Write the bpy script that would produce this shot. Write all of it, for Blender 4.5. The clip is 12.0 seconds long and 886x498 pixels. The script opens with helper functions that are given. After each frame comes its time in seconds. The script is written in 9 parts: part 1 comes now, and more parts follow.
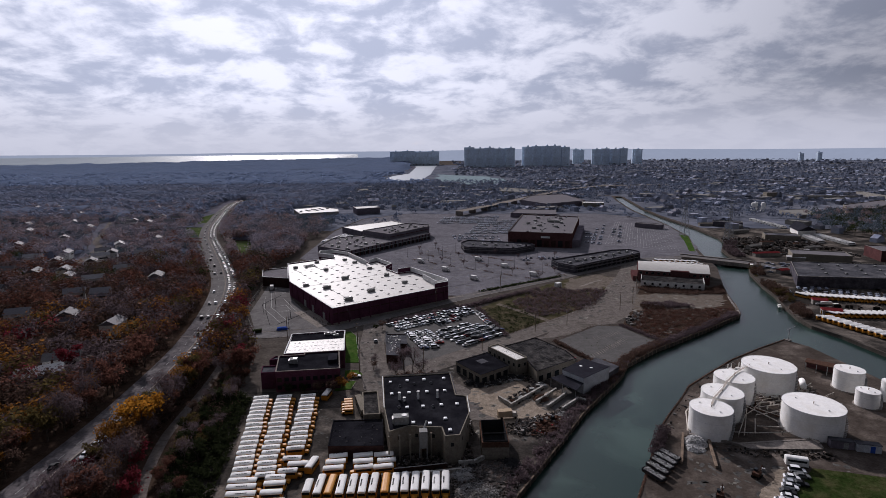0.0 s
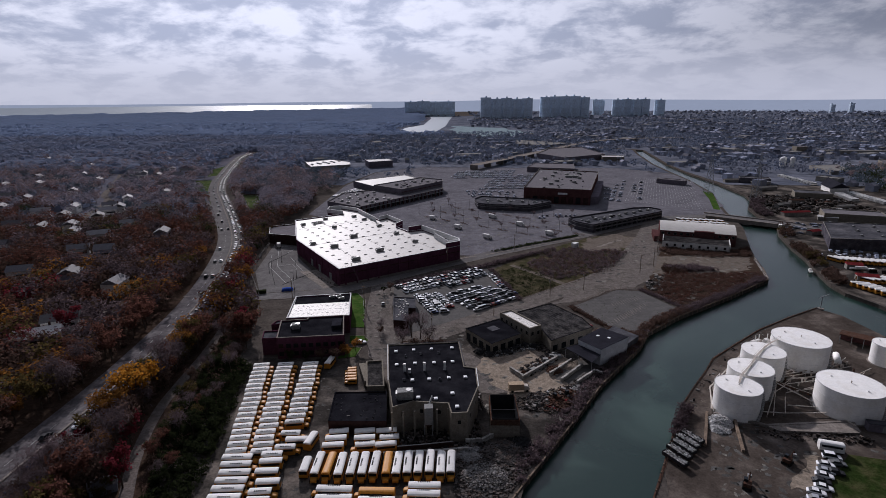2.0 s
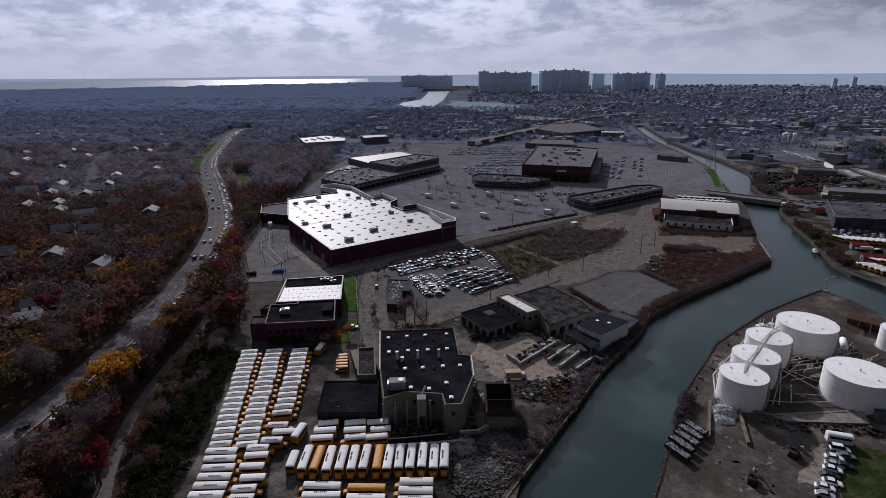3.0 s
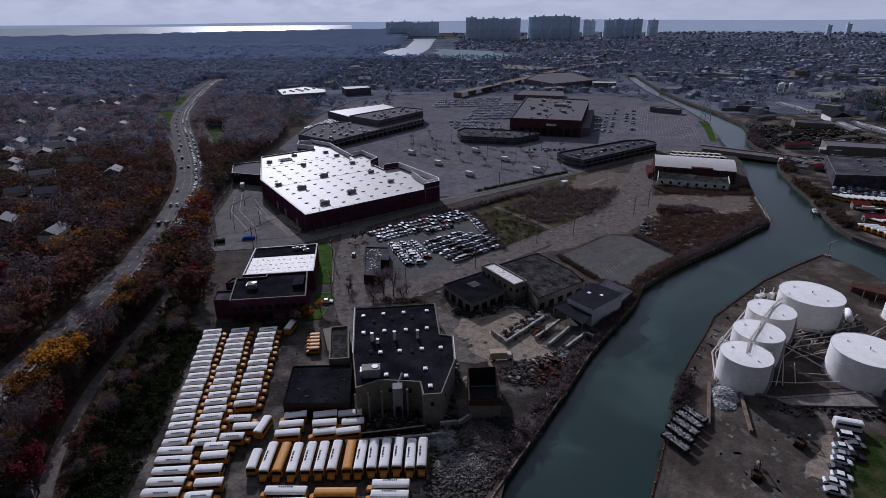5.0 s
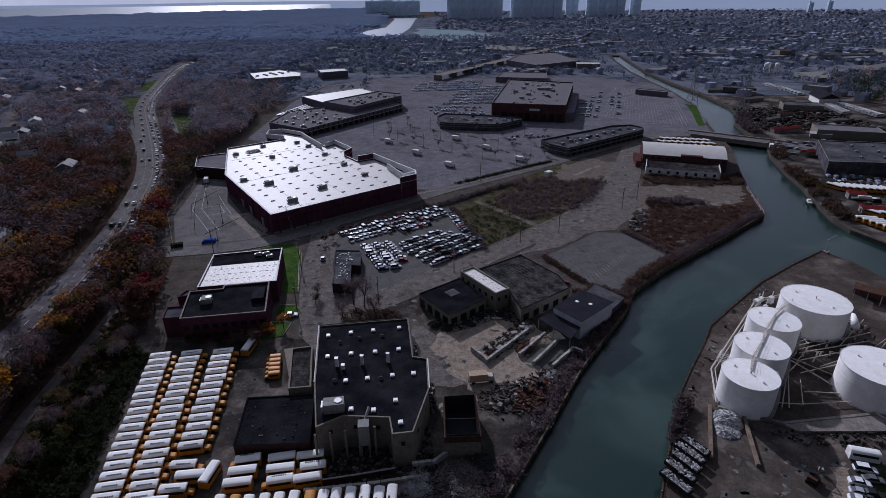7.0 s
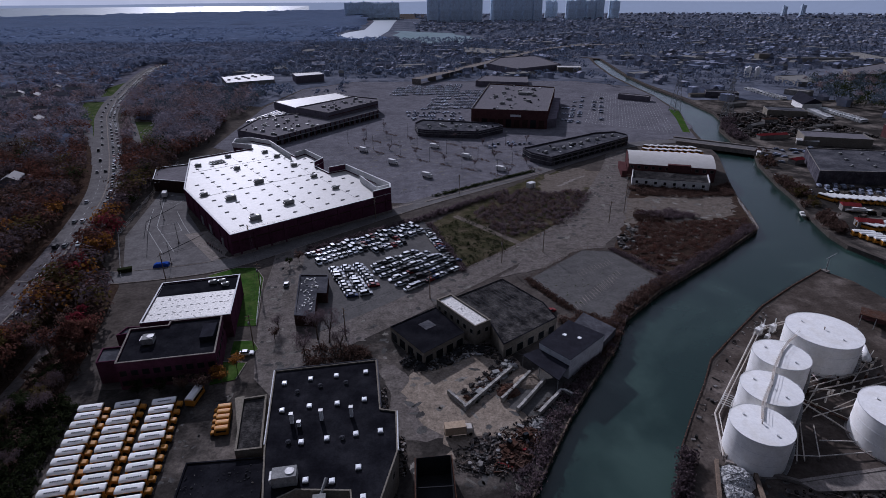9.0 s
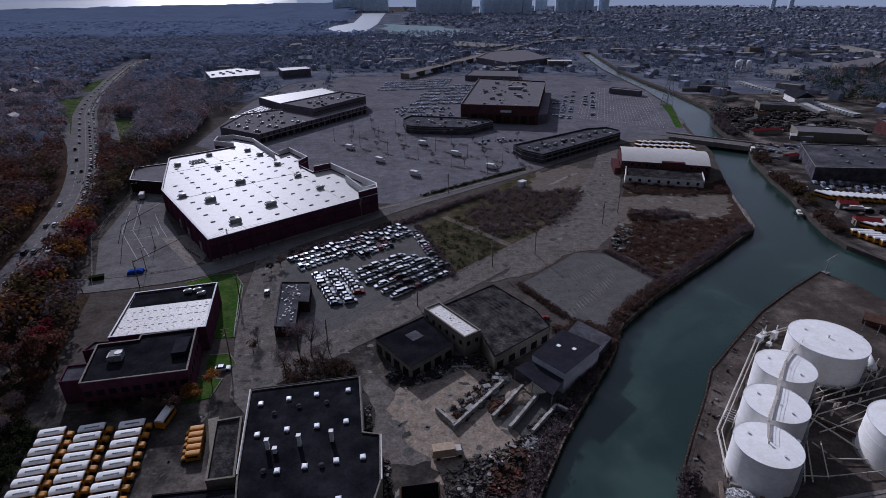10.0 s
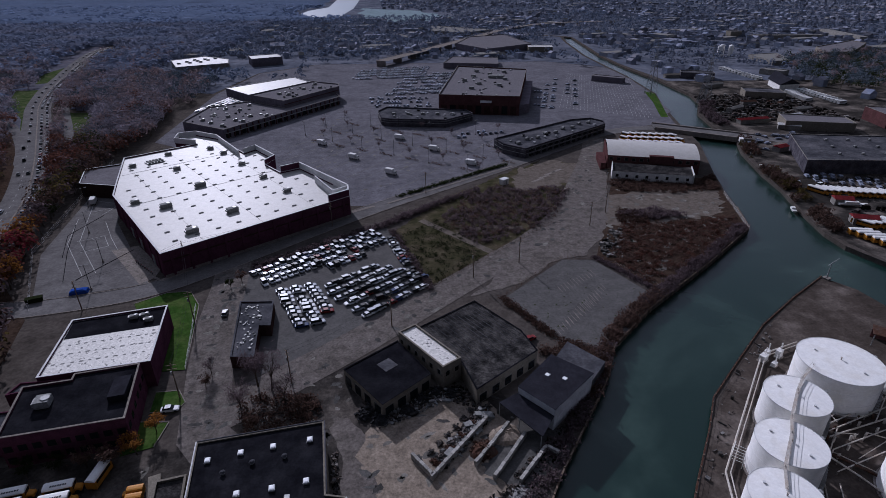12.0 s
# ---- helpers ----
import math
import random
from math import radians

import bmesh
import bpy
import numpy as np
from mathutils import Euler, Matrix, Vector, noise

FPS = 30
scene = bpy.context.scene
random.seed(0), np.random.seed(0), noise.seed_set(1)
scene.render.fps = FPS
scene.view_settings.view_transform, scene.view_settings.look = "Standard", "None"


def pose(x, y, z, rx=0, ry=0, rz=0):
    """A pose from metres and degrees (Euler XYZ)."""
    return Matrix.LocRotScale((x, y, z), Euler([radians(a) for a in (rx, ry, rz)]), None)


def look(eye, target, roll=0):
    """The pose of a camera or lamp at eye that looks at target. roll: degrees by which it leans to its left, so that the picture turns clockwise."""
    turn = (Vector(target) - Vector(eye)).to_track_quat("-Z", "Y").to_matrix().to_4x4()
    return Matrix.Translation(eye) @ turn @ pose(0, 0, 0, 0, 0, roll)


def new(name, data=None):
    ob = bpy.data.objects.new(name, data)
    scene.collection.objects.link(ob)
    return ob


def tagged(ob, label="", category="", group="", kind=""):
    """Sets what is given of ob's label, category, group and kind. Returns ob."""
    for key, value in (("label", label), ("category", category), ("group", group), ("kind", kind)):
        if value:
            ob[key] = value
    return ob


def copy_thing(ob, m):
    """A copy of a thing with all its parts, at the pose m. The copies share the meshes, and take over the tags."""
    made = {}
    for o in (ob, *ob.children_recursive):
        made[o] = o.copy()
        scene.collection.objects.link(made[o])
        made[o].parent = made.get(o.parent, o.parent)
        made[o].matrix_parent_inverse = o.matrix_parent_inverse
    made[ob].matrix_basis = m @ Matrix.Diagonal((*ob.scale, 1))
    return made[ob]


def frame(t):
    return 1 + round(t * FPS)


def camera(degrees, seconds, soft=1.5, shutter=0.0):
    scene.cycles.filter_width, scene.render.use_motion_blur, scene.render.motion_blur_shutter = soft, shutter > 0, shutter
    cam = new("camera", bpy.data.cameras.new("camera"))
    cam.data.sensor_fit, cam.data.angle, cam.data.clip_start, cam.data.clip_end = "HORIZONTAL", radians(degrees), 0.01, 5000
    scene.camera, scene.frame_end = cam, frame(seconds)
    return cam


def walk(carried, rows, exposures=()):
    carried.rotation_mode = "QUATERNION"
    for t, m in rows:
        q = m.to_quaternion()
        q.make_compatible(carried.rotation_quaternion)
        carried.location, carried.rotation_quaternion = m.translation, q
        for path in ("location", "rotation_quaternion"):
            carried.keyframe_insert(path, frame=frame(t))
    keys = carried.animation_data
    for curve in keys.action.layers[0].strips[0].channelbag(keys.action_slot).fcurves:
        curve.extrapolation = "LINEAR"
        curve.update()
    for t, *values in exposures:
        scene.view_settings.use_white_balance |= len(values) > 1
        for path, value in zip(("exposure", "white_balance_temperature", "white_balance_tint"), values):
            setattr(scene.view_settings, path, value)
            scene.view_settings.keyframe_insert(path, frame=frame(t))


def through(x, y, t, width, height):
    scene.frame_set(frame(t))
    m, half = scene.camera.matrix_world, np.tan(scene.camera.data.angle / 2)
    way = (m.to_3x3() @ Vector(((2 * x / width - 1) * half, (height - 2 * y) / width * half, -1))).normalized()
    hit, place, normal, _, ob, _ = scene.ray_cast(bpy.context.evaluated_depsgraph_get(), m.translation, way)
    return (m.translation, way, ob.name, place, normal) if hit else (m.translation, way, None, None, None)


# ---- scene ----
cam = camera(78.2, 12.0, 0.85)
PATH = [
    (0, (-8.816, -27.786, 99.367), (-8.807, -25.819, 99.006), -0.5),
    (0.5, (-8.073, -23.86, 99.385), (-8.077, -21.901, 98.983), -0.4),
    (1, (-7.455, -19.94, 99.527), (-7.475, -17.99, 99.084), -0.4),
    (1.5, (-7.137, -16.111, 99.906), (-7.172, -14.172, 99.419), -0.4),
    (2, (-6.633, -12.014, 100.039), (-6.68, -10.086, 99.509), -0.4),
    (2.5, (-5.911, -7.8, 100.17), (-5.959, -5.884, 99.597), -0.4),
    (3, (-5.525, -2.897, 99.917), (-5.564, -0.994, 99.303), -0.4),
    (5, (-2.777, 15.686, 99.774), (-2.774, 17.529, 98.997), -0.4),
    (5.5, (-1.966, 20.576, 99.686), (-1.95, 22.402, 98.869), -0.4),
    (6, (-0.97, 25.749, 100.225), (-0.942, 27.564, 99.385), -0.5),
    (6.5, (0.038, 30.697, 100.279), (0.08, 32.513, 99.441), -0.5),
    (7, (1.121, 35.605, 100.504), (1.177, 37.42, 99.666), -0.6),
    (9, (4.8, 55.916, 100.2), (4.92, 57.73, 99.368), -0.3),
    (9.5, (5.782, 60.732, 100.019), (5.918, 62.544, 99.182), -0.3),
    (10, (6.714, 65.516, 100.001), (6.865, 67.319, 99.149), -0.3),
    (10.5, (7.706, 70.322, 100.095), (7.872, 72.115, 99.226), -0.3),
    (11, (8.743, 75.099, 100.29), (8.923, 76.884, 99.405), -0.3),
    (11.5, (9.775, 79.981, 100.52), (9.971, 81.757, 99.62), -0.3),
    (12, (10.711, 84.938, 100.584), (10.923, 86.712, 99.686), -0.4),
]
walk(cam, [(t, look(eye, target, roll)) for t, eye, target, roll in PATH],
     [(0.0, -0.12, 5850, 20), (3.0, -0.32, 5600, 20), (6.0, -0.45, 5250, 23), (12.0, -0.48, 5200, 24)])

# ---- world and light ----
SUN_AZ = radians(-17.0)      # left of +Y
SUN_EL = radians(27.0)
world = bpy.data.worlds.new("world")
scene.world = world
world.use_nodes = True
wn, wl = world.node_tree.nodes, world.node_tree.links
wn.clear()


def wnode(kind, **values):
    n = wn.new(kind)
    for key, value in values.items():
        n.inputs[key].default_value = value
    return n


def wmath(op, a, b=None):
    n = wn.new("ShaderNodeMath")
    n.operation = op
    for i, v in enumerate((a, b)):
        if v is None:
            continue
        if isinstance(v, (int, float)):
            n.inputs[i].default_value = v
        else:
            wl.new(v, n.inputs[i])
    return n.outputs[0]


sky = wn.new("ShaderNodeTexSky")
sky.sky_type = "NISHITA"
sky.sun_disc = False
sky.sun_elevation = SUN_EL
sky.sun_rotation = SUN_AZ
sky.altitude = 100
sky.dust_density = 2.0
coord = wn.new("ShaderNodeTexCoord")
sep = wn.new("ShaderNodeSeparateXYZ")
wl.new(coord.outputs["Generated"], sep.inputs[0])
height = wmath("MAXIMUM", sep.outputs[2], 0.0)
# clouds lie on a flat layer: perspective squeezes them towards the horizon
flat = wmath("ADD", height, 0.30)
px, py = wmath("DIVIDE", sep.outputs[0], flat), wmath("DIVIDE", sep.outputs[1], flat)
plane = wn.new("ShaderNodeCombineXYZ")
wl.new(px, plane.inputs[0])
wl.new(py, plane.inputs[1])
cloud = wnode("ShaderNodeTexNoise", Scale=1.7, Detail=6.0, Roughness=0.5, Distortion=0.3)
wl.new(plane.outputs[0], cloud.inputs["Vector"])
thick = wnode("ShaderNodeTexNoise", Scale=4.2, Detail=12.0, Roughness=0.6, Distortion=0.2)
off = wn.new("ShaderNodeVectorMath")
off.operation = "ADD"
off.inputs[1].default_value = (3.7, 1.9, 0.0)
wl.new(plane.outputs[0], off.inputs[0])
wl.new(off.outputs[0], thick.inputs["Vector"])
cover = wn.new("ShaderNodeMapRange")
cover.interpolation_type = "SMOOTHSTEP"
cover.inputs["From Min"].default_value, cover.inputs["From Max"].default_value = 0.12, 0.30
wl.new(cloud.outputs[0], cover.inputs["Value"])
# how near a direction lies to the sun: lit cloud is brighter there
sun_dir = Vector((math.sin(SUN_AZ) * math.cos(SUN_EL), math.cos(SUN_AZ) * math.cos(SUN_EL), math.sin(SUN_EL)))
near = wn.new("ShaderNodeVectorMath")
near.operation = "DOT_PRODUCT"
near.inputs[1].default_value = sun_dir
wl.new(coord.outputs["Generated"], near.inputs[0])
glow = wmath("POWER", wmath("MAXIMUM", near.outputs["Value"], 0.0), 2.2)
# cloud colour: bright thin parts, grey-blue thick bases
shade = wn.new("ShaderNodeMapRange")
shade.interpolation_type = "SMOOTHSTEP"
shade.inputs["From Min"].default_value, shade.inputs["From Max"].default_value = 0.40, 0.62
wl.new(thick.outputs[0], shade.inputs["Value"])
tone = wn.new("ShaderNodeMix")
tone.data_type = "RGBA"
tone.inputs["A"].default_value = (9.7, 9.8, 9.9, 1)
tone.inputs["B"].default_value = (5.3, 5.7, 6.4, 1)
wl.new(shade.outputs[0], tone.inputs["Factor"])
lit = wn.new("ShaderNodeMix")
lit.data_type = "RGBA"
lit.blend_type = "MULTIPLY"
lit.inputs["Factor"].default_value = 1.0
wl.new(tone.outputs["Result"], lit.inputs["A"])
gain = wmath("ADD", wmath("MULTIPLY", glow, 1.06), 0.13)
gain3 = wn.new("ShaderNodeCombineXYZ")
for i in range(3):
    wl.new(gain, gain3.inputs[i])
wl.new(gain3.outputs[0], lit.inputs["B"])
mix = wn.new("ShaderNodeMix")
mix.data_type = "RGBA"
wl.new(cover.outputs[0], mix.inputs["Factor"])
wl.new(sky.outputs[0], mix.inputs["A"])
wl.new(lit.outputs["Result"], mix.inputs["B"])
# the layer thins out into pale air at the horizon
low = wn.new("ShaderNodeMapRange")
low.interpolation_type = "SMOOTHSTEP"
low.inputs["From Min"].default_value, low.inputs["From Max"].default_value = 0.0, 0.11
low.inputs["To Min"].default_value, low.inputs["To Max"].default_value = 1.0, 0.0
wl.new(height, low.inputs["Value"])
pale = wn.new("ShaderNodeMix")
pale.data_type = "RGBA"
pale.inputs["B"].default_value = (6.3, 6.35, 6.5, 1)
wl.new(wmath("MULTIPLY", low.outputs[0], 0.85), pale.inputs["Factor"])
wl.new(mix.outputs["Result"], pale.inputs["A"])
back = wnode("ShaderNodeBackground", Strength=0.10)
wl.new(pale.outputs["Result"], back.inputs["Color"])
out = wn.new("ShaderNodeOutputWorld")
wl.new(back.outputs[0], out.inputs["Surface"])

sun = new("sun", bpy.data.lights.new("sun", "SUN"))
sun.data.energy = 5.0
sun.data.angle = radians(1.2)
sun.data.color = (1.0, 0.92, 0.80)
sun.matrix_world = look(sun_dir * 500, (0, 0, 0))

# ---- materials ----


def mat(name, color, rough=0.85, vary=0.25, size=2.0, fine=0.25, bump=0.0, metal=0.0, other=None, spread=(0.4, 0.65),
        island=0.0, each=0.0, spec=0.0, coords="Object", through=0.0):
    """A surface: colour broken up at two scales, an optional second colour in patches, relief, and a shift per piece or per object."""
    m = bpy.data.materials.new(name)
    m.use_nodes = True
    nt = m.node_tree
    b = nt.nodes["Principled BSDF"]
    b.inputs["Roughness"].default_value = rough
    b.inputs["Metallic"].default_value = metal
    b.inputs["Specular IOR Level"].default_value = spec
    tc = nt.nodes.new("ShaderNodeTexCoord")

    def noise_at(scale, detail, rough_):
        n = nt.nodes.new("ShaderNodeTexNoise")
        n.inputs["Scale"].default_value, n.inputs["Detail"].default_value, n.inputs["Roughness"].default_value = scale, detail, rough_
        nt.links.new(tc.outputs[coords], n.inputs["Vector"])
        return n.outputs[0]

    big, small, mid_ = noise_at(1.0 / size, 6.0, 0.62), noise_at(1.0 / fine, 3.0, 0.65), noise_at((size * fine) ** -0.5, 4.0, 0.6)

    def span(value, lo, hi, a, c):
        n = nt.nodes.new("ShaderNodeMapRange")
        for key, v in zip(("From Min", "From Max", "To Min", "To Max"), (lo, hi, a, c)):
            n.inputs[key].default_value = v
        nt.links.new(value, n.inputs["Value"])
        return n.outputs[0]

    def times(a, c):
        n = nt.nodes.new("ShaderNodeMath")
        n.operation = "MULTIPLY"
        nt.links.new(a, n.inputs[0])
        nt.links.new(c, n.inputs[1])
        return n.outputs[0]

    gainv = times(span(big, 0.32, 0.68, 1 - vary, 1 + vary), times(span(small, 0.32, 0.68, 1 - 0.7 * vary, 1 + 0.7 * vary), span(mid_, 0.34, 0.66, 1 - 0.6 * vary, 1 + 0.6 * vary)))
    if island:
        geo = nt.nodes.new("ShaderNodeNewGeometry")
        gainv = times(gainv, span(geo.outputs["Random Per Island"], 0, 1, 1 - island, 1 + island))
    if each:
        info = nt.nodes.new("ShaderNodeObjectInfo")
        gainv = times(gainv, span(info.outputs["Random"], 0, 1, 1 - each, 1 + each))
    base = nt.nodes.new("ShaderNodeMix")
    base.data_type = "RGBA"
    base.inputs["A"].default_value = (*color, 1)
    base.inputs["B"].default_value = (*(other or color), 1)
    if other:
        nt.links.new(span(big, spread[0], spread[1], 0, 1), base.inputs["Factor"])
    mul = nt.nodes.new("ShaderNodeVectorMath")
    mul.operation = "SCALE"
    nt.links.new(base.outputs["Result"], mul.inputs[0])
    nt.links.new(gainv, mul.inputs["Scale"])
    nt.links.new(mul.outputs[0], b.inputs["Base Color"])
    if through:
        thin = nt.nodes.new("ShaderNodeBsdfTranslucent")
        both = nt.nodes.new("ShaderNodeMixShader")
        both.inputs[0].default_value = through
        nt.links.new(mul.outputs[0], thin.inputs["Color"])
        nt.links.new(b.outputs[0], both.inputs[1])
        nt.links.new(thin.outputs[0], both.inputs[2])
        nt.links.new(both.outputs[0], nt.nodes["Material Output"].inputs["Surface"])
    if bump:
        bp = nt.nodes.new("ShaderNodeBump")
        bp.inputs["Strength"].default_value = bump
        bp.inputs["Distance"].default_value = 0.05
        nt.links.new(small, bp.inputs["Height"])
        nt.links.new(bp.outputs[0], b.inputs["Normal"])
    return m


M = {}
M["soil"] = mat("soil", (0.081, 0.070, 0.062), size=22, fine=1.3, vary=0.35, other=(0.049, 0.043, 0.039), bump=0.3)
# Blue-grey tint carries distance haze in the ground colour.
M["hazed_land"] = mat("hazed_land", (0.088, 0.098, 0.128), size=90, fine=9, vary=0.3, other=(0.112, 0.116, 0.138), bump=0.2)
M["asphalt"] = mat("asphalt", (0.040, 0.036, 0.033), size=18, fine=0.8, vary=0.4, spread=(0.46, 0.62), other=(0.103, 0.089, 0.078), bump=0.1)
M["lot"] = mat("lot_asphalt", (0.131, 0.127, 0.142), size=25, fine=1.2, vary=0.3, other=(0.108, 0.104, 0.116))
M["road"] = mat("road", (0.133, 0.126, 0.125), size=20, fine=1.0, vary=0.25, other=(0.112, 0.107, 0.106))
M["street"] = mat("street", (0.142, 0.126, 0.114), size=11, fine=0.8, vary=0.42, other=(0.084, 0.074, 0.069))
M["concrete"] = mat("concrete", (0.209, 0.187, 0.169), size=6, fine=0.5, vary=0.35, other=(0.157, 0.138, 0.125))
M["slab"] = mat("slab", (0.109, 0.105, 0.102), size=16, fine=0.9, vary=0.22, other=(0.068, 0.065, 0.064))
M["pale_slab"] = mat("pale_slab", (0.203, 0.197, 0.186), size=6, fine=0.5, vary=0.15, other=(0.165, 0.159, 0.152))
M["dirt"] = mat("bare_dirt", (0.133, 0.113, 0.096), size=7, fine=0.6, vary=0.32, other=(0.071, 0.060, 0.050), spread=(0.48, 0.64), bump=0.2)
M["terminal"] = mat("terminal_asphalt", (0.061, 0.050, 0.043), size=14, fine=0.8, vary=0.30, other=(0.100, 0.085, 0.075), spread=(0.5, 0.68), bump=0.1)
M["sand"] = mat("sand", (0.247, 0.204, 0.162), size=9, fine=0.7, vary=0.42, other=(0.142, 0.119, 0.096), bump=0.2)
M["grass"] = mat("grass", (0.036, 0.078, 0.015), size=6, fine=0.4, vary=0.3, other=(0.050, 0.070, 0.020), bump=0.3)
M["dry_grass"] = mat("dry_grass", (0.049, 0.047, 0.025), size=9, fine=0.6, vary=0.4, other=(0.060, 0.049, 0.033), bump=0.4)
M["litter"] = mat("leaf_litter", (0.052, 0.035, 0.026), size=8, fine=0.6, vary=0.45, other=(0.033, 0.024, 0.019), bump=0.4)
M["brick"] = mat("red_brick", (0.077, 0.029, 0.049), size=5, fine=0.3, vary=0.22, bump=0.1)
M["dark_brick"] = mat("dark_brick", (0.046, 0.026, 0.024), size=5, fine=0.3, vary=0.28, bump=0.1)
M["grey_wall"] = mat("grey_render", (0.20, 0.19, 0.175), size=4, fine=0.4, vary=0.25)
M["tan_wall"] = mat("tan_block", (0.195, 0.176, 0.146), size=3.5, fine=0.3, vary=0.28, other=(0.143, 0.128, 0.105))
M["mall_wall"] = mat("mall_wall", (0.136, 0.121, 0.144), size=6, fine=0.5, vary=0.2)
M["mall_red"] = mat("mall_red", (0.080, 0.038, 0.038), size=6, fine=0.5, vary=0.2)
M["white_roof"] = mat("white_membrane", (0.470, 0.456, 0.432), rough=0.5, size=9, fine=0.6, vary=0.10, other=(0.389, 0.373, 0.347), spec=0.06)
M["patched_roof"] = mat("patched_white_roof", (0.62, 0.60, 0.565), rough=0.5, size=1.3, fine=0.4, vary=0.2, other=(0.10, 0.098, 0.095), spread=(0.57, 0.64), spec=0.05)
M["parapet"] = mat("parapet_cap", (0.60, 0.60, 0.60), rough=0.5, size=5, fine=0.5, vary=0.1)
M["black_roof"] = mat("black_roof", (0.010, 0.010, 0.013), rough=0.8, size=7, fine=0.5, vary=0.28, other=(0.015, 0.015, 0.018))
M["grey_roof"] = mat("grey_roof", (0.059, 0.060, 0.069), rough=0.8, size=10, fine=0.8, vary=0.3, other=(0.081, 0.079, 0.086))
M["gravel_roof"] = mat("gravel_roof", (0.155, 0.146, 0.157), rough=0.9, size=8, fine=0.4, vary=0.22, other=(0.122, 0.115, 0.124))
M["shingle"] = mat("grey_shingle", (0.120, 0.117, 0.128), rough=0.75, size=3, fine=0.4, vary=0.25, each=0.4, other=(0.085, 0.082, 0.09), spec=0.12)
M["pale_shingle"] = mat("pale_shingle", (0.215, 0.210, 0.220), rough=0.75, size=3, fine=0.4, vary=0.2, each=0.45, other=(0.16, 0.156, 0.16), spec=0.12)
M["dull_white_roof"] = mat("dull_white_roof", (0.300, 0.295, 0.290), rough=0.6, size=9, fine=0.8, vary=0.25, other=(0.19, 0.186, 0.185), spec=0.06)
M["tank"] = mat("tank_white", (0.80, 0.79, 0.77), rough=0.45, size=5, fine=0.6, vary=0.08, other=(0.66, 0.64, 0.60), spread=(0.46, 0.66), spec=0.2)
M["scrap"] = mat("dull_scrap", (0.085, 0.083, 0.082), rough=0.8, size=1.2, fine=0.3, vary=0.4, other=(0.06, 0.045, 0.038), island=0.6)
M["machine"] = mat("machine_parts", (0.045, 0.044, 0.044), rough=0.7, size=1.0, fine=0.25, vary=0.35, other=(0.060, 0.046, 0.038), island=0.95)
M["debris"] = mat("pale_debris", (0.151, 0.148, 0.147), rough=0.85, size=1.0, fine=0.25, vary=0.3, other=(0.086, 0.076, 0.067), island=0.9)
M["stone"] = mat("pale_stone", (0.42, 0.42, 0.42), rough=0.9, size=1.5, fine=0.3, vary=0.25, island=0.55, other=(0.30, 0.295, 0.285))
M["dark_roof"] = mat("ribbed_dark_roof", (0.024, 0.023, 0.024), rough=0.85, size=4, fine=0.5, vary=0.45, other=(0.05, 0.047, 0.045))
M["steel"] = mat("grey_steel", (0.30, 0.30, 0.30), rough=0.5, size=2, fine=0.2, vary=0.2, metal=0.4)
M["rust"] = mat("rusty_steel", (0.085, 0.045, 0.032), rough=0.85, size=1.5, fine=0.2, vary=0.4, other=(0.05, 0.036, 0.03))
M["pipe"] = mat("pipe_paint", (0.50, 0.47, 0.43), rough=0.6, size=2, fine=0.3, vary=0.2, other=(0.34, 0.29, 0.24))
M["tan_paint"] = mat("dusty_tan_paint", (0.40, 0.31, 0.22), rough=0.6, size=2, fine=0.3, vary=0.2, other=(0.30, 0.235, 0.17))
M["unit"] = mat("unit_grey", (0.22, 0.22, 0.215), rough=0.6, size=1.0, fine=0.2, vary=0.2)
M["shop"] = mat("shop_wall", (0.054, 0.051, 0.062), size=4, fine=0.4, vary=0.3, other=(0.077, 0.072, 0.081))
M["skylight"] = mat("skylight_plastic", (0.78, 0.79, 0.80), rough=0.25, size=0.6, fine=0.2, vary=0.06, spec=0.5)
M["bus_yellow"] = mat("bus_yellow", (0.38, 0.165, 0.018), rough=0.5, size=1.4, fine=0.3, vary=0.1, each=0.12, spec=0.12)
M["bus_white"] = mat("bus_roof_white", (0.72, 0.72, 0.71), rough=0.5, size=1.2, fine=0.25, vary=0.08, each=0.10, other=(0.6, 0.59, 0.57))
M["rubber"] = mat("rubber", (0.018, 0.018, 0.018), rough=0.8, size=0.5, fine=0.1, vary=0.2)
M["glass"] = mat("dark_glass", (0.012, 0.015, 0.018), rough=0.2, size=1, fine=0.3, vary=0.1, spec=0.15)
M["mark"] = mat("dark_marking", (0.03, 0.03, 0.032), rough=0.7, size=0.5, fine=0.1, vary=0.2)
M["line"] = mat("road_paint", (0.36, 0.36, 0.35), rough=0.8, size=2, fine=0.2, vary=0.3)
M["bark"] = mat("bark", (0.085, 0.068, 0.055), rough=0.95, size=1, fine=0.15, vary=0.35)
for key, color in {"bare": (0.098, 0.074, 0.080), "russet": (0.108, 0.050, 0.038), "orange": (0.190, 0.088, 0.022), "yellow": (0.270, 0.122, 0.016),
                   "crimson": (0.135, 0.024, 0.032), "olive": (0.080, 0.061, 0.024), "green": (0.024, 0.030, 0.014), "umber": (0.084, 0.054, 0.044)}.items():
    M[key] = mat(key + "_foliage", color, rough=0.8, size=3, fine=0.4, vary=0.2, island=0.28, each=0.25, through=0.4)
# Copies of bare, umber and green with distance haze mixed into the colour.
M["hazy_bare"] = mat("hazed_bare_foliage", (0.190, 0.172, 0.205), rough=0.8, size=3, fine=0.4, vary=0.2, island=0.14, through=0.4)
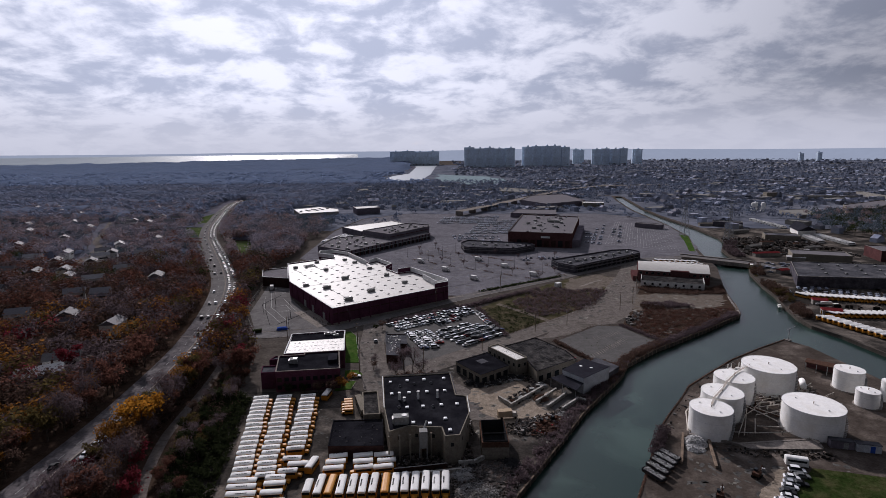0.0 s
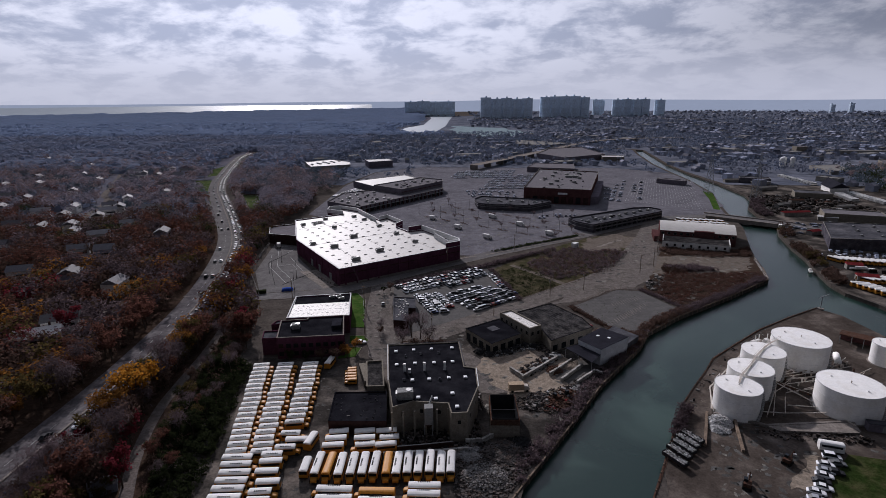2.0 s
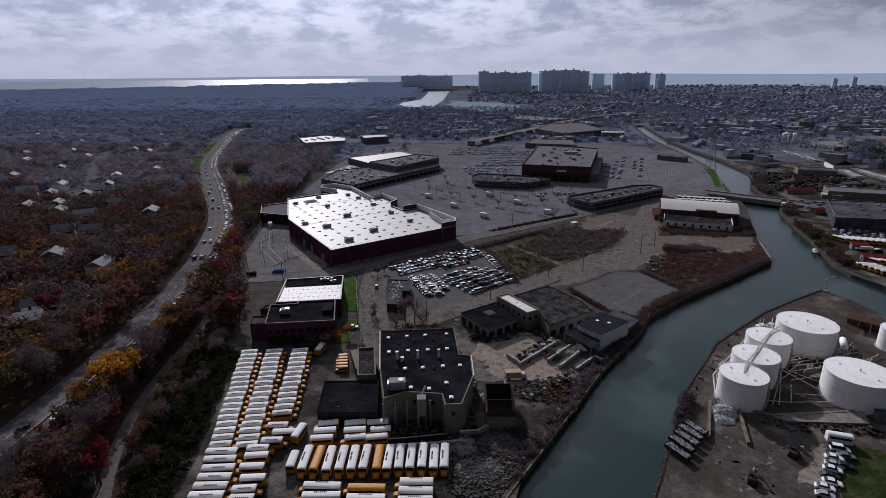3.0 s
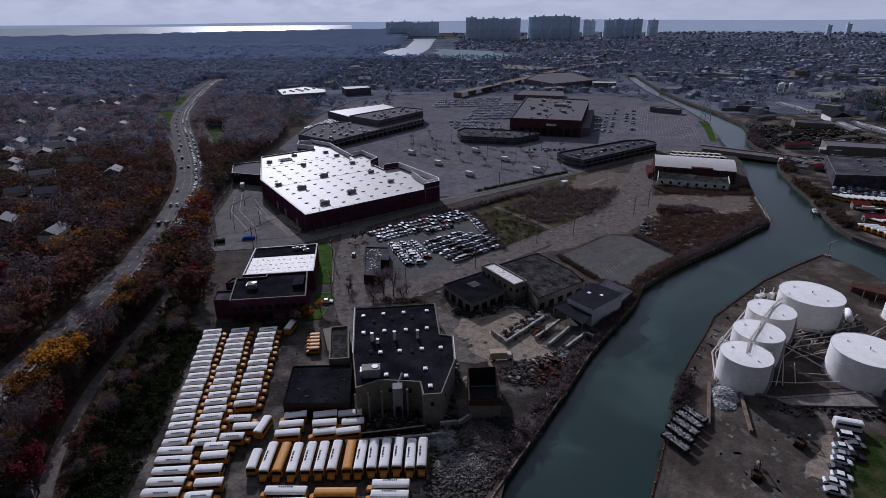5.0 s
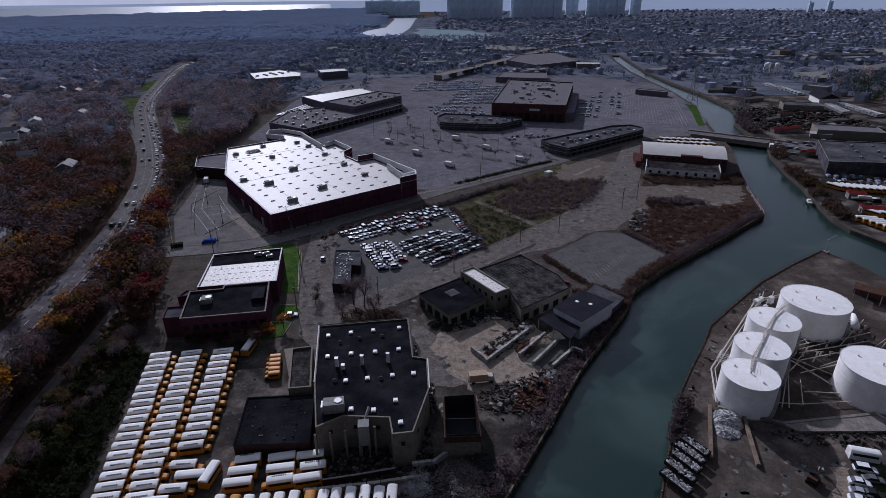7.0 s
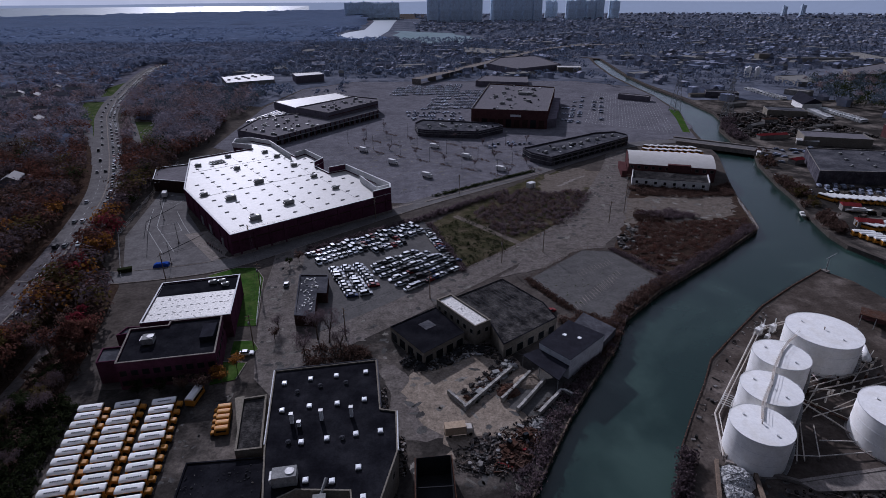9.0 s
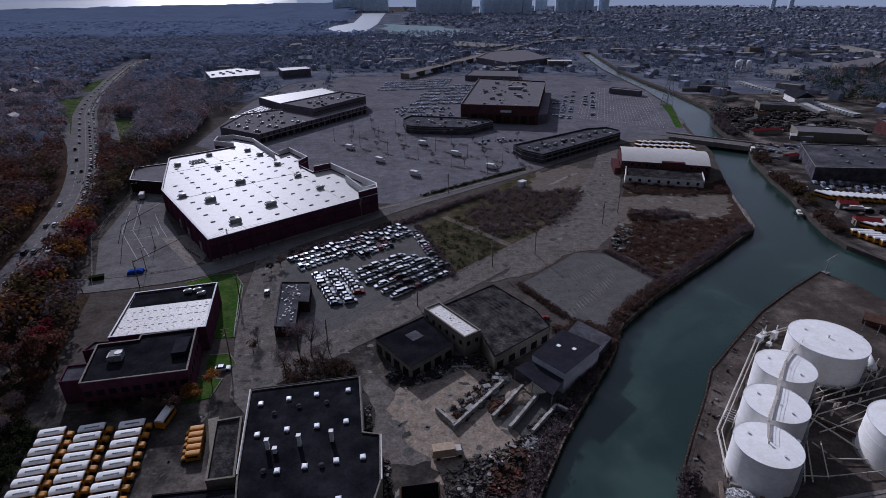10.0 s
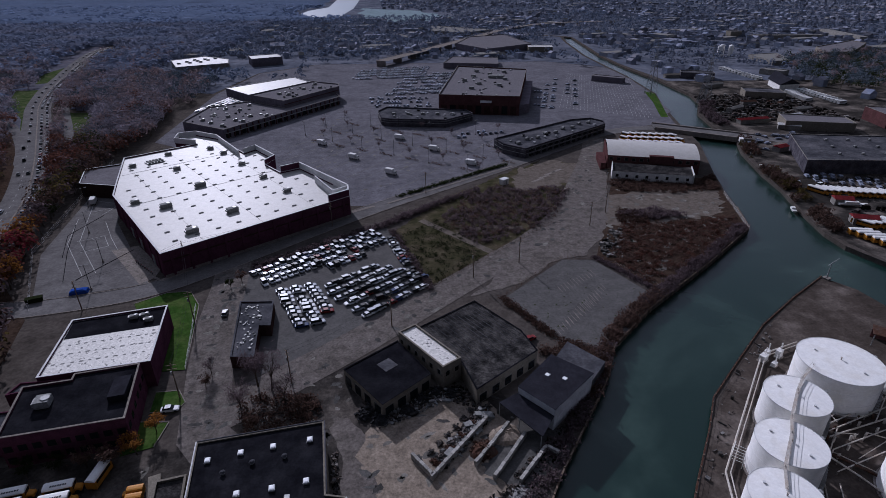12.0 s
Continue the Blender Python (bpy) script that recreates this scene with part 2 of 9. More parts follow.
M["hazy_umber"] = mat("hazed_umber_foliage", (0.185, 0.140, 0.145), rough=0.8, size=3, fine=0.4, vary=0.2, island=0.16, through=0.4)
M["hazy_green"] = mat("hazed_evergreen_foliage", (0.072, 0.092, 0.112), rough=0.8, size=3, fine=0.4, vary=0.2, island=0.28, through=0.3)
# Far woods: blue distance haze is put into these base colours.
M["canopy"] = mat("haze_blue_canopy", (0.170, 0.220, 0.335), size=120, fine=14, vary=0.10, other=(0.155, 0.192, 0.285), through=0.45)
M["far_wood"] = mat("haze_blue_bare_wood", (0.165, 0.198, 0.285), size=90, fine=12, vary=0.14, other=(0.165, 0.174, 0.225), island=0.05, through=0.45)
M["patch_dark"] = mat("dark_asphalt_patch", (0.072, 0.070, 0.067), size=2, fine=0.3, vary=0.25, island=0.3)
# Near-black asphalt, used as painted shade.
M["patch_shade"] = mat("shade_black_asphalt", (0.018, 0.018, 0.019), size=2, fine=0.3, vary=0.3, other=(0.035, 0.033, 0.031))
M["patch_pale"] = mat("pale_dust_patch", (0.150, 0.141, 0.127), size=2, fine=0.3, vary=0.25, island=0.3)
# Town trees blued and the field paled to paint in distance haze.
M["town_trees"] = mat("hazed_town_foliage", (0.112, 0.140, 0.202), size=60, fine=8, vary=0.18, other=(0.120, 0.128, 0.165), island=0.15, through=0.35)
M["field"] = mat("hazed_field", (0.205, 0.265, 0.285), size=60, fine=8, vary=0.2, other=(0.17, 0.21, 0.235))
M["block"] = mat("pale_concrete_block", (0.34, 0.33, 0.31), size=2, fine=0.3, vary=0.25, each=0.25, other=(0.24, 0.23, 0.21))
M["path_dirt"] = mat("worn_path", (0.120, 0.106, 0.100), size=5, fine=0.6, vary=0.4, other=(0.070, 0.060, 0.054))
M["wood"] = mat("weathered_wood", (0.17, 0.13, 0.10), rough=0.9, size=2, fine=0.2, vary=0.3)
M["rubble"] = mat("rubble", (0.19, 0.19, 0.19), rough=0.9, size=3, fine=0.4, vary=0.35, island=0.6, other=(0.12, 0.113, 0.106))
M["blue"] = mat("blue_paint", (0.03, 0.07, 0.30), rough=0.6, size=1, fine=0.2, vary=0.2)
M["red"] = mat("red_paint", (0.18, 0.030, 0.032), rough=0.6, size=1, fine=0.2, vary=0.3)
M["shed_roof"] = mat("slate_blue_roof", (0.022, 0.022, 0.028), rough=0.6, size=5, fine=0.4, vary=0.2)
M["shed_wall"] = mat("shed_wall", (0.405, 0.419, 0.449), rough=0.6, size=3, fine=0.3, vary=0.18)
M["white_paint"] = mat("white_paint", (0.62, 0.61, 0.59), rough=0.6, size=2, fine=0.3, vary=0.14)
# Tower walls and window bands are paled and blued: painted distance haze.
M["tower_band"] = mat("hazed_tower_windows", (0.586, 0.682, 0.806), rough=0.8, size=30, fine=4, vary=0.15)
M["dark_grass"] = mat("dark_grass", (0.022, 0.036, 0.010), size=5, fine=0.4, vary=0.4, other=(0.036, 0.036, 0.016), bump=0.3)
M["tower"] = mat("hazed_tower_concrete", (0.607, 0.707, 0.823), rough=0.9, size=30, fine=4, vary=0.15)
# Roof and house wall colours hold the bluish haze of the far city.
M["roofs"] = mat("hazed_house_roofs", (0.165, 0.187, 0.255), rough=0.8, size=30, fine=2, vary=0.2, island=0.75, other=(0.185, 0.175, 0.190))
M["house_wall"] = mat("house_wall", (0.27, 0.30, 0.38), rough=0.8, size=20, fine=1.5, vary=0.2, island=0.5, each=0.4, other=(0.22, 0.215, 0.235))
CAR_COLOURS = {"white": (0.66, 0.67, 0.69), "silver": (0.33, 0.345, 0.38), "grey": (0.12, 0.125, 0.13), "black": (0.02, 0.02, 0.023), "dark blue": (0.03, 0.045, 0.11), "dark red": (0.16, 0.02, 0.02)}
for key, color in CAR_COLOURS.items():
    M["car " + key] = mat("car_" + key.replace(" ", "_"), color, rough=0.42, size=1, fine=0.3, vary=0.08, metal=0.15 if key in ("silver", "grey") else 0.0, spec=0.1)

water = bpy.data.materials.new("river_water")
water.use_nodes = True
wb = water.node_tree.nodes["Principled BSDF"]
wcol = water.node_tree.nodes.new("ShaderNodeMix")
wcol.data_type = "RGBA"
wcol.inputs["A"].default_value, wcol.inputs["B"].default_value = (0.0075, 0.0225, 0.0185, 1), (0.030, 0.056, 0.046, 1)
# Pale noise patches paint in cloud reflections as well as silt.
silt_and_sky = water.node_tree.nodes.new("ShaderNodeTexNoise")
silt_and_sky.inputs["Scale"].default_value, silt_and_sky.inputs["Detail"].default_value, silt_and_sky.inputs["Distortion"].default_value = 0.022, 5.0, 0.6
silt_and_sky_span = water.node_tree.nodes.new("ShaderNodeMapRange")
silt_and_sky_span.interpolation_type = "SMOOTHSTEP"
silt_and_sky_span.inputs["From Min"].default_value, silt_and_sky_span.inputs["From Max"].default_value = 0.47, 0.72
water.node_tree.links.new(silt_and_sky.outputs[0], silt_and_sky_span.inputs["Value"])
water.node_tree.links.new(silt_and_sky_span.outputs[0], wcol.inputs["Factor"])
water.node_tree.links.new(wcol.outputs["Result"], wb.inputs["Base Color"])
wb.inputs["Roughness"].default_value = 0.24
wb.inputs["IOR"].default_value = 1.33
wt = water.node_tree.nodes.new("ShaderNodeTexCoord")
ripple = water.node_tree.nodes.new("ShaderNodeTexNoise")
ripple.inputs["Scale"].default_value, ripple.inputs["Detail"].default_value = 0.35, 5.0
wbump = water.node_tree.nodes.new("ShaderNodeBump")
wbump.inputs["Strength"].default_value, wbump.inputs["Distance"].default_value = 0.10, 0.4
water.node_tree.links.new(wt.outputs["Object"], ripple.inputs["Vector"])
water.node_tree.links.new(wt.outputs["Object"], silt_and_sky.inputs["Vector"])
water.node_tree.links.new(ripple.outputs[0], wbump.inputs["Height"])
water.node_tree.links.new(wbump.outputs[0], wb.inputs["Normal"])
M["water"] = water
M["bay"] = water.copy()
M["bay"].name = "bay_water"
M["bay"].node_tree.nodes["Principled BSDF"].inputs["Roughness"].default_value = 0.42
M["bay"].node_tree.nodes["Principled BSDF"].inputs["Specular IOR Level"].default_value = 0.036
for link in list(M["bay"].node_tree.nodes["Principled BSDF"].inputs["Base Color"].links):
    M["bay"].node_tree.links.remove(link)
# Pale base colour carries sky brightness and haze in place of reflection.
M["bay"].node_tree.nodes["Principled BSDF"].inputs["Base Color"].default_value = (0.20, 0.235, 0.265, 1)

# ---- building blocks ----


class Geo:
    """Gathers faces for one mesh."""

    def __init__(self):
        self.v, self.f = [], []

    def add(self, verts, faces):
        n = len(self.v)
        self.v.extend(tuple(p) for p in verts)
        self.f.extend(tuple(i + n for i in f) for f in faces)
        return self

    def prism(self, poly, z0, z1, top=True, bottom=True):
        if sum(a[0] * b[1] - b[0] * a[1] for a, b in zip(poly, [*poly[1:], poly[0]])) < 0:
            poly = poly[::-1]
        n = len(poly)
        verts = [(p[0], p[1], z0) for p in poly] + [(p[0], p[1], z1) for p in poly]
        faces = [(i, (i + 1) % n, n + (i + 1) % n, n + i) for i in range(n)]
        if top:
            faces.append(tuple(range(n, 2 * n)))
        if bottom:
            faces.append(tuple(range(n - 1, -1, -1)))
        return self.add(verts, faces)

    def box(self, c, size, rz=0.0, base=False):
        """A box by its centre (or the centre of its base) and size, turned by rz degrees."""
        x, y, z = c
        a, b, h = size[0] / 2, size[1] / 2, size[2]
        z0 = z if base else z - h / 2
        co, si = math.cos(radians(rz)), math.sin(radians(rz))
        return self.prism([(x + u * co - v * si, y + u * si + v * co) for u, v in ((-a, -b), (a, -b), (a, b), (-a, b))], z0, z0 + h)

    def tube(self, p, q, r, s=None, n=6, caps=True):
        p, q = Vector(p), Vector(q)
        s = r if s is None else s
        d = (q - p).normalized()
        u = d.orthogonal().normalized()
        w = d.cross(u)
        ring = [u * math.cos(2 * math.pi * i / n) + w * math.sin(2 * math.pi * i / n) for i in range(n)]
        verts = [p + r * k for k in ring] + [q + s * k for k in ring]
        faces = [(i, (i + 1) % n, n + (i + 1) % n, n + i) for i in range(n)]
        if caps:
            faces += [tuple(range(n - 1, -1, -1)), tuple(range(n, 2 * n))]
        return self.add(verts, faces)

    def loft(self, rings, closed=True, cap=True):
        """Skins a row of rings of equally many points."""
        n = len(rings[0])
        verts = [p for ring in rings for p in ring]
        faces = []
        for k in range(len(rings) - 1):
            for i in range(n if closed else n - 1):
                j = (i + 1) % n
                faces.append((k * n + i, k * n + j, (k + 1) * n + j, (k + 1) * n + i))
        if cap:
            faces += [tuple(range(n - 1, -1, -1)), tuple(range((len(rings) - 1) * n, len(rings) * n))]
        return self.add(verts, faces)

    def mesh(self, name, material, smooth=False):
        me = bpy.data.meshes.new(name)
        me.from_pydata(self.v, [], self.f)
        me.materials.append(material)
        if smooth:
            me.polygons.foreach_set("use_smooth", [True] * len(me.polygons))
        me.update()
        return me


def part(name, geo, material, parent=None, label="", smooth=False):
    ob = new(name, geo.mesh(name, material, smooth))
    ob.parent = parent
    return tagged(ob, label)


def thing(name, label, category, at=(0, 0, 0), rz=0.0, group="", kind=""):
    ob = new(name)
    ob.empty_display_size = 0.5
    ob.matrix_basis = pose(*at, 0, 0, rz)
    return tagged(ob, label, category, group, kind)


def solo(name, geo, material, label, category, kind="", group="", smooth=False):
    return tagged(part(name, geo, material, None, "", smooth), label, category, group, kind)


def lerp(a, b, k):
    return tuple(u + (v - u) * k for u, v in zip(a, b))


def inside(p, poly):
    x, y = p
    hit = False
    for (x0, y0), (x1, y1) in zip(poly, [*poly[1:], poly[0]]):
        if (y0 > y) != (y1 > y) and x < (x1 - x0) * (y - y0) / (y1 - y0) + x0:
            hit = not hit
    return hit


def along(line, step):
    """Points and headings at even steps along a polyline."""
    out, left = [], 0.0
    for a, b in zip(line, line[1:]):
        d = math.dist(a, b)
        s = left
        while s < d:
            out.append((*lerp(a, b, s / d), math.degrees(math.atan2(b[1] - a[1], b[0] - a[0]))))
            s += step
        left = s - d
    return out


def smooth_line(line, rounds=2):
    for _ in range(rounds):
        out = [line[0]]
        for a, b in zip(line, line[1:]):
            out += [lerp(a, b, 0.25), lerp(a, b, 0.75)]
        line = out + [line[-1]]
    return line


def ribbon(line, width, z, shift=0.0):
    """A band of ground along a polyline."""
    g, rows = Geo(), []
    for i, p in enumerate(line):
        a, b = line[max(i - 1, 0)], line[min(i + 1, len(line) - 1)]
        d = Vector((b[0] - a[0], b[1] - a[1])).normalized()
        n = Vector((-d.y, d.x))
        l, r = Vector(p) + n * (shift + width / 2), Vector(p) + n * (shift - width / 2)
        rows.append(((l.x, l.y, z), (r.x, r.y, z)))
    g.add([q for row in rows for q in row], [(2 * i, 2 * i + 1, 2 * i + 3, 2 * i + 2) for i in range(len(rows) - 1)])
    return g


def sheet(name, poly, z, material, label, category="ground"):
    return solo(name, Geo().prism(poly, z - 0.3, z), material, label, category, "structure")



def ragged(poly, amp, step_m=2.0):
    """An outline whose edge wanders, for bare patches and weeds."""
    out = []
    for a, b in zip(poly, [*poly[1:], poly[0]]):
        n = max(1, int(math.dist(a, b) / step_m))
        for k in range(n):
            x, y = lerp(a, b, k / n)
            out.append((x + amp * 2 * noise.noise((x * 0.16, y * 0.16, 2.0)) + amp * noise.noise((x * 0.6, y * 0.6, 8.0)), y + amp * 2 * noise.noise((x * 0.16, y * 0.16, 6.0)) + amp * noise.noise((x * 0.6, y * 0.6, 1.0))))
    return out

# ---- ground and river ----
LEFT_BANK = [(-80, -40), (-35, 35), (-8, 82), (12, 113.6), (28.7, 139), (46.5, 167), (71, 199), (78, 212), (99, 231), (137, 259), (171, 286), (180, 309),
             (187, 331), (197, 357), (222, 416), (232, 455), (242, 490), (256, 535), (272, 580), (287, 678), (292, 740), (302, 850), (330, 1010), (350, 1090)]
RIGHT_BANK = [(362, 1085), (347, 1000), (321, 850), (312, 763), (309, 720), (308, 646), (300, 569), (290, 537), (267, 497), (256, 458), (251, 421), (237, 393),
              (224, 355), (217, 328), (208, 304), (200, 277), (199, 264), (204, 247), (207, 220), (213, 150), (222, 40), (225, -40)]
QUAY = [(198, -40), (194, 60), (186, 150), (180, 195), (176, 232), (170, 242), (150, 230), (129, 216), (110, 200), (95, 187), (88, 177), (77, 163),
        (70, 153.5), (63.4, 142), (52, 121.5), (45, 109), (36, 92), (12, 50), (-30, -40)]
RIVER = LEFT_BANK + RIGHT_BANK + QUAY
bm = bmesh.new()
EDGE = 5200


def loop_edges(points):
    vs = [bm.verts.new((x, y, 0)) for x, y in points]
    return [bm.edges.new((a, b)) for a, b in zip(vs, [*vs[1:], vs[0]])]


rim = loop_edges([(-EDGE, -1500), (EDGE, -1500), (EDGE, EDGE), (-EDGE, EDGE)])
bank = loop_edges(RIVER)
bmesh.ops.triangle_fill(bm, use_beauty=True, edges=rim + bank, normal=(0, 0, 1))
walls = bmesh.ops.extrude_edge_only(bm, edges=[e for e in bank if e.is_valid])
for v in walls["geom"]:
    if isinstance(v, bmesh.types.BMVert):
        v.co.z = -4.0
bmesh.ops.recalc_face_normals(bm, faces=bm.faces)
me = bpy.data.meshes.new("ground")
bm.to_mesh(me)
bm.free()
me.materials.append(M["soil"])
tagged(new("ground", me), "brown-grey bare ground with a sheer river cut", "ground", kind="structure")
w = Geo()
w.prism([(-130, -60), (240, -60), (240, 130), (235, 300), (262, 420), (262, 470), (225, 470), (160, 330), (30, 180), (-20, 100)], -3.0, -2.0)
w.prism([(225, 470), (262, 470), (320, 560), (320, 720), (330, 850), (375, 1095), (345, 1100), (320, 1010), (296, 850), (285, 740), (265, 580)], -3.0, -2.0)
solo("water", w, M["water"], "calm grey-green river water reflecting clouds", "water", "structure")
bay = Geo()
BAY_LINE = [(-3900, 2500), (-2850, 3170), (-1960, 3620), (-1350, 3950), (-870, 4120), (-640, 4240)]
bay.add([(x, y, 25.0) for x, y in BAY_LINE] + [(x * k, y * k, 62.0) for (x, y), k in zip(BAY_LINE, (1.02, 1.12, 1.15, 1.145, 1.13, 1.10))], [(i, i + 1, i + 7, i + 6) for i in range(5)])
solo("bay_water", bay, M["bay"], "far bay water under the horizon, sky brightness in its pale colour", "water", "structure")
M["lagoon"] = M["bay"].copy()
M["lagoon"].name = "lagoon_water"
# Much of the reflected sky is painted into the lagoon's base colour.
lagoon_bsdf = M["lagoon"].node_tree.nodes["Principled BSDF"]
lagoon_bsdf.inputs["Roughness"].default_value, lagoon_bsdf.inputs["Specular IOR Level"].default_value, lagoon_bsdf.inputs["Base Color"].default_value = 0.36, 0.18, (0.19, 0.22, 0.25, 1)
solo("lagoon_water", Geo().prism([(-195, 1850), (-135, 1635), (-75, 1675), (-45, 2150), (-35, 2900), (-20, 3500), (-175, 3500), (-140, 3040), (-135, 2240), (-185, 2030)], 0.3, 0.6), M["lagoon"],
     "narrow far lagoon, sky brightness put into its colour", "water", "structure")
solo("lagoon_water", Geo().prism([(-300, 1510), (-200, 1535), (-90, 1580), (0, 1606), (0, 1622), (-95, 1597), (-205, 1552), (-300, 1527)], 0.3, 0.6), M["lagoon"],
     "thin arm of the far lagoon", "water", "structure")
sheet("shore", [(-330, 1380), (130, 1380), (260, 3450), (-330, 3450)], 0.03, M["hazed_land"], "dull flat shore round the lagoon")
sheet("playing_field", ragged([(-10, 1640), (75, 1470), (230, 1620), (160, 1950), (-20, 2150)], 12, 40), 0.12, M["field"], "playing fields by the lagoon, mist paled into their colour")
M["distance"] = mat("hazy_glow_hills", (0.06, 0.07, 0.085), size=300, fine=40, vary=0.15)
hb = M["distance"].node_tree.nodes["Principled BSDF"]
# The hills glow blue-grey to stand in for horizon haze.
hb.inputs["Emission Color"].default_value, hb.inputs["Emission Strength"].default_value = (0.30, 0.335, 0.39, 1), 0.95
# distant land that closes the view
ring = Geo()
N = 96
tops = [77 + 13 * noise.noise((math.cos(2 * math.pi * i / N) * 3, math.sin(2 * math.pi * i / N) * 3, 5.0)) for i in range(N)]
for i in range(N):
    a, b = 2 * math.pi * i / N, 2 * math.pi * (i + 1) / N
    r0, r1 = 4650, 4880
    ring.add([(r0 * math.cos(a), r0 * math.sin(a), -1), (r0 * math.cos(b), r0 * math.sin(b), -1), (r1 * math.cos(b), r1 * math.sin(b), tops[(i + 1) % N] + 8), (r1 * math.cos(a), r1 * math.sin(a), tops[i] + 8)], [(0, 1, 2, 3)])
solo("backdrop", ring, M["distance"], "glowing haze-toned backdrop of hills along the far horizon", "distance", "structure")
# Lifted, bluish floor colour: far haze is mixed in.
M["hazed_wood_floor"] = mat("hazed_wood_floor", (0.105, 0.105, 0.130), size=40, fine=4, vary=0.3, other=(0.085, 0.080, 0.092))
sheet("woodland_floor", [(-5000, 420), (-330, 420), (-240, 520), (-330, 720), (-420, 1100), (-260, 1500), (-260, 2400), (0, 3100), (-800, 4300), (-2300, 3600), (-5000, 2500)], 0.05, M["hazed_wood_floor"], "dark far ground under bare woods")
sheet("city_floor", [(315, 640), (700, 600), (5000, 300), (5000, 5000), (200, 5000), (60, 2400), (60, 1400), (355, 1112), (366, 1085), (351, 1000), (325, 850), (316, 763)], 0.05, M["hazed_land"], "dark far ground between city blocks")
sheet("city_floor", [(-250, 1300), (-262, 690), (-144, 642), (-122, 762), (-62, 822), (230, 802), (288, 742), (298, 850), (326, 1010), (346, 1100), (60, 1398)], 0.05, M["hazed_land"], "dark far ground between city blocks")
sheet("leaf_floor", [(-600, 40), (-88, 40), (-88, 150), (-97, 205), (-108, 250), (-148, 300), (-170, 420), (-235, 520), (-330, 420), (-600, 420)], 0.04, M["litter"], "brown leaf litter under roadside trees")

sheet("city_floor", [(-30, 1690), (60, 1402), (58, 2400), (180, 3300), (60, 3300), (22, 2900), (-8, 2300), (-34, 1790)], 0.05, M["hazed_land"], "dark far ground beside the lagoon")
sheet("parking_strip", ragged([(82, 112), (94, 126), (99, 127), (88, 111)], 0.8), 0.09, M["sand"], "pale dusty strip before parked vans")

# ---- roads ----
PARKWAY = smooth_line([(-136, -60), (-132, 60), (-130.5, 118), (-130.2, 165), (-133.2, 204), (-136.8, 240), (-146, 287), (-162, 347), (-176.5, 387), (-204, 446.5), (-222.5, 484), (-261, 563), (-280, 601), (-299, 650), (-313.5, 689), (-337, 769), (-358, 834), (-390, 950), (-402, 1000), (-408, 1060)])
# Darker copy of the road colour stands in for shade on this stretch.
M["shaded_road"] = mat("shade_dark_road", (0.081, 0.074, 0.079), size=16, fine=1.0, vary=0.25, other=(0.106, 0.099, 0.101))
SOUTH = [p for p in PARKWAY if p[1] < 302]
solo("parkway", ribbon(SOUTH, 19.2, 0.14, 0.4), M["shaded_road"], "parkway stretch painted darker to stand for shade", "road", "structure")
solo("parkway", ribbon([SOUTH[-1]] + PARKWAY[len(SOUTH):], 19.2, 0.14, 0.4), M["road"], "grey two-way parkway with heavy traffic", "road", "structure")
solo("parkway_median", ribbon(PARKWAY, 0.8, 0.5, 0.0), M["concrete"], "low concrete median barrier of the parkway", "barrier", "structure")
for shift in (-4.9, 4.6):
    g = Geo()
    for i, (x, y, a) in enumerate(along(PARKWAY, 9.0)):
        co, si = math.cos(radians(a)), math.sin(radians(a))
        g.box((x - si * shift, y + co * shift, 0.17), (3.2, 0.18, 0.02), a)
    if g.v:
        solo("lane_marking", g, M["line"], "dashed white lane paint on the parkway", "road marking", "structure")
M["verge"] = mat("verge_grass", (0.042, 0.066, 0.022), size=9, fine=0.6, vary=0.35, other=(0.062, 0.066, 0.034))
VERGES = [[(-244, 575), (-220, 572), (-193, 508), (-180, 450), (-190, 450), (-212, 500), (-230, 540)], [(-270, 556), (-246, 508), (-236, 500), (-262, 545), (-285, 600), (-318, 690), (-344, 688), (-320, 630)], [(-330, 735), (-345, 725), (-372, 790), (-372, 850), (-362, 845), (-350, 790)]]
for poly in VERGES:
    sheet("parkway_verge", poly, 0.08, M["verge"], "green grass verge beside the parkway")
solo("slip_road", ribbon(smooth_line([(-180, 425), (-186, 450), (-214, 512), (-254, 592), (-300, 690), (-340, 790)]), 6, 0.11), M["road"], "narrow grey slip road off the parkway", "road", "structure")
solo("slip_road", ribbon(smooth_line([(-205, 430), (-223, 467), (-246, 505), (-268, 540), (-280, 548), (-300, 540), (-330, 520)]), 6, 0.11), M["road"], "narrow grey slip road off the parkway", "road", "structure")
solo("dirt_path", ribbon(smooth_line([(-92, 104), (-100, 122), (-106.5, 147), (-108, 165), (-109, 185), (-111, 205), (-113.5, 222)]), 3.6, 0.09), M["path_dirt"], "pale dirt path through roadside woods", "path", "structure")

STORE_ROAD = smooth_line([(-150, 262), (-118, 256), (-95, 259), (-72, 265), (-50, 283), (-20, 309), (10, 334), (50, 362), (92, 392), (125, 420), (170, 452), (215, 462), (255, 430), (330, 380), (520, 300)])
solo("store_road", ribbon(STORE_ROAD, 10.5, 0.12), M["road"], "pale grey road curving past the store", "road", "structure")
solo("driveway", ribbon([(-48, 282), (-46, 262), (-45, 243), (-41, 216), (-36, 190), (-30, 183)], 12.5, 0.10), M["street"], "worn grey drive between yards", "road", "structure")
EAST_STREET = [(-36, 196), (-14, 212), (6, 228), (37, 255), (79, 291), (98, 316), (116, 350), (140, 396), (158, 440)]
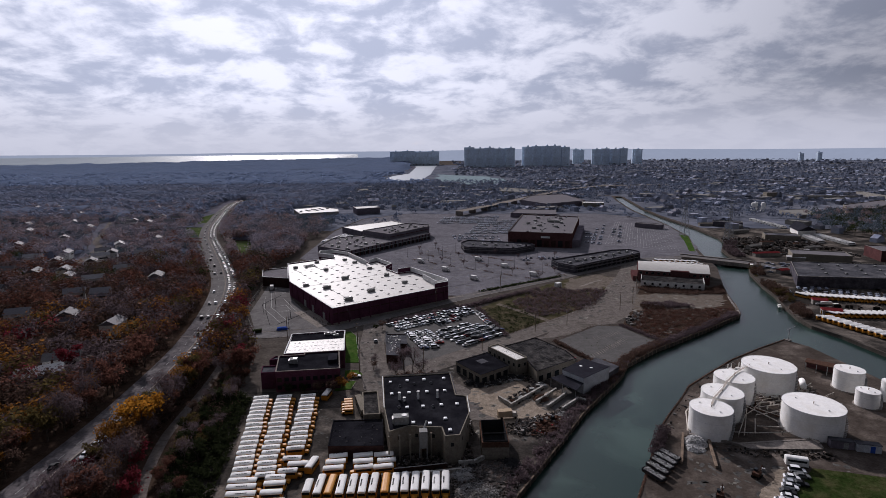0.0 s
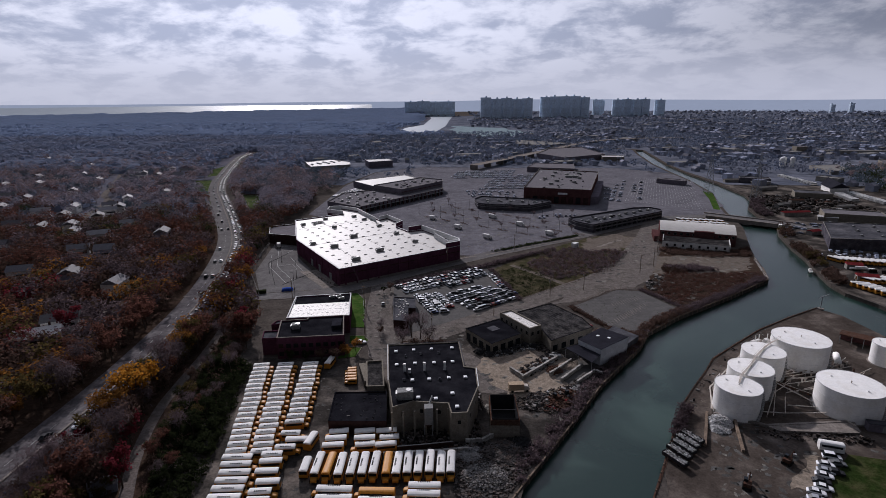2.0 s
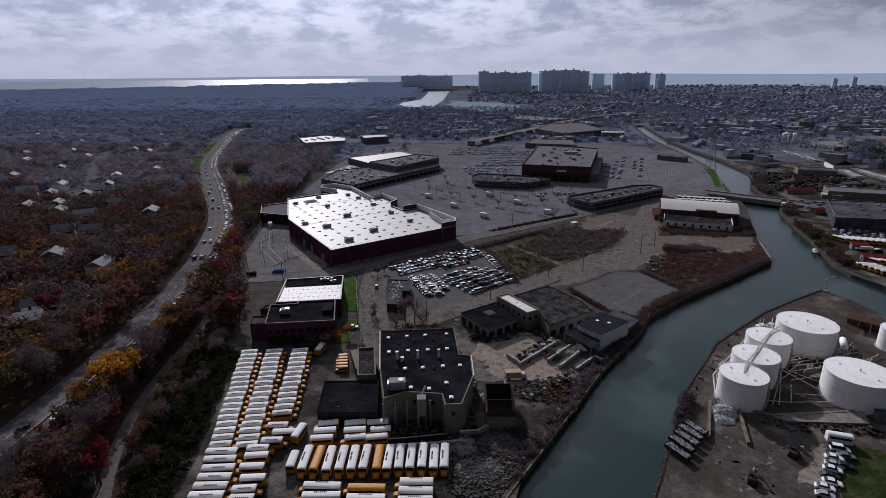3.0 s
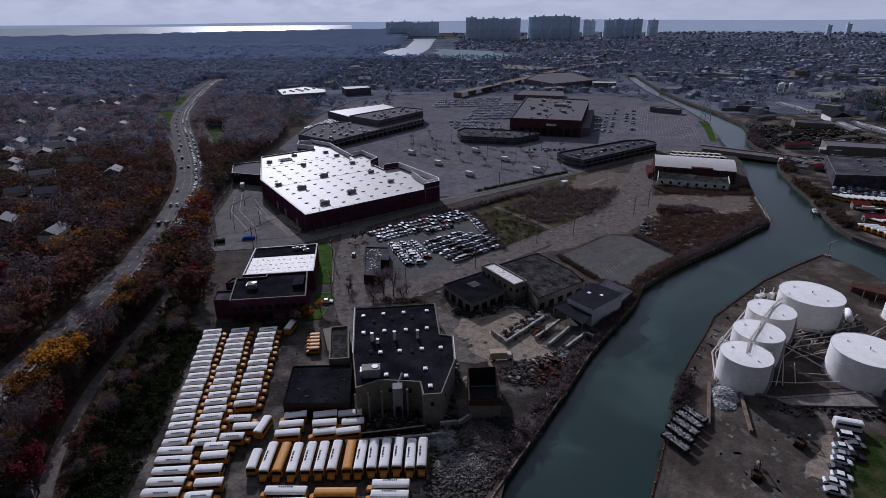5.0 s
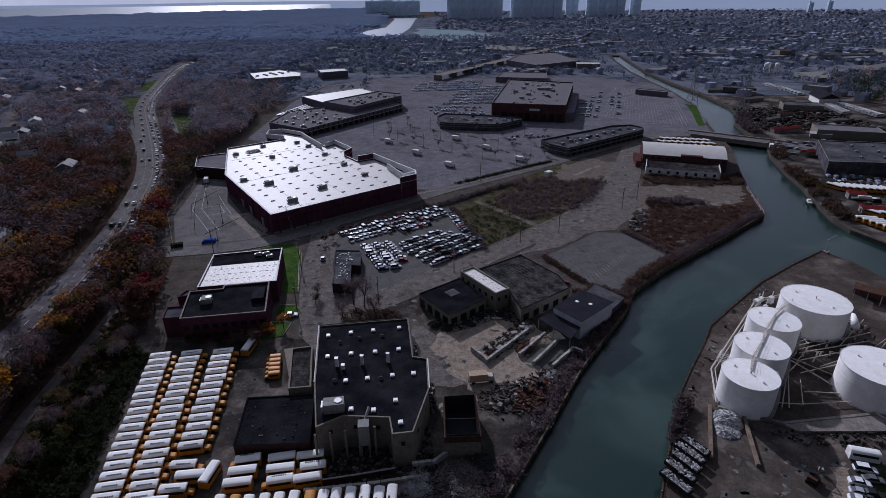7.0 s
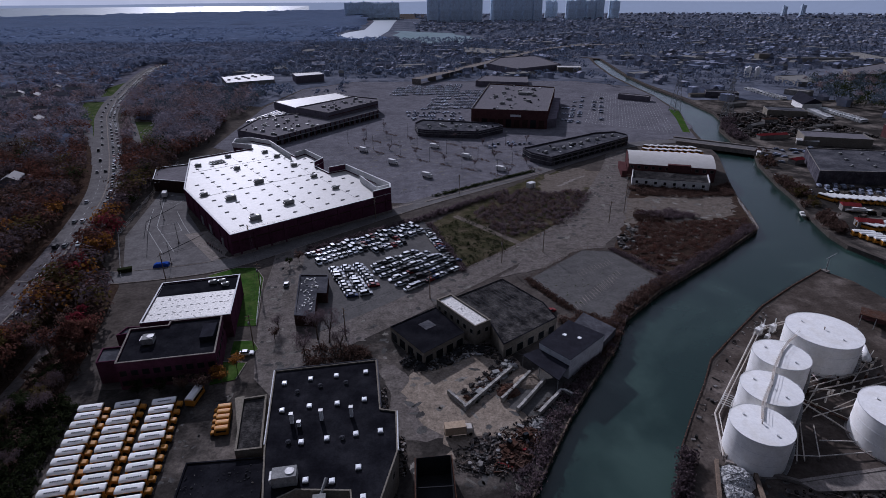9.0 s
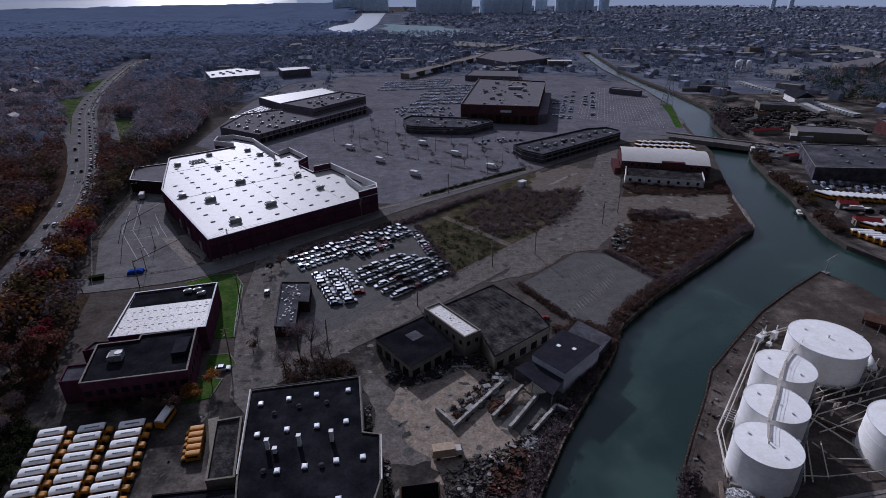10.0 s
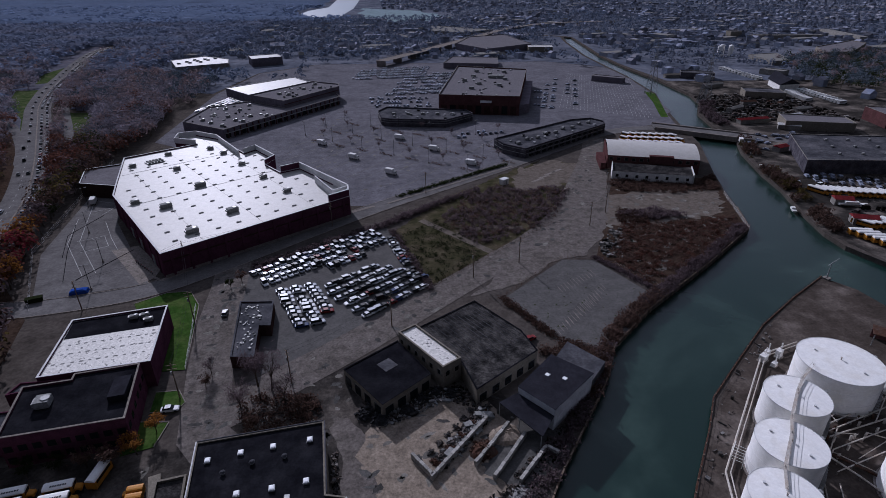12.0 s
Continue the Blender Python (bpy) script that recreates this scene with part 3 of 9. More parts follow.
solo("east_street", ribbon(smooth_line(EAST_STREET, 1), 13, 0.11), M["street"], "patched pale street with dusty edges", "road", "structure")
sheet("street_apron", ragged([(40, 245), (60, 252.5), (76, 267), (90, 271), (105, 288), (120, 320), (140, 372), (145, 394), (135, 392), (116, 350), (90, 300), (60, 270)], 0.9), 0.10, M["street"], "broad worn paving beside the street", "road")
sheet("yard_apron", [(-100, 30), (-5, 60), (18, 132), (34, 152), (58, 186), (42, 190), (36, 205), (14, 222), (-36, 200), (-38, 186), (-56, 186), (-96, 186)], 0.03, M["asphalt"], "stained dark asphalt of the working yards")
sheet("sandy_yard", ragged([(2, 180), (8, 190), (22, 200), (36, 190), (44, 176), (34, 166), (30, 150), (10, 158)], 2.2), 0.06, M["sand"], "dusty tan yard strewn with scrap")
sheet("yard_dirt", ragged([(-5.5, 193), (2.6, 187), (9, 178), (17, 168), (28, 164), (17, 159), (1, 161), (-3, 174)], 1.4), 0.052, M["street"], "grey dusty ground of the machine yard")
sheet("dark_bays", ragged([(30, 171), (37.5, 164.5), (50, 172), (53, 180), (43, 186), (38, 184)], 0.8, 1.5), 0.075, M["patch_dark"], "dark ground of the storage bays")
sheet("store_lot", [(-150, 425), (-137, 364), (-128, 300), (-112, 262), (-76, 270), (-110, 330), (-130, 395)], 0.07, M["road"], "grey asphalt service lot beside the store")
sheet("loading_slab", [(-101, 300.3), (-91.6, 303.7), (-75.3, 282.3), (-75.5, 274), (-79.2, 269.7)], 0.10, M["concrete"], "pale concrete loading slab beside the store")
sheet("mall_lot", [(-140, 640), (-140, 470), (-110, 445), (-66, 405), (-4, 336), (14, 334), (92, 386), (170, 446), (210, 466), (229, 457), (239, 490), (253, 535), (269, 580), (284, 678), (288, 738), (230, 800), (-60, 820), (-120, 760)], 0.06, M["lot"], "large dark parking lot between shops")
sheet("auction_lot", [(-44, 258), (-42, 276), (12, 308), (25, 251), (-9, 223), (-26, 212)], 0.07, M["slab"], "worn asphalt car lot packed with vehicles")
sheet("weedy_lot", ragged([(14, 302), (26, 252), (86, 302), (92, 312), (112, 352), (130, 382), (110, 395), (86, 378), (40, 338)], 1.5), 0.05, M["dry_grass"], "weedy vacant lot with dry grass")
solo("weedy_lot_path", ribbon([(28, 314), (44, 292), (58, 272)], 3.5, 0.08), M["dirt"], "bare dirt track across the weedy lot", "path", "structure")
solo("weedy_lot_path", ribbon([(40, 296), (56, 303), (72, 300)], 3.0, 0.085), M["dirt"], "bare dirt track across the weedy lot", "path", "structure")
sheet("tan_clearing", ragged([(76, 350), (86, 342), (112, 352), (130, 382), (110, 393), (92, 380)], 3.0), 0.09, M["dirt"], "bare tan clearing with faint stripes")
sheet("concrete_lot", [(50, 242), (80, 268), (92, 266), (104, 236), (74, 208), (62, 216)], 0.08, M["slab"], "empty cracked concrete parking lot")
sheet("cape", [(94, 268), (106, 240), (140, 262), (171, 286), (186, 331), (194, 352), (132, 346), (112, 306)], 0.04, M["litter"], "brown weedy cape beside the river")
sheet("cape_sand", ragged([(110, 300), (122, 290), (142, 299), (168, 302), (184, 331), (152, 338), (120, 333)], 2.2), 0.07, M["dirt"], "bare sandy patch on the cape")
sheet("terminal_yard", [(30, 40), (52, 121), (64, 142), (70, 153), (88, 177), (110, 200), (150, 230), (170, 242), (176, 232), (180, 195), (186, 150), (194, 60), (190, 0), (10, 0)], 0.05, M["terminal"], "dusty brown-grey yard of the tank terminal")
sheet("lawn", [(-76, 256), (-67, 262), (-59, 262), (-53.5, 252), (-48, 217), (-55, 217)], 0.16, M["grass"], "bright green mown lawn beside the drive", "lawn")
sheet("lawn", [(-53, 208), (-47, 208), (-44, 203), (-46, 199.5), (-52, 200)], 0.16, M["grass"], "small bright green lawn island", "lawn")
sheet("lawn", [(-54, 197), (-46, 196), (-47, 188), (-54, 186)], 0.16, M["grass"], "small green lawn by the drive", "lawn")
sheet("lawn", [(107, 127), (128, 121), (128, 90), (84, 96), (93, 113.5)], 0.12, M["dark_grass"], "dark green grass plot by the terminal", "lawn")
sheet("east_bank_yard", [(200, 277), (209, 304), (225, 352), (252, 420), (258, 455), (270, 497), (293, 537), (303, 569), (311, 640), (700, 600), (700, 100), (214, 150), (206, 245)], 0.04, M["asphalt"], "grimy industrial yards across the river")
sheet("far_lot", [(156, 538), (222, 712), (284, 665), (250, 508), (226, 482)], 0.10, M["lot"], "striped empty parking lot by the river")
sheet("far_bank_grass", [(237, 487), (232, 490), (252, 545), (266, 592), (271, 580), (255, 535)], 0.12, M["grass"], "green strip of river bank")

# bridge over the river
bridge = thing("road_bridge", "low grey concrete road bridge over the river", "bridge")
part("deck", Geo().prism([(212, 465), (208, 452), (258, 411), (266, 424)], 0.6, 1.7), M["road"], bridge)
part("girder", Geo().prism([(209, 452), (208, 451), (257, 410.5), (258, 411.5)], -0.8, 2.5), M["concrete"], bridge)
part("girder", Geo().prism([(213, 466), (212, 465), (265, 423.5), (266, 424.5)], -0.8, 2.5), M["concrete"], bridge)
for k in (0.33, 0.66):
    x, y = lerp((210, 458), (262, 418), k)
    part("pier", Geo().box((x, y, -4), (2, 13, 4.6), -52 + 90, True), M["concrete"], bridge)

# ---- buildings ----


def shrink(poly, d):
    """The outline drawn in by d metres."""
    if sum(a[0] * b[1] - b[0] * a[1] for a, b in zip(poly, [*poly[1:], poly[0]])) < 0:
        poly = poly[::-1]
    out, n = [], len(poly)
    for i in range(n):
        a, b, c = Vector(poly[i - 1]), Vector(poly[i]), Vector(poly[(i + 1) % n])
        d1, d2 = (b - a).normalized(), (c - b).normalized()
        n1, n2 = Vector((-d1.y, d1.x)), Vector((-d2.y, d2.x))
        m = n1 + n2
        m = m * (2 * d / max(m.length_squared, 0.4))
        out.append((b.x + m.x, b.y + m.y))
    return out


def ringwall(poly, t, z0, z1):
    """A wall of thickness t that follows an outline."""
    if sum(a[0] * b[1] - b[0] * a[1] for a, b in zip(poly, [*poly[1:], poly[0]])) < 0:
        poly = poly[::-1]
    inner, n = shrink(poly, t), len(poly)
    g = Geo()
    verts = [(x, y, z) for pts, z in ((poly, z0), (poly, z1), (inner, z1), (inner, z0)) for x, y in pts]
    faces = []
    for k in range(4):
        for i in range(n):
            j = (i + 1) % n
            a, b = k * n, ((k + 1) % 4) * n
            faces.append((a + i, a + j, b + j, b + i))
    return g.add(verts, faces)


def flat_building(name, label, category, poly, h, wall, roof, parapet=0.7, cap=None, t=0.35, base=0.0):
    """A flat-roofed building: walls with a parapet, a cap on it, a sunk roof."""
    ob = thing(name, label, category)
    part("wall", ringwall(poly, t, base, h + parapet), M[wall], ob)
    part("roof", Geo().prism(shrink(poly, t - 0.02), h - 0.4, h), M[roof], ob)
    if cap:
        part("parapet_cap", ringwall([*shrink(poly, -0.06)], t + 0.14, h + parapet, h + parapet + 0.12), M[cap], ob)
    return ob


def windows(ob, a, b, z0, z1, count, width, frame="parapet", label="", proud=0.05, name="window"):
    """A row of windows along the wall from a to b: frame and dark pane each."""
    ang = math.degrees(math.atan2(b[1] - a[1], b[0] - a[0]))
    nrm = Vector((b[1] - a[1], -(b[0] - a[0]))).normalized()
    for i in range(count):
        x, y = lerp(a, b, (i + 0.5) / count)
        w = part(name, Geo().box((x + nrm.x * proud / 2, y + nrm.y * proud / 2, (z0 + z1) / 2), (width, proud, z1 - z0), ang), M[frame], ob, label)
        part("pane", Geo().box((x + nrm.x * (proud + 0.01), y + nrm.y * (proud + 0.01), (z0 + z1) / 2), (width - 0.16, 0.04, z1 - z0 - 0.16), ang), M["glass"], w)


# the big store
STORE = [(-71, 273.5), (-4, 323), (-4.3, 330), (-31, 368.5), (-40.5, 363), (-50, 377), (-46.5, 386), (-60.7, 408), (-66, 401), (-89, 435.5), (-105, 447), (-114.5, 443.5), (-113.3, 431.5), (-99, 424.5), (-131.5, 400.5), (-119.8, 360.5), (-113.4, 339.5)]
store = flat_building("store", "huge red-brick superstore with a white membrane roof", "store", STORE, 9.4, "brick", "white_roof", 0.7, "parapet", 0.5)


def strip_wall(line, t, z0, z1):
    """A straight-sided wall of thickness t along an open line, to its left."""
    inner = []
    for i, p in enumerate(line):
        a, b = Vector(line[max(i - 1, 0)]), Vector(line[min(i + 1, len(line) - 1)])
        d = (b - a).normalized()
        inner.append((p[0] - d.y * t, p[1] + d.x * t))
    return Geo().prism([*line, *reversed(inner)], z0, z1)


for name, line, top, label in (("corner_parapet", [(-12.5, 317.0), (-4.02, 323.2), (-4.35, 330.1), (-31, 368.7), (-40.2, 363.2)], 13.2, "raised red-brick corner wall, white within"),
                               ("entry_parapet", [(-50.2, 376.8), (-46.4, 386.1), (-60.7, 408.3), (-66.2, 401.2)], 12.6, "raised pale parapet over the entrance"),
                               ("rear_parapet", [(-68, 398.2), (-89, 435.8), (-105, 447.3), (-114.7, 443.7), (-113.5, 431.3), (-99, 424.3)], 12.4, "raised pale parapet at the far end")):
    wall = part(name, strip_wall(line, 0.35, 9.2, top), M["brick"], store, label)
    part("lining", strip_wall([lerp(p, (-75, 360), 0.006) for p in line], 0.3, 9.4, top - 0.02), M["parapet"], wall)
    part("cap", strip_wall(line, 0.8, top, top + 0.18), M["parapet"], wall)
part("corner_partition", strip_wall([(-21.5, 346.0), (-11.6, 324.4)], 0.5, 9.4, 13.0), M["parapet"], store, "white partition wall on the roof corner")
part("corner_partition", strip_wall([(-11.6, 324.4), (-5.0, 329.0)], 0.5, 9.4, 13.0), M["parapet"], store)
for k in range(12):
    x, y = lerp(STORE[0], STORE[1], (k + 0.5) / 12)
    part("pilaster", Geo().box((x + 0.10, y - 0.13, 0), (0.9, 0.35, 9.6), 36.5, True), M["brick"], store)
part("band", Geo().box((-37.4, 298.0, 6.6), (83, 0.12, 0.5), 36.45), M["dark_brick"], store)
part("base_band", Geo().box((-37.4, 298.0, 0.6), (83, 0.16, 1.2), 36.45), M["concrete"], store, "pale concrete plinth")
for k in range(7):
    x, y = lerp(STORE[0], STORE[16], (k + 0.5) / 7)
    part("pilaster", Geo().box((x - 0.1, y - 0.1, 0), (0.9, 0.35, 9.6), 123, True), M["brick"], store)
for k in (0.18, 0.42, 0.6):
    x, y = lerp(STORE[0], STORE[16], k)
    part("dock_door", Geo().box((x - 0.12, y - 0.08, 0), (3.4, 0.2, 4.2), 123, True), M["unit"], store, "grey roller door")
annex = flat_building("store_dock", "brick loading dock wing with white parapet", "building", [(-120.3, 361), (-131.2, 399.5), (-149, 392), (-141.5, 368)], 6.6, "dark_brick", "gravel_roof", 0.6, "parapet")


def rooftop_unit(x, y, z, sx, sy, sz, rz, group, label="grey rooftop air unit with fan grille"):
    ob = thing("rooftop_unit", label, "air unit", (x, y, z), rz, group)
    part("curb", Geo().box((0, 0, 0), (sx * 0.92, sy * 0.9, 0.3), 0, True), M["steel"], ob)
    part("casing", Geo().box((0, 0, 0.3), (sx, sy, sz - 0.3), 0, True), M["unit"], ob)
    part("fan", Geo().tube((sx * 0.22, 0, sz), (sx * 0.22, 0, sz + 0.18), min(sx, sy) * 0.32, n=12), M["steel"], ob)
    part("hood", Geo().prism([(-sx / 2 - 0.5, -sy * 0.4), (-sx / 2, -sy * 0.4), (-sx / 2, sy * 0.4), (-sx / 2 - 0.5, sy * 0.4)], 0.6, sz * 0.8), M["steel"], ob)
    return ob


for x, y in [(-99.6, 329), (-84, 322), (-65, 293), (-53.7, 313), (-76.4, 348.5), (-95.9, 377), (-109, 405), (-78, 403), (-63.4, 381), (-48, 357), (-33.5, 335), (-121, 385), (-88, 414)]:
    big = (x, y) in ((-84, 322), (-65, 293), (-53.7, 313), (-76.4, 348.5))
    rooftop_unit(x, y, 9.4, 4.6 if big else 3.2, 2.6 if big else 2.2, 2.0 if big else 1.6, 36 + 5 * math.sin(x), "air units on the store roof")
rack = thing("roof_rack", "grid of grey condenser fans on the store roof", "air unit", (-112, 392, 9.4), 40)
part("frame", Geo().box((0, 0, 0.5), (9, 6, 0.3)), M["steel"], rack)
for i in range(5):
    for j in range(3):
        part("fan", Geo().tube((-3.4 + 1.7 * i, -1.8 + 1.8 * j, 0.65), (-3.4 + 1.7 * i, -1.8 + 1.8 * j, 1.1), 0.7, n=10), M["unit"], rack)
u, v = Vector((0.803, 0.596)), Vector((-0.545, 0.838))
skylight = None
for i in range(9):
    for j in range(11):
        p = Vector((-71, 273.5)) + u * (8 + i * 8.6) + v * (9 + j * 10.4)
        if inside((p.x, p.y), shrink(STORE, 5)) and not inside((p.x, p.y), [(-18, 312), (0, 320), (-4, 332), (-22, 350)]):
            if skylight is None:
                skylight = thing("roof_skylight", "low grey smoke-vent skylight on the white roof", "skylight", (p.x, p.y, 9.4), 36.5, "skylights on the store roof")
                part("curb", Geo().box((0, 0, 0), (1.9, 0.7, 0.2), 0, True), M["steel"], skylight)
                part("lid", Geo().prism([(-0.98, -0.38), (0.98, -0.38), (0.98, 0.38), (-0.98, 0.38)], 0.2, 0.32), M["unit"], skylight)
            else:
                copy_thing(skylight, pose(p.x, p.y, 9.4, 0, 0, 36.5))

for k in (2, 5, 8):
    p = Vector((-71, 273.5)) + u * (8.3 * k)
    ends = [p + v * t for t in range(1, 175) if inside(tuple(p + v * t), shrink(STORE, 1.0))]
    part("roof_seam", Geo().tube((ends[0].x, ends[0].y, 9.4), (ends[-1].x, ends[-1].y, 9.4), 0.06, n=4, caps=False), M["unit"], store)
for k in (5, 9):
    p = Vector((-71, 273.5)) + v * (12 * k)
    ends = [p + u * t for t in range(-30, 90) if inside(tuple(p + u * t), shrink(STORE, 1.0))]
    if len(ends) > 2:
        part("roof_seam", Geo().tube((ends[0].x, ends[0].y, 9.4), (ends[-1].x, ends[-1].y, 9.4), 0.12, n=4, caps=False), M["unit"], store)

# malls behind the store
mall_low = flat_building("mall_wing", "long low mall wing with tan gravel roof", "mall", [(-129.3, 499.6), (-94.2, 470.9), (-20, 575.5), (-24.5, 592), (-62, 537.5), (-96, 567), (-123.5, 547.7)], 6, "mall_wall", "gravel_roof", 0.8, "grey_wall")
windows(mall_low, (-94.2, 470.9), (-20, 575.5), 0.4, 3.6, 18, 4.6, "grey_wall")
mall_high = flat_building("mall_block", "tall plain mall block with tan gravel roof", "mall", [(-94.5, 568.5), (-62.2, 538.6), (-21.5, 597), (-22, 609), (-47.7, 627)], 11, "mall_wall", "gravel_roof", 0.8, "grey_wall")
white_flat = flat_building("white_roof_store", "low shop with a bright white flat roof", "store", [(-128, 629), (-99, 590), (-52, 650), (-72, 682)], 7, "mall_wall", "white_roof", 0.4, "parapet")
for x, y in [(-116, 503), (-108, 494), (-98, 484), (-92, 500), (-112, 520), (-100, 512), (-86, 496), (-84, 512), (-72, 512), (-96, 535), (-108, 540), (-92, 552)]:
    rooftop_unit(x, y, 6, 2.8, 2.0, 1.5, 30, "air units on the mall roofs")
for x, y in [(-70, 570), (-62, 566), (-52, 590), (-38, 594), (-44, 612)]:
    rooftop_unit(x, y, 11, 3.2, 2.2, 1.6, 30, "air units on the mall roofs")
curve_r = flat_building("shop_row", "dark two-storey shop row with curved corners", "shops", [(85, 424), (88, 411), (98.8, 398.5), (170, 450.5), (172, 459), (166, 469), (150, 466.5), (117, 445)], 5.6, "shop", "grey_roof", 0.9, "shop")
for z in (0.5, 3.2):
    windows(curve_r, (101, 400.1), (168, 449.1), z, z + 1.9, 13, 4.6, "steel")
windows(curve_r, (85, 424), (88, 411), 0.5, 2.6, 2, 4.2, "steel")
for k in range(9):
    x, y = lerp((98, 413), (160, 458), k / 8)
    rooftop_unit(x, y + (k % 2) * 3 - 1, 5.6, 2.6, 2.0, 1.5, 40, "air units on the shop row")
curve_l = flat_building("shop_row", "dark low shop row with a flat grey roof", "shops", [(12, 518), (14, 495), (20, 490), (61, 481), (84, 500), (81, 512), (19, 532)], 5, "shop", "grey_roof", 0.9, "shop")
windows(curve_l, (21, 490), (60, 481.5), 0.5, 2.6, 8, 4.0, "steel")
for k in range(5):
    rooftop_unit(24 + 11 * k, 508 - 2 * k, 5, 2.6, 2.0, 1.4, -10, "air units on the shop row")
mall_far = flat_building("mall_hall", "red-fronted mall hall with a pale gravel roof", "mall", [(61, 528), (123, 510), (164, 645), (98.6, 678)], 14.2, "mall_red", "gravel_roof", 1.0, "grey_wall")
part("fascia", Geo().box((97.5, 517.0, 10.4), (9, 0.5, 1.8), -16), M["parapet"], mall_far)
part("side_block", Geo().prism([(124, 514), (133, 518), (164, 620), (157, 624)], 0, 7.5), M["mall_wall"], mall_far)
for x, y in [(92, 552), (102, 572), (118, 562), (130, 592), (104, 612), (122, 622), (92, 590), (112, 640), (138, 632)]:
    rooftop_unit(x, y, 14.2, 4.0, 2.6, 2.0, -15, "air units on the mall hall")
rooftop_unit(124, 604, 14.2, 14, 6, 2.4, -15, "air units on the mall hall", "large grey rooftop plant room")
flat_building("warehouse", "long far warehouse with pale flat roof", "warehouse", [(135, 946), (168, 871), (246, 926), (236, 1067), (171, 1041)], 8, "mall_wall", "gravel_roof", 0.8, "grey_wall")
flat_building("warehouse", "far tan flat-roofed warehouse", "warehouse", [(94, 765), (157, 745), (168, 803), (112, 818)], 6, "mall_wall", "gravel_roof", 0.6, "grey_wall")
flat_building("white_warehouse", "low tan hall with a bright white roof", "warehouse", [(234, 896), (268, 890), (272, 912), (238, 919)], 7, "tan_wall", "white_roof", 0.3, "parapet")
flat_building("white_warehouse", "far warehouse with dull white roof", "warehouse", [(-242, 840), (-217, 777), (-164, 803), (-172, 841), (-209, 875)], 6.5, "grey_wall", "dull_white_roof", 0.5, "parapet")
for k in range(9):
    rooftop_unit(-222 + 11 * (k % 3) + 5 * (k // 3), 806 + 6 * (k % 3) + 15 * (k // 3), 6.5, 3.6, 2.6, 1.5, 25, "units on the far white warehouse")
flat_building("white_warehouse", "far tall grey block with dull white roof", "warehouse", [(-149, 848), (-138, 814), (-104, 833), (-114, 862)], 9, "mall_wall", "dull_white_roof", 0.5, "parapet")

# pale bands, awnings and small roof boxes of the shops
for ob, poly, z in ((curve_r, [(85, 424), (88, 411), (98.8, 398.5), (170, 450.5), (172, 459), (166, 469), (150, 466.5), (117, 445)], (2.75, 5.35)), (curve_l, [(12, 518), (14, 495), (20, 490), (61, 481), (84, 500), (81, 512), (19, 532)], (2.9, 4.6))):
    for zz in z:
        part("band", ringwall(shrink(poly, -0.12), 0.25, zz, zz + 0.28), M["unit"], ob, "pale grey wall band")
for k in range(22):
    x, y = lerp((-93.8, 471.2), (-20.2, 575), (k + 0.5) / 22)
    part("pier", Geo().box((x + 0.2, y - 0.15, 0), (0.7, 0.5, 6.4), 54.7, True), M["mall_red"], mall_low)
part("awning", Geo().box((-56.4, 522.6, 4.0), (126, 1.6, 0.25), 54.65), M["unit"], mall_low)
part("band", Geo().box((-41.7, 567.6, 8.6), (70, 0.4, 0.5), 55.1), M["mall_red"], mall_high)
for k in range(9):
    x, y = lerp((62, 527.6), (122, 510.4), (k + 0.5) / 9)
    part("bay_panel", Geo().box((x - 0.1, y - 0.25, 0.8), (4.6, 0.3, 6.4), -16, True), M["glass"] if k % 3 == 1 else M["dark_brick"], mall_far)
gr = random.Random(14)
for ob, poly, z, n in ((mall_low, [(-124, 502), (-95, 476), (-66, 514), (-95, 562), (-119, 546)], 6, 30), (mall_high, [(-88, 568), (-63, 546), (-26, 598), (-47, 621)], 11, 16), (mall_far, [(67, 532), (119, 517), (157, 641), (101, 670)], 14.2, 40), (curve_r, [(90, 420), (99, 404), (164, 450), (164, 462), (150, 461), (118, 440)], 5.6, 14), (curve_l, [(18, 516), (20, 496), (60, 487), (78, 500), (76, 508), (22, 526)], 5, 12)):
    done = 0
    while done < n:
        x, y = gr.uniform(-125, 172), gr.uniform(390, 700)
        if inside((x, y), poly):
            part("roof_box", Geo().box((x, y, z), (gr.uniform(0.8, 2.2), gr.uniform(0.8, 1.6), gr.uniform(0.5, 1.3)), gr.uniform(0, 40), True), M[gr.choice(("unit", "steel", "mark", "parapet"))], ob)
            done += 1

# the brick office with two roofs
OFFICE_N = [(-84, 234.5), (-58, 239.5), (-53.6, 211), (-80.5, 207.5)]
office = flat_building("brick_office", "red-brick office with white patched and black roofs", "building", OFFICE_N, 8.0, "brick", "patched_roof", 0.5, "parapet")
part("roof_strip", Geo().prism([(-83.4, 234), (-58.4, 238.9), (-57, 229), (-82, 225)], 8.0, 8.06), M["black_roof"], office)
for i in range(11):
    for j in range(3):
        x, y = lerp((-80.4, 213 + 4.4 * j), (-56.4, 216.4 + 4.4 * j), (i + 0.5) / 11)
        part("roof_patch", Geo().box((x + 0.25 * math.sin(7 * i + j), y, 8.02), (0.9 + 0.3 * math.sin(3 * i + 5 * j), 0.5, 0.03), 8), M["unit"], office)
OFFICE_S = [(-81.5, 203.4), (-70.6, 204.9), (-70.9, 207.2), (-55.6, 209.6), (-51.6, 188.8), (-77.8, 185.6)]
wing = flat_building("brick_wing", "red-brick wing with a black flat roof", "building", OFFICE_S, 8.6, "brick", "black_roof", 0.5, "concrete")
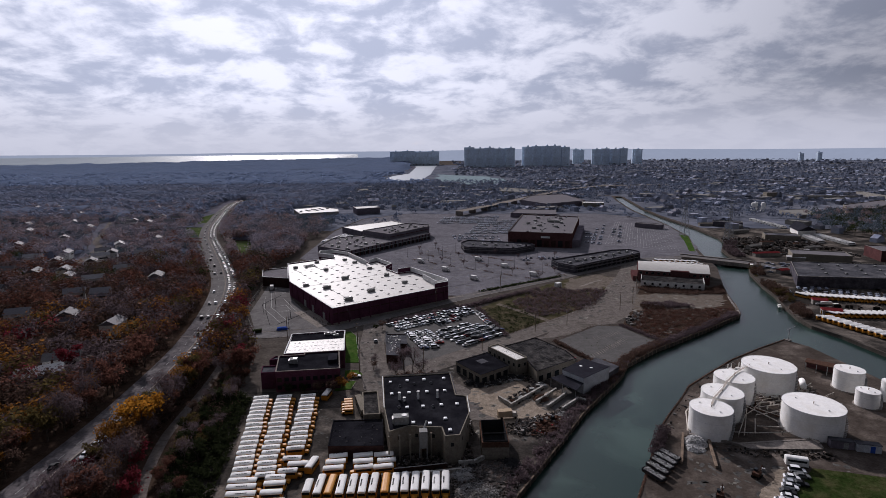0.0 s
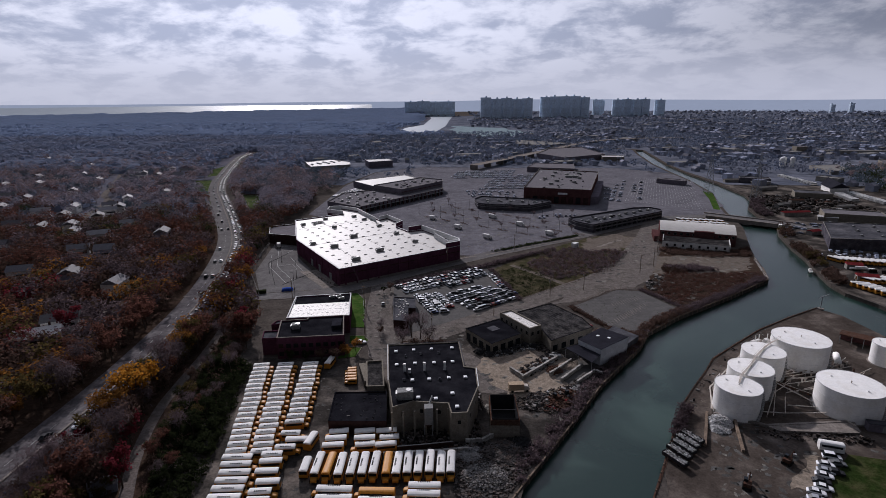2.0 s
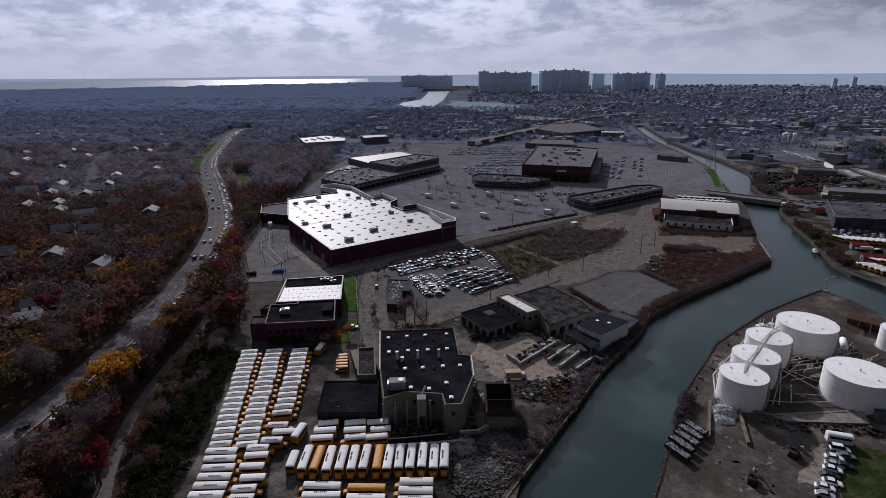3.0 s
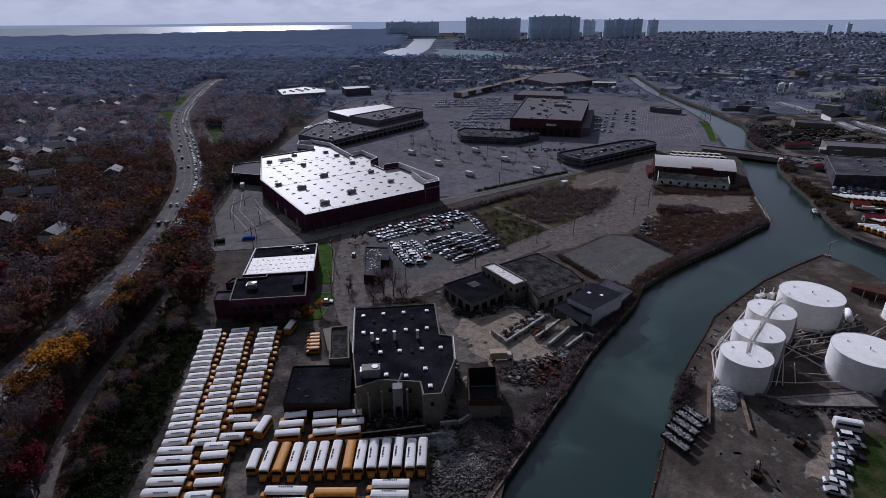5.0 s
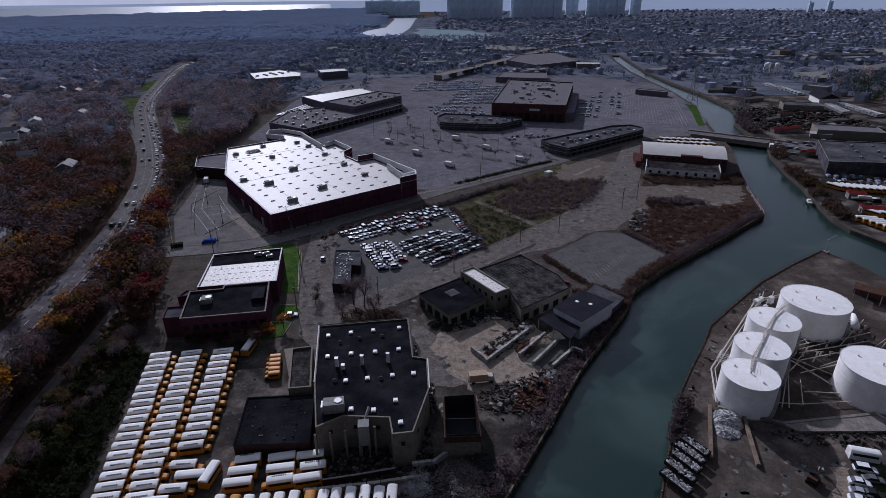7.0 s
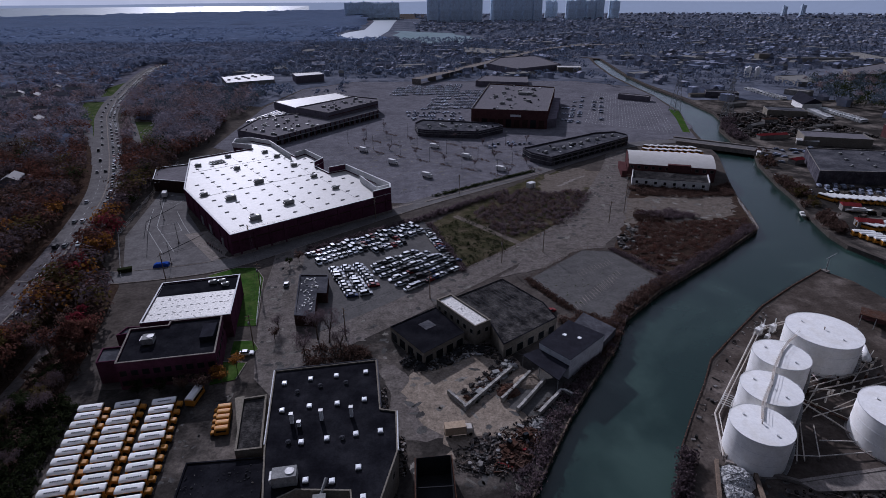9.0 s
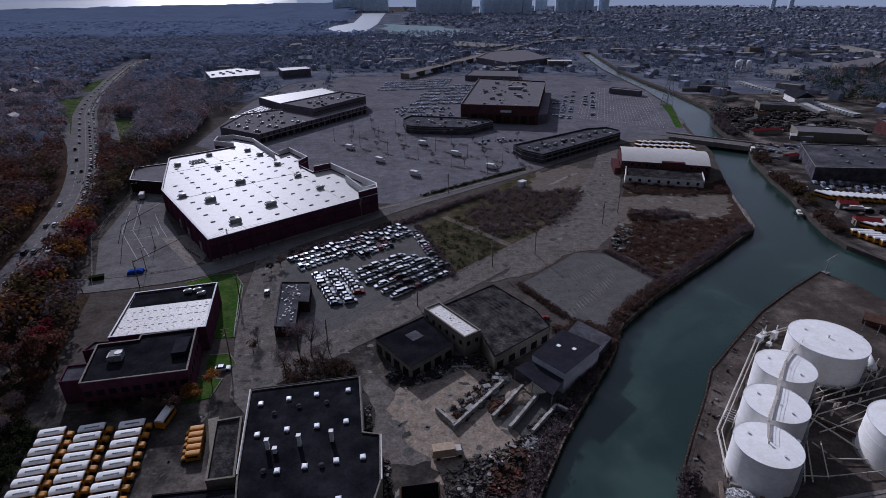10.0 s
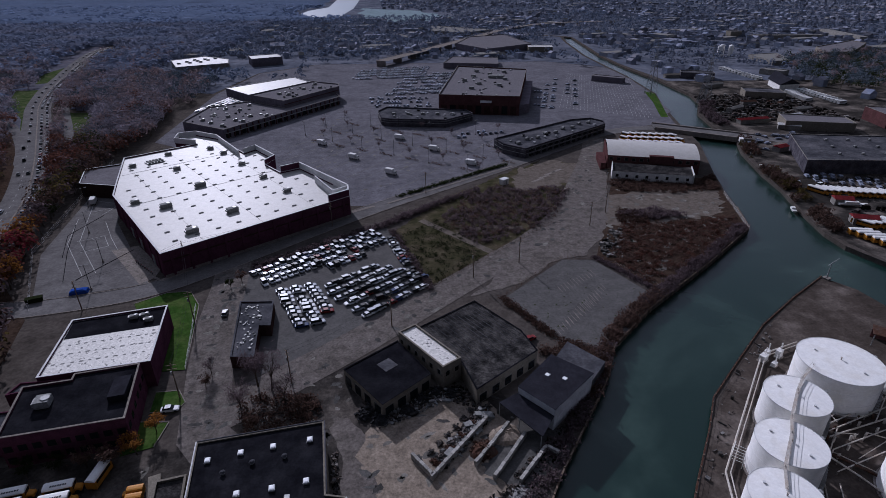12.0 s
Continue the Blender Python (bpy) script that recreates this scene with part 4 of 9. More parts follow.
part("back_step", ringwall([(-85.6, 202.6), (-81.8, 203.6), (-71.2, 205.2), (-71.3, 207.3), (-84.4, 207.2)], 0.3, 0, 7.6), M["brick"], wing, "lower step of the wing")
part("back_step_roof", Geo().prism([(-85.4, 202.8), (-81.9, 203.8), (-71.4, 205.4), (-71.5, 207.1), (-84.3, 207.0)], 6.6, 7.1), M["grey_roof"], wing)
windows(wing, (-77.8, 185.6), (-51.6, 188.8), 4.6, 6.4, 9, 1.9, "dark_brick")
windows(wing, (-77.8, 185.6), (-51.6, 188.8), 1.2, 3.0, 9, 1.9, "dark_brick")
windows(wing, (-51.6, 188.8), (-55.6, 209.6), 4.6, 6.4, 6, 1.8, "dark_brick")
part("stair_tower", Geo().prism([(-59.0, 203), (-55.2, 203.6), (-54.2, 196), (-58.0, 195.4)], 8.6, 10.2), M["shed_roof"], wing)
part("lean_to", ringwall([(-86.6, 196.2), (-80.5, 197), (-79.3, 189.6), (-85, 189)], 0.3, 0, 7.4), M["brick"], wing, "lower brick corner block")
part("lean_to_roof", Geo().prism([(-86.4, 196), (-80.7, 196.8), (-79.5, 189.8), (-84.8, 189.2)], 6.4, 6.9), M["grey_roof"], wing)
rooftop_unit(-73, 196.5, 8.6, 3.2, 3.2, 2.0, 8, "air units on the office roofs", "white boxy rooftop air unit")
for x, y in [(-66, 234), (-63, 234.6), (-61, 232)]:
    rooftop_unit(x, y, 8.06, 2.2, 1.4, 1.1, 10, "air units on the office roofs", "dark small rooftop air unit")

# the dark-roofed factory
FACTORY = [(-32.5, 178), (-5.5, 181), (-3.7, 161), (0.2, 160), (0.6, 147), (-3.2, 132), (-8, 131.5), (-9, 137), (-20, 138), (-26, 134.5), (-29, 150)]
factory = flat_building("factory", "old tan-walled factory with a black flat roof", "factory", FACTORY, 9.6, "tan_wall", "black_roof", 0.25, "tan_wall", 0.22)
for a, b, n in [((-32.5, 178), (-29, 150), 0), ((-26, 134.5), (-20, 138), 2), ((-20, 138), (-9, 137), 5), ((-8, 131.5), (-3.2, 132), 2), ((-3.2, 132), (0.6, 147), 5), ((0.2, 160), (-3.7, 161), 0), ((-3.7, 161), (-5.5, 181), 6)]:
    if n:
        windows(factory, a, b, 6.0, 7.4, max(1, n // 2), 1.1, "tan_wall")
for k in range(6):
    x, y = lerp((-26, 134.5), (-9, 137), k / 5)
    part("buttress", Geo().box((x, y - 1.4, 0), (0.5, 0.5, 9), 5, True), M["tan_wall"], factory)
lights = [(-28.9, 172.7), (-22.4, 174), (-15.8, 174.9), (-8.1, 175.9), (-27.5, 162.3), (-21.1, 163.4), (-14.4, 163.9), (-7.8, 164.8), (-21.1, 151.4), (-15.5, 152.1), (-9, 153.1), (-3.4, 153.6), (-24.6, 142.9), (-18.4, 140.4), (-12.9, 139.8), (-7.7, 143.1), (-6.2, 135.3)]
dome = None
for x, y in lights:
    if dome is None:
        dome = thing("skylight_dome", "square white plastic skylight on the black roof", "skylight", (x, y, 9.6), 5, "skylights on the factory roof")
        part("curb", Geo().box((0, 0, 0), (1.25, 1.4, 0.3), 0, True), M["steel"], dome)
        r = [[(-0.62 * k, -0.7 * k, z), (0.62 * k, -0.7 * k, z), (0.62 * k, 0.7 * k, z), (-0.62 * k, 0.7 * k, z)] for k, z in ((1, 0.3), (0.9, 0.48), (0.55, 0.58))]
        part("bubble", Geo().loft(r), M["skylight"], dome)
    else:
        copy_thing(dome, pose(x, y, 9.6, 0, 0, 5))
for x, y, h in [(-24.3, 158, 2.6), (-17.5, 158.5, 2.8), (-10.5, 159.2, 2.8), (-22.5, 156.8, 1.2)]:
    vent = thing("roof_flue", "tall grey sheet-metal flue on the factory roof", "chimney", (x, y, 9.6), 0, "stacks on the factory roof")
    part("flue", Geo().box((0, 0, 0), (0.8, 0.8, h), 0, True), M["parapet"], vent)
    part("hood", Geo().box((0, 0, h + 0.1), (1.0, 1.0, 0.2)), M["steel"], vent)
for x, y in [(-19.5, 171), (-25, 169), (-12, 152), (-24, 151.5), (-13, 171.8)]:
    fan = thing("roof_fan", "round dark roof exhaust fan", "vent", (x, y, 9.6), 0, "fans on the factory roof")
    part("collar", Geo().tube((0, 0, 0), (0, 0, 0.5), 0.45, n=12), M["steel"], fan)
    part("cowl", Geo().tube((0, 0, 0.5), (0, 0, 0.8), 0.62, 0.3, n=12), M["grey_roof"], fan)
flat_building("factory_annex", "low annex with patched black roof", "building", [(-47.5, 152), (-30, 152.6), (-28, 135), (-46, 135)], 4.6, "dark_brick", "black_roof", 0.15, "black_roof", 0.25)
flat_building("boiler_house", "narrow pale link block beside the factory", "building", [(-40, 172), (-34, 173), (-31, 154), (-37, 153.5)], 5.6, "tan_wall", "dark_roof", 0.5, "tan_wall")
rooftop_unit(-22.5, 140.5, 9.6, 5, 3, 2.8, 6, "plant on the factory roof", "rusty rooftop dust collector")
silo = thing("dust_silo", "tall pale dust collector beside the factory", "silo", (-15, 135.5, 0))
part("hopper", Geo().box((0, 0, 4), (2.6, 2.6, 5.8), 5, True), M["unit"], silo)
part("cone", Geo().loft([[(u * k, v * k, z) for u, v in ((-1, -1), (1, -1), (1, 1), (-1, 1))] for k, z in ((0.3, 2.2), (1.25, 4.0))]), M["rust"], silo)
part("duct", Geo().tube((0, 0.8, 9.2), (1, 4.5, 10.6), 0.35, n=8), M["unit"], silo)
for sx, sy in ((-1.2, -1.2), (1.2, -1.2), (1.2, 1.2), (-1.2, 1.2)):
    part("leg", Geo().box((sx, sy, 0), (0.3, 0.3, 4), 0, True), M["steel"], silo)
for p, q in (((-32.6, 178.1), (-29.2, 151)), ((-5.3, 181), (-3.5, 161.4)), ((0.4, 159.8), (0.75, 147.2)), ((-32.4, 178.2), (-5.6, 181.2))):
    part("roof_edge", Geo().tube((*p, 9.98), (*q, 9.98), 0.16, n=5), M["parapet"] if p[1] < 178.15 else M["grey_roof"], factory, "pale metal roof edge")
# roofless rusty hopper building
hop = thing("hopper_house", "roofless block house with rusty iron lining", "building")
HOP = [(4.2, 148.5), (12.8, 149), (12.8, 134), (4.0, 134)]
part("wall", ringwall(HOP, 0.4, 0, 4.2), M["tan_wall"], hop)
part("lining", ringwall(HOP, 0.3, 4.2, 6.0), M["rust"], hop, "rusty sheet-iron upper walls")
part("floor", Geo().prism(shrink(HOP, 0.3), 0.0, 0.6), M["mark"], hop)
part("inner_lining", ringwall(shrink(HOP, 0.42), 0.05, 0.6, 6.4), M["mark"], hop)
for k in range(1):
    part("beam", Geo().box((8.4, 140.5, 5.6), (8.4, 0.22, 0.22)), M["mark"], hop)

# garage group across the street
garage = flat_building("garage", "low garage with a black flat roof", "garage", [(-2.4, 205.5), (12.8, 216.6), (21, 200.5), (7.8, 190.3)], 4.6, "tan_wall", "black_roof", 0.10, "black_roof", 0.2)
part("roof_patch", Geo().box((9.5, 206, 4.62), (4.2, 4.2, 0.06), 36), M["grey_roof"], garage)
windows(garage, (7.8, 190.3), (21, 200.5), 0.2, 3.2, 4, 2.8, "grey_wall", name="bay_door")
windows(garage, (-2.4, 205.5), (7.8, 190.3), 0.2, 3.4, 4, 3.0, "grey_wall", name="bay_door")
front = flat_building("block_front", "two-storey block front with a white peeling roof", "building", [(13.2, 217.2), (18.4, 220.6), (29.6, 203), (24.2, 199.6)], 7, "tan_wall", "patched_roof", 0.4, "tan_wall")
windows(front, (24.2, 199.6), (29.6, 203), 3.8, 5.4, 2, 1.4, "grey_wall")
windows(front, (13.2, 217.2), (24.2, 199.6), 4.0, 5.6, 6, 1.4, "grey_wall")
hall = flat_building("repair_hall", "wide block repair hall with ribbed grey roof", "workshop", [(18.9, 221.2), (38.8, 234.4), (49.8, 216.2), (52, 206), (32, 192), (29.9, 203.4)], 5.2, "tan_wall", "dark_roof", 0.12, "black_roof", 0.25)
for k in range(16):
    a, b = lerp((19.9, 220.4), (38.6, 232.8), k / 15), lerp((31.2, 200.4), (50.2, 213), k / 15)
    part("roof_rib", Geo().tube((*a, 5.22), (*b, 5.22), 0.07, n=4), M["grey_roof"], hall)
windows(hall, (32, 192), (52, 206), 0.2, 3.0, 5, 2.8, "grey_wall", name="bay_door")
shed = thing("metal_shed", "metal shed with slate-blue roof and pale fascia", "shed")
SHED = [(42.5, 190), (54.5, 201.5), (63, 192.5), (49.2, 181)]
part("wall", ringwall(SHED, 0.25, 0, 5.6), M["shed_wall"], shed)
part("fascia", ringwall(shrink(SHED, -0.12), 0.3, 5.4, 6.9), M["shed_wall"], shed, "pale blue-grey fascia")
part("roof", Geo().prism(shrink(SHED, -0.2), 6.9, 7.0), M["shed_roof"], shed)
part("extension", Geo().prism([(55, 202), (62.5, 211), (70, 200.5), (63.2, 193)], 0, 3.8), M["grey_roof"], shed)
part("canopy", Geo().add([(37, 188, 4.2), (43, 190.5, 4.8), (49.5, 181.5, 4.8), (44.7, 175.5, 4.2), (37, 188, 4.0), (43, 190.5, 4.6), (49.5, 181.5, 4.6), (44.7, 175.5, 4.0)], [(0, 3, 2, 1), (4, 5, 6, 7), (0, 4, 7, 3), (3, 7, 6, 2), (2, 6, 5, 1), (1, 5, 4, 0)]), M["shed_roof"], shed)
for x, y in [(37.2, 187.9), (44.6, 175.9), (40.8, 182)]:
    part("post", Geo().tube((x, y, 0), (x, y, 4.1), 0.12), M["steel"], shed)
for x, y in [(51, 193.5), (55, 191.5)]:
    part("roof_hatch", Geo().box((x, y, 6.8), (1.1, 1.1, 0.6), 40), M["skylight"], shed)
small = flat_building("small_workshop", "small workshop whose flat roof holds debris", "workshop", [(-34.8, 216), (-38, 246), (-27, 245), (-25.8, 230.5), (-29.4, 231), (-28, 215)], 3.8, "dark_brick", "grey_roof", 0.3, "grey_roof")
rng = random.Random(5)
for k in range(110):
    x, y = rng.uniform(-37, -26.5), rng.uniform(219, 243)
    if inside((x, y), [(-34, 217), (-37.2, 245), (-28, 244), (-30, 231), (-28.6, 216)]):
        part("roof_debris", Geo().box((x, y, 3.8), (rng.uniform(0.25, 0.8), rng.uniform(0.25, 0.6), rng.uniform(0.1, 0.4)), rng.uniform(0, 90), True), M[rng.choice(["white_paint", "unit", "patched_roof"])], small)

# long white hall by the bridge
white_hall = thing("white_hall", "long hall with a rounded white metal roof", "hall")
A, B, C, D = Vector((140.2, 373)), Vector((186.4, 356)), Vector((199.5, 388)), Vector((151.5, 406))
part("wall", ringwall([tuple(A), tuple(B), tuple(C), tuple(D)], 0.4, 0, 8.3), M["mall_red"], white_hall, "dull red-brick walls")
rows = []
for k in range(9):
    s = k / 8
    z = 8.2 + 2.6 * math.sin(math.pi * s) ** 0.8
    p, q = A.lerp(D, s), B.lerp(C, s)
    rows.append([(p.x, p.y, z), (q.x, q.y, z)])
part("roof", Geo().loft(rows, False, False), M["white_roof"], white_hall, smooth=True)
windows(white_hall, tuple(A), tuple(B), 5.6, 7.4, 12, 2.0, "grey_wall")
part("dormer", Geo().prism([(161, 364.2), (173, 359.8), (174, 362.6), (162, 367)], 5.0, 9.4), M["mall_red"], white_hall, "brick stair block on the hall front")
low_hall = thing("white_office", "long low white building with square windows", "building")
LOW = [(136.6, 356.2), (175.4, 342.1), (179.3, 352.6), (140.8, 367)]
part("wall", ringwall(LOW, 0.3, 0, 4.5), M["white_paint"], low_hall)
part("roof", Geo().add([(136.6, 356.2, 4.5), (175.4, 342.1, 4.5), (179.3, 352.6, 5.8), (140.8, 367, 5.8), (140.8, 367, 4.5), (179.3, 352.6, 4.5)], [(0, 1, 2, 3), (1, 5, 2), (0, 3, 4), (3, 2, 5, 4), (4, 5, 1, 0)]), M["dark_roof"], low_hall)
for a, b in (((136.3, 356.3), (140.6, 367.2)), ((175.6, 342.0), (179.6, 352.5))):
    part("gable_wall", Geo().add([(*a, 0), (*b, 0), (*b, 6.6), (*a, 5.3), (a[0] + 0.35, a[1] - 0.1, 0), (b[0] + 0.35, b[1] - 0.1, 0), (b[0] + 0.35, b[1] - 0.1, 6.6), (a[0] + 0.35, a[1] - 0.1, 5.3)], [(0, 3, 2, 1), (4, 5, 6, 7), (0, 4, 7, 3), (3, 7, 6, 2), (1, 2, 6, 5), (0, 1, 5, 4)]), M["white_paint"], low_hall)
windows(low_hall, (136.6, 356.2), (175.4, 342.1), 1.5, 3.1, 8, 1.5, "mark")
part("brick_end", Geo().prism([(136.2, 372), (139.6, 372.6), (146, 392), (142, 394)], 0, 4), M["mall_red"], low_hall)

# warehouses across the river
wh = flat_building("river_warehouse", "large grey-roofed warehouse across the river", "warehouse", [(274, 402), (345, 384), (305, 340), (246, 350)], 7.5, "shop", "grey_roof", 0.4, "grey_wall")
for i in range(5):
    for j in range(3):
        rooftop_unit(272 + 13 * i + 7 * j, 358 - 2 * i + 14 * j, 7.5, 1.8, 1.6, 0.9, 15, "vents on the river warehouse", "small grey roof vent box")
flat_building("yard_block", "grimy tan flat-roofed block across the river", "building", [(300, 440), (342, 425), (350, 445), (310, 462)], 6, "tan_wall", "gravel_roof", 0.5, "grey_wall")
flat_building("yard_block", "pink-brick flat-roofed block across the river", "building", [(372, 432), (408, 420), (415, 452), (380, 462)], 9, "mall_red", "gravel_roof", 0.5, "grey_wall")

# ---- tank terminal ----


def storage_tank(x, y, r, h, label):
    ob = thing("storage_tank", label, "storage tank", (x, y, 0), 0, "white storage tanks of the terminal")
    n = 48
    ring = [(r * math.cos(2 * math.pi * i / n), r * math.sin(2 * math.pi * i / n)) for i in range(n)]
    part("shell", Geo().loft([[(u, v, z) for u, v in ring] for z in (0, h * 0.33, h * 0.66, h)], True, False), M["tank"], ob, smooth=True)
    part("roof", Geo().loft([[(u * k, v * k, z) for u, v in ring] for k, z in ((1.0, h), (0.66, h + 0.09), (0.33, h + 0.15), (0.02, h + 0.18))]), M["tank"], ob)
    part("rim", Geo().loft([[(u * k, v * k, z) for u, v in ring] for k, z in ((1.0, h - 0.14), (1.012, h - 0.14), (1.012, h + 0.04), (1.0, h + 0.06))], True, False), M["parapet"], ob)
    for k in (0.33, 0.66):
        part("weld_band", Geo().loft([[(u * s, v * s, h * k + dz) for u, v in ring] for s, dz in ((1.0, -0.04), (1.004, -0.03), (1.004, 0.03), (1.0, 0.04))], True, False), M["parapet"], ob)
    part("vent", Geo().tube((0, 0, h + 0.1), (0, 0, h + 0.8), 0.16, n=8), M["pipe"], ob)
    part("vent_cap", Geo().tube((0, 0, h + 0.8), (0, 0, h + 0.95), 0.28, n=8), M["pipe"], ob)
    for a in (2.2, 5.0):
        part("manhole", Geo().tube((0.6 * r * math.cos(a), 0.6 * r * math.sin(a), h + 0.2), (0.6 * r * math.cos(a), 0.6 * r * math.sin(a), h + 0.45), 0.3, n=8), M["parapet"], ob)
    a0 = -1.0
    g = Geo()
    for k in range(22):
        a = a0 + k * 0.05
        g.box(((r + 0.45) * math.cos(a), (r + 0.45) * math.sin(a), 0.4 + (h - 0.6) * k / 21), (0.8, 0.9, 0.06), math.degrees(a))
    tagged(part("stair", g, M["steel"], ob), kind="stuff")
    part("base_ring", Geo().tube((0, 0, 0), (0, 0, 0.25), r + 0.5, n=n), M["concrete"], ob)
    return ob


TANKS = [(85.5, 149.5, 7.0, 9.6), (95.8, 162, 7.2, 9.6), (107.4, 175.5, 7.3, 9.6), (127, 185.5, 10.0, 10.2), (122.5, 151, 9.6, 9.6), (160, 184, 5.4, 8.4), (156, 168.5, 4.0, 6.2), (168, 172, 3.4, 8.2), (165, 160, 3.6, 6.4)]
for x, y, r, h in TANKS:
    storage_tank(x, y, r, h, "broad white-painted steel storage tank" if r > 9 else "white-painted round steel storage tank")
walkway = thing("tank_walkway", "pale steel walkway bridging the tank tops", "walkway")
WALK = [(86.2, 150.6), (89.4, 155.6), (97.2, 164.0), (100.6, 168.6), (108.0, 176.4), (112.4, 180.4), (118.5, 184.6)]
for a, b in zip(WALK, WALK[1:]):
    ang, mid = math.degrees(math.atan2(b[1] - a[1], b[0] - a[0])), lerp(a, b, 0.5)
    part("deck", Geo().box((*mid, 10.15), (math.dist(a, b) + 0.2, 0.6, 0.1), ang), M["pipe"], walkway)
    for s in (-0.36, 0.36):
        n = (-math.sin(radians(ang)) * s, math.cos(radians(ang)) * s)
        part("handrail", Geo().tube((a[0] + n[0], a[1] + n[1], 10.95), (b[0] + n[0], b[1] + n[1], 10.95), 0.03, n=4), M["pipe"], walkway)
for x, y in WALK:
    part("post", Geo().tube((x, y, 9.7), (x, y, 10.95), 0.07, n=5), M["pipe"], walkway)
pipes = thing("pipe_run", "pale pipelines running round the tanks", "pipes")
for line, r, z in [([(77.5, 148.5), (83.2, 163), (118, 201), (132, 205)], 0.24, 1.2), ([(78.5, 148.7), (84.1, 162.6), (118.5, 200), (132, 203.9)], 0.14, 1.3), ([(94, 146), (104, 160), (112, 166), (138, 172)], 0.15, 1.0),
                   ([(118, 140), (112, 158), (108, 168)], 0.22, 1.0), ([(100, 146.5), (106, 157)], 0.14, 1.1), ([(110, 165), (118, 172), (140, 178)], 0.15, 1.2), ([(108, 160), (128, 165), (150, 178)], 0.15, 1.0), ([(78, 150), (100, 147), (120, 147.5)], 0.14, 1.0)]:
    for a, b in zip(line, line[1:]):
        part("pipe", Geo().tube((*a, z), (*b, z), r), M["pipe"], pipes)
        for k in range(int(math.dist(a, b) / 5) + 1):
            x, y = lerp(a, b, min(1, 5 * k / math.dist(a, b)))
            part("support", Geo().box((x, y, 0), (0.25, 0.25, z), 0, True), M["concrete"], pipes)
rng = random.Random(8)
for k in range(16):
    x, y = rng.uniform(112, 146), rng.uniform(162, 180)
    if all(math.hypot(x - a, y - b) > r + 1 for a, b, r, _ in TANKS):
        a = rng.uniform(0, math.pi)
        part("branch_pipe", Geo().tube((x, y, 0.8 + rng.random()), (x + 5 * math.cos(a), y + 5 * math.sin(a), 0.8 + rng.random()), 0.12, n=5), M["pipe"], pipes)
hz = thing("horizontal_tank", "white horizontal cylinder tank on saddles", "storage tank", (141.5, 184.5, 0), 62)
part("shell", Geo().tube((-3.6, 0, 1.9), (3.6, 0, 1.9), 1.2, n=20), M["tank"], hz, smooth=True)
for s in (-1, 1):
    part("dome", Geo().tube((s * 3.6, 0, 1.9), (s * 4.1, 0, 1.9), 1.15, 0.5, n=20), M["tank"], hz)
    part("saddle", Geo().box((s * 2.3, 0, 0), (0.5, 2.0, 1.0), 0, True), M["concrete"], hz)
deck = thing("pipe_platform", "white steel pipe platform beside the tanks", "platform", (88.6, 166.8, 0), 47)
for sx in (-2.4, 0, 2.4):
    for sy in (-1.3, 1.3):
        part("post", Geo().tube((sx, sy, 0), (sx, sy, 3.0), 0.09, n=5), M["white_paint"], deck)
for sy in (-1.3, 1.3):
    part("rail", Geo().tube((-2.6, sy, 3.0), (2.6, sy, 3.0), 0.08, n=5), M["white_paint"], deck)
    part("rail", Geo().tube((-2.6, sy, 1.6), (2.6, sy, 1.6), 0.06, n=5), M["white_paint"], deck)
for k in range(6):
    part("crosspiece", Geo().tube((-2.5 + k, -1.3, 2.0), (-2.5 + k, 1.3, 2.0), 0.06, n=5), M["white_paint"], deck)
for x, y, w, h in ((117.5, 199.5, 2.4, 2.2), (120.5, 202.0, 1.8, 1.6), (123.0, 200.5, 2.0, 2.6), (119.0, 196.8, 1.6, 1.4)):
    pump = thing("pump_unit", "white pump unit with a riser pipe", "pump", (x, y, 0), 30, "pump units at the tank farm")
    part("casing", Geo().box((0, 0, 0), (w, w * 0.7, h), 0, True), M["white_paint"], pump)
    part("riser", Geo().tube((w * 0.3, 0, h), (w * 0.3, 0, h + 2.2), 0.16, n=6), M["white_paint"], pump)
    part("base", Geo().box((0, 0, 0), (w + 0.5, w, 0.3), 0, True), M["concrete"], pump)
jib = thing("quay_jib", "small steel jib crane at the quay tip", "crane", (171, 240.5, 0), 20)
part("mast", Geo().tube((0, 0, 0), (0, 0, 6.5), 0.2, 0.15, 6), M["steel"], jib)
part("arm", Geo().tube((-2.0, 0, 6.0), (4.2, 0, 7.4), 0.14, n=5), M["steel"], jib)
part("base", Geo().box((0, 0, 0), (2.2, 2.2, 0.6), 0, True), M["concrete"], jib)
part("stay", Geo().tube((0, 0, 6.5), (3.6, 0, 7.2), 0.06, n=4), M["steel"], jib)
# ladders, valves and a long manifold between the tanks
for (x, y), (x2, y2), r, z in (((108, 168), (124, 148), 0.3, 0.9), ((108.6, 168.6), (124.8, 148.6), 0.12, 1.0), ((96, 146), (108, 166), 0.16, 0.8), ((104, 152), (120, 150), 0.16, 0.9), ((112, 172), (142, 181), 0.18, 1.1), ((112, 170.5), (143, 179), 0.12, 1.1), ((112, 169.5), (140, 175), 0.2, 0.7), ((116, 163), (135, 170), 0.12, 0.7), ((128, 172), (146, 186), 0.15, 1.4), ((124, 170), (135, 162), 0.14, 0.8)):
    part("pipe", Geo().tube((x, y, z), (x2, y2, z), r, n=6), M["rust"] if r == 0.3 else M["pipe"], pipes)
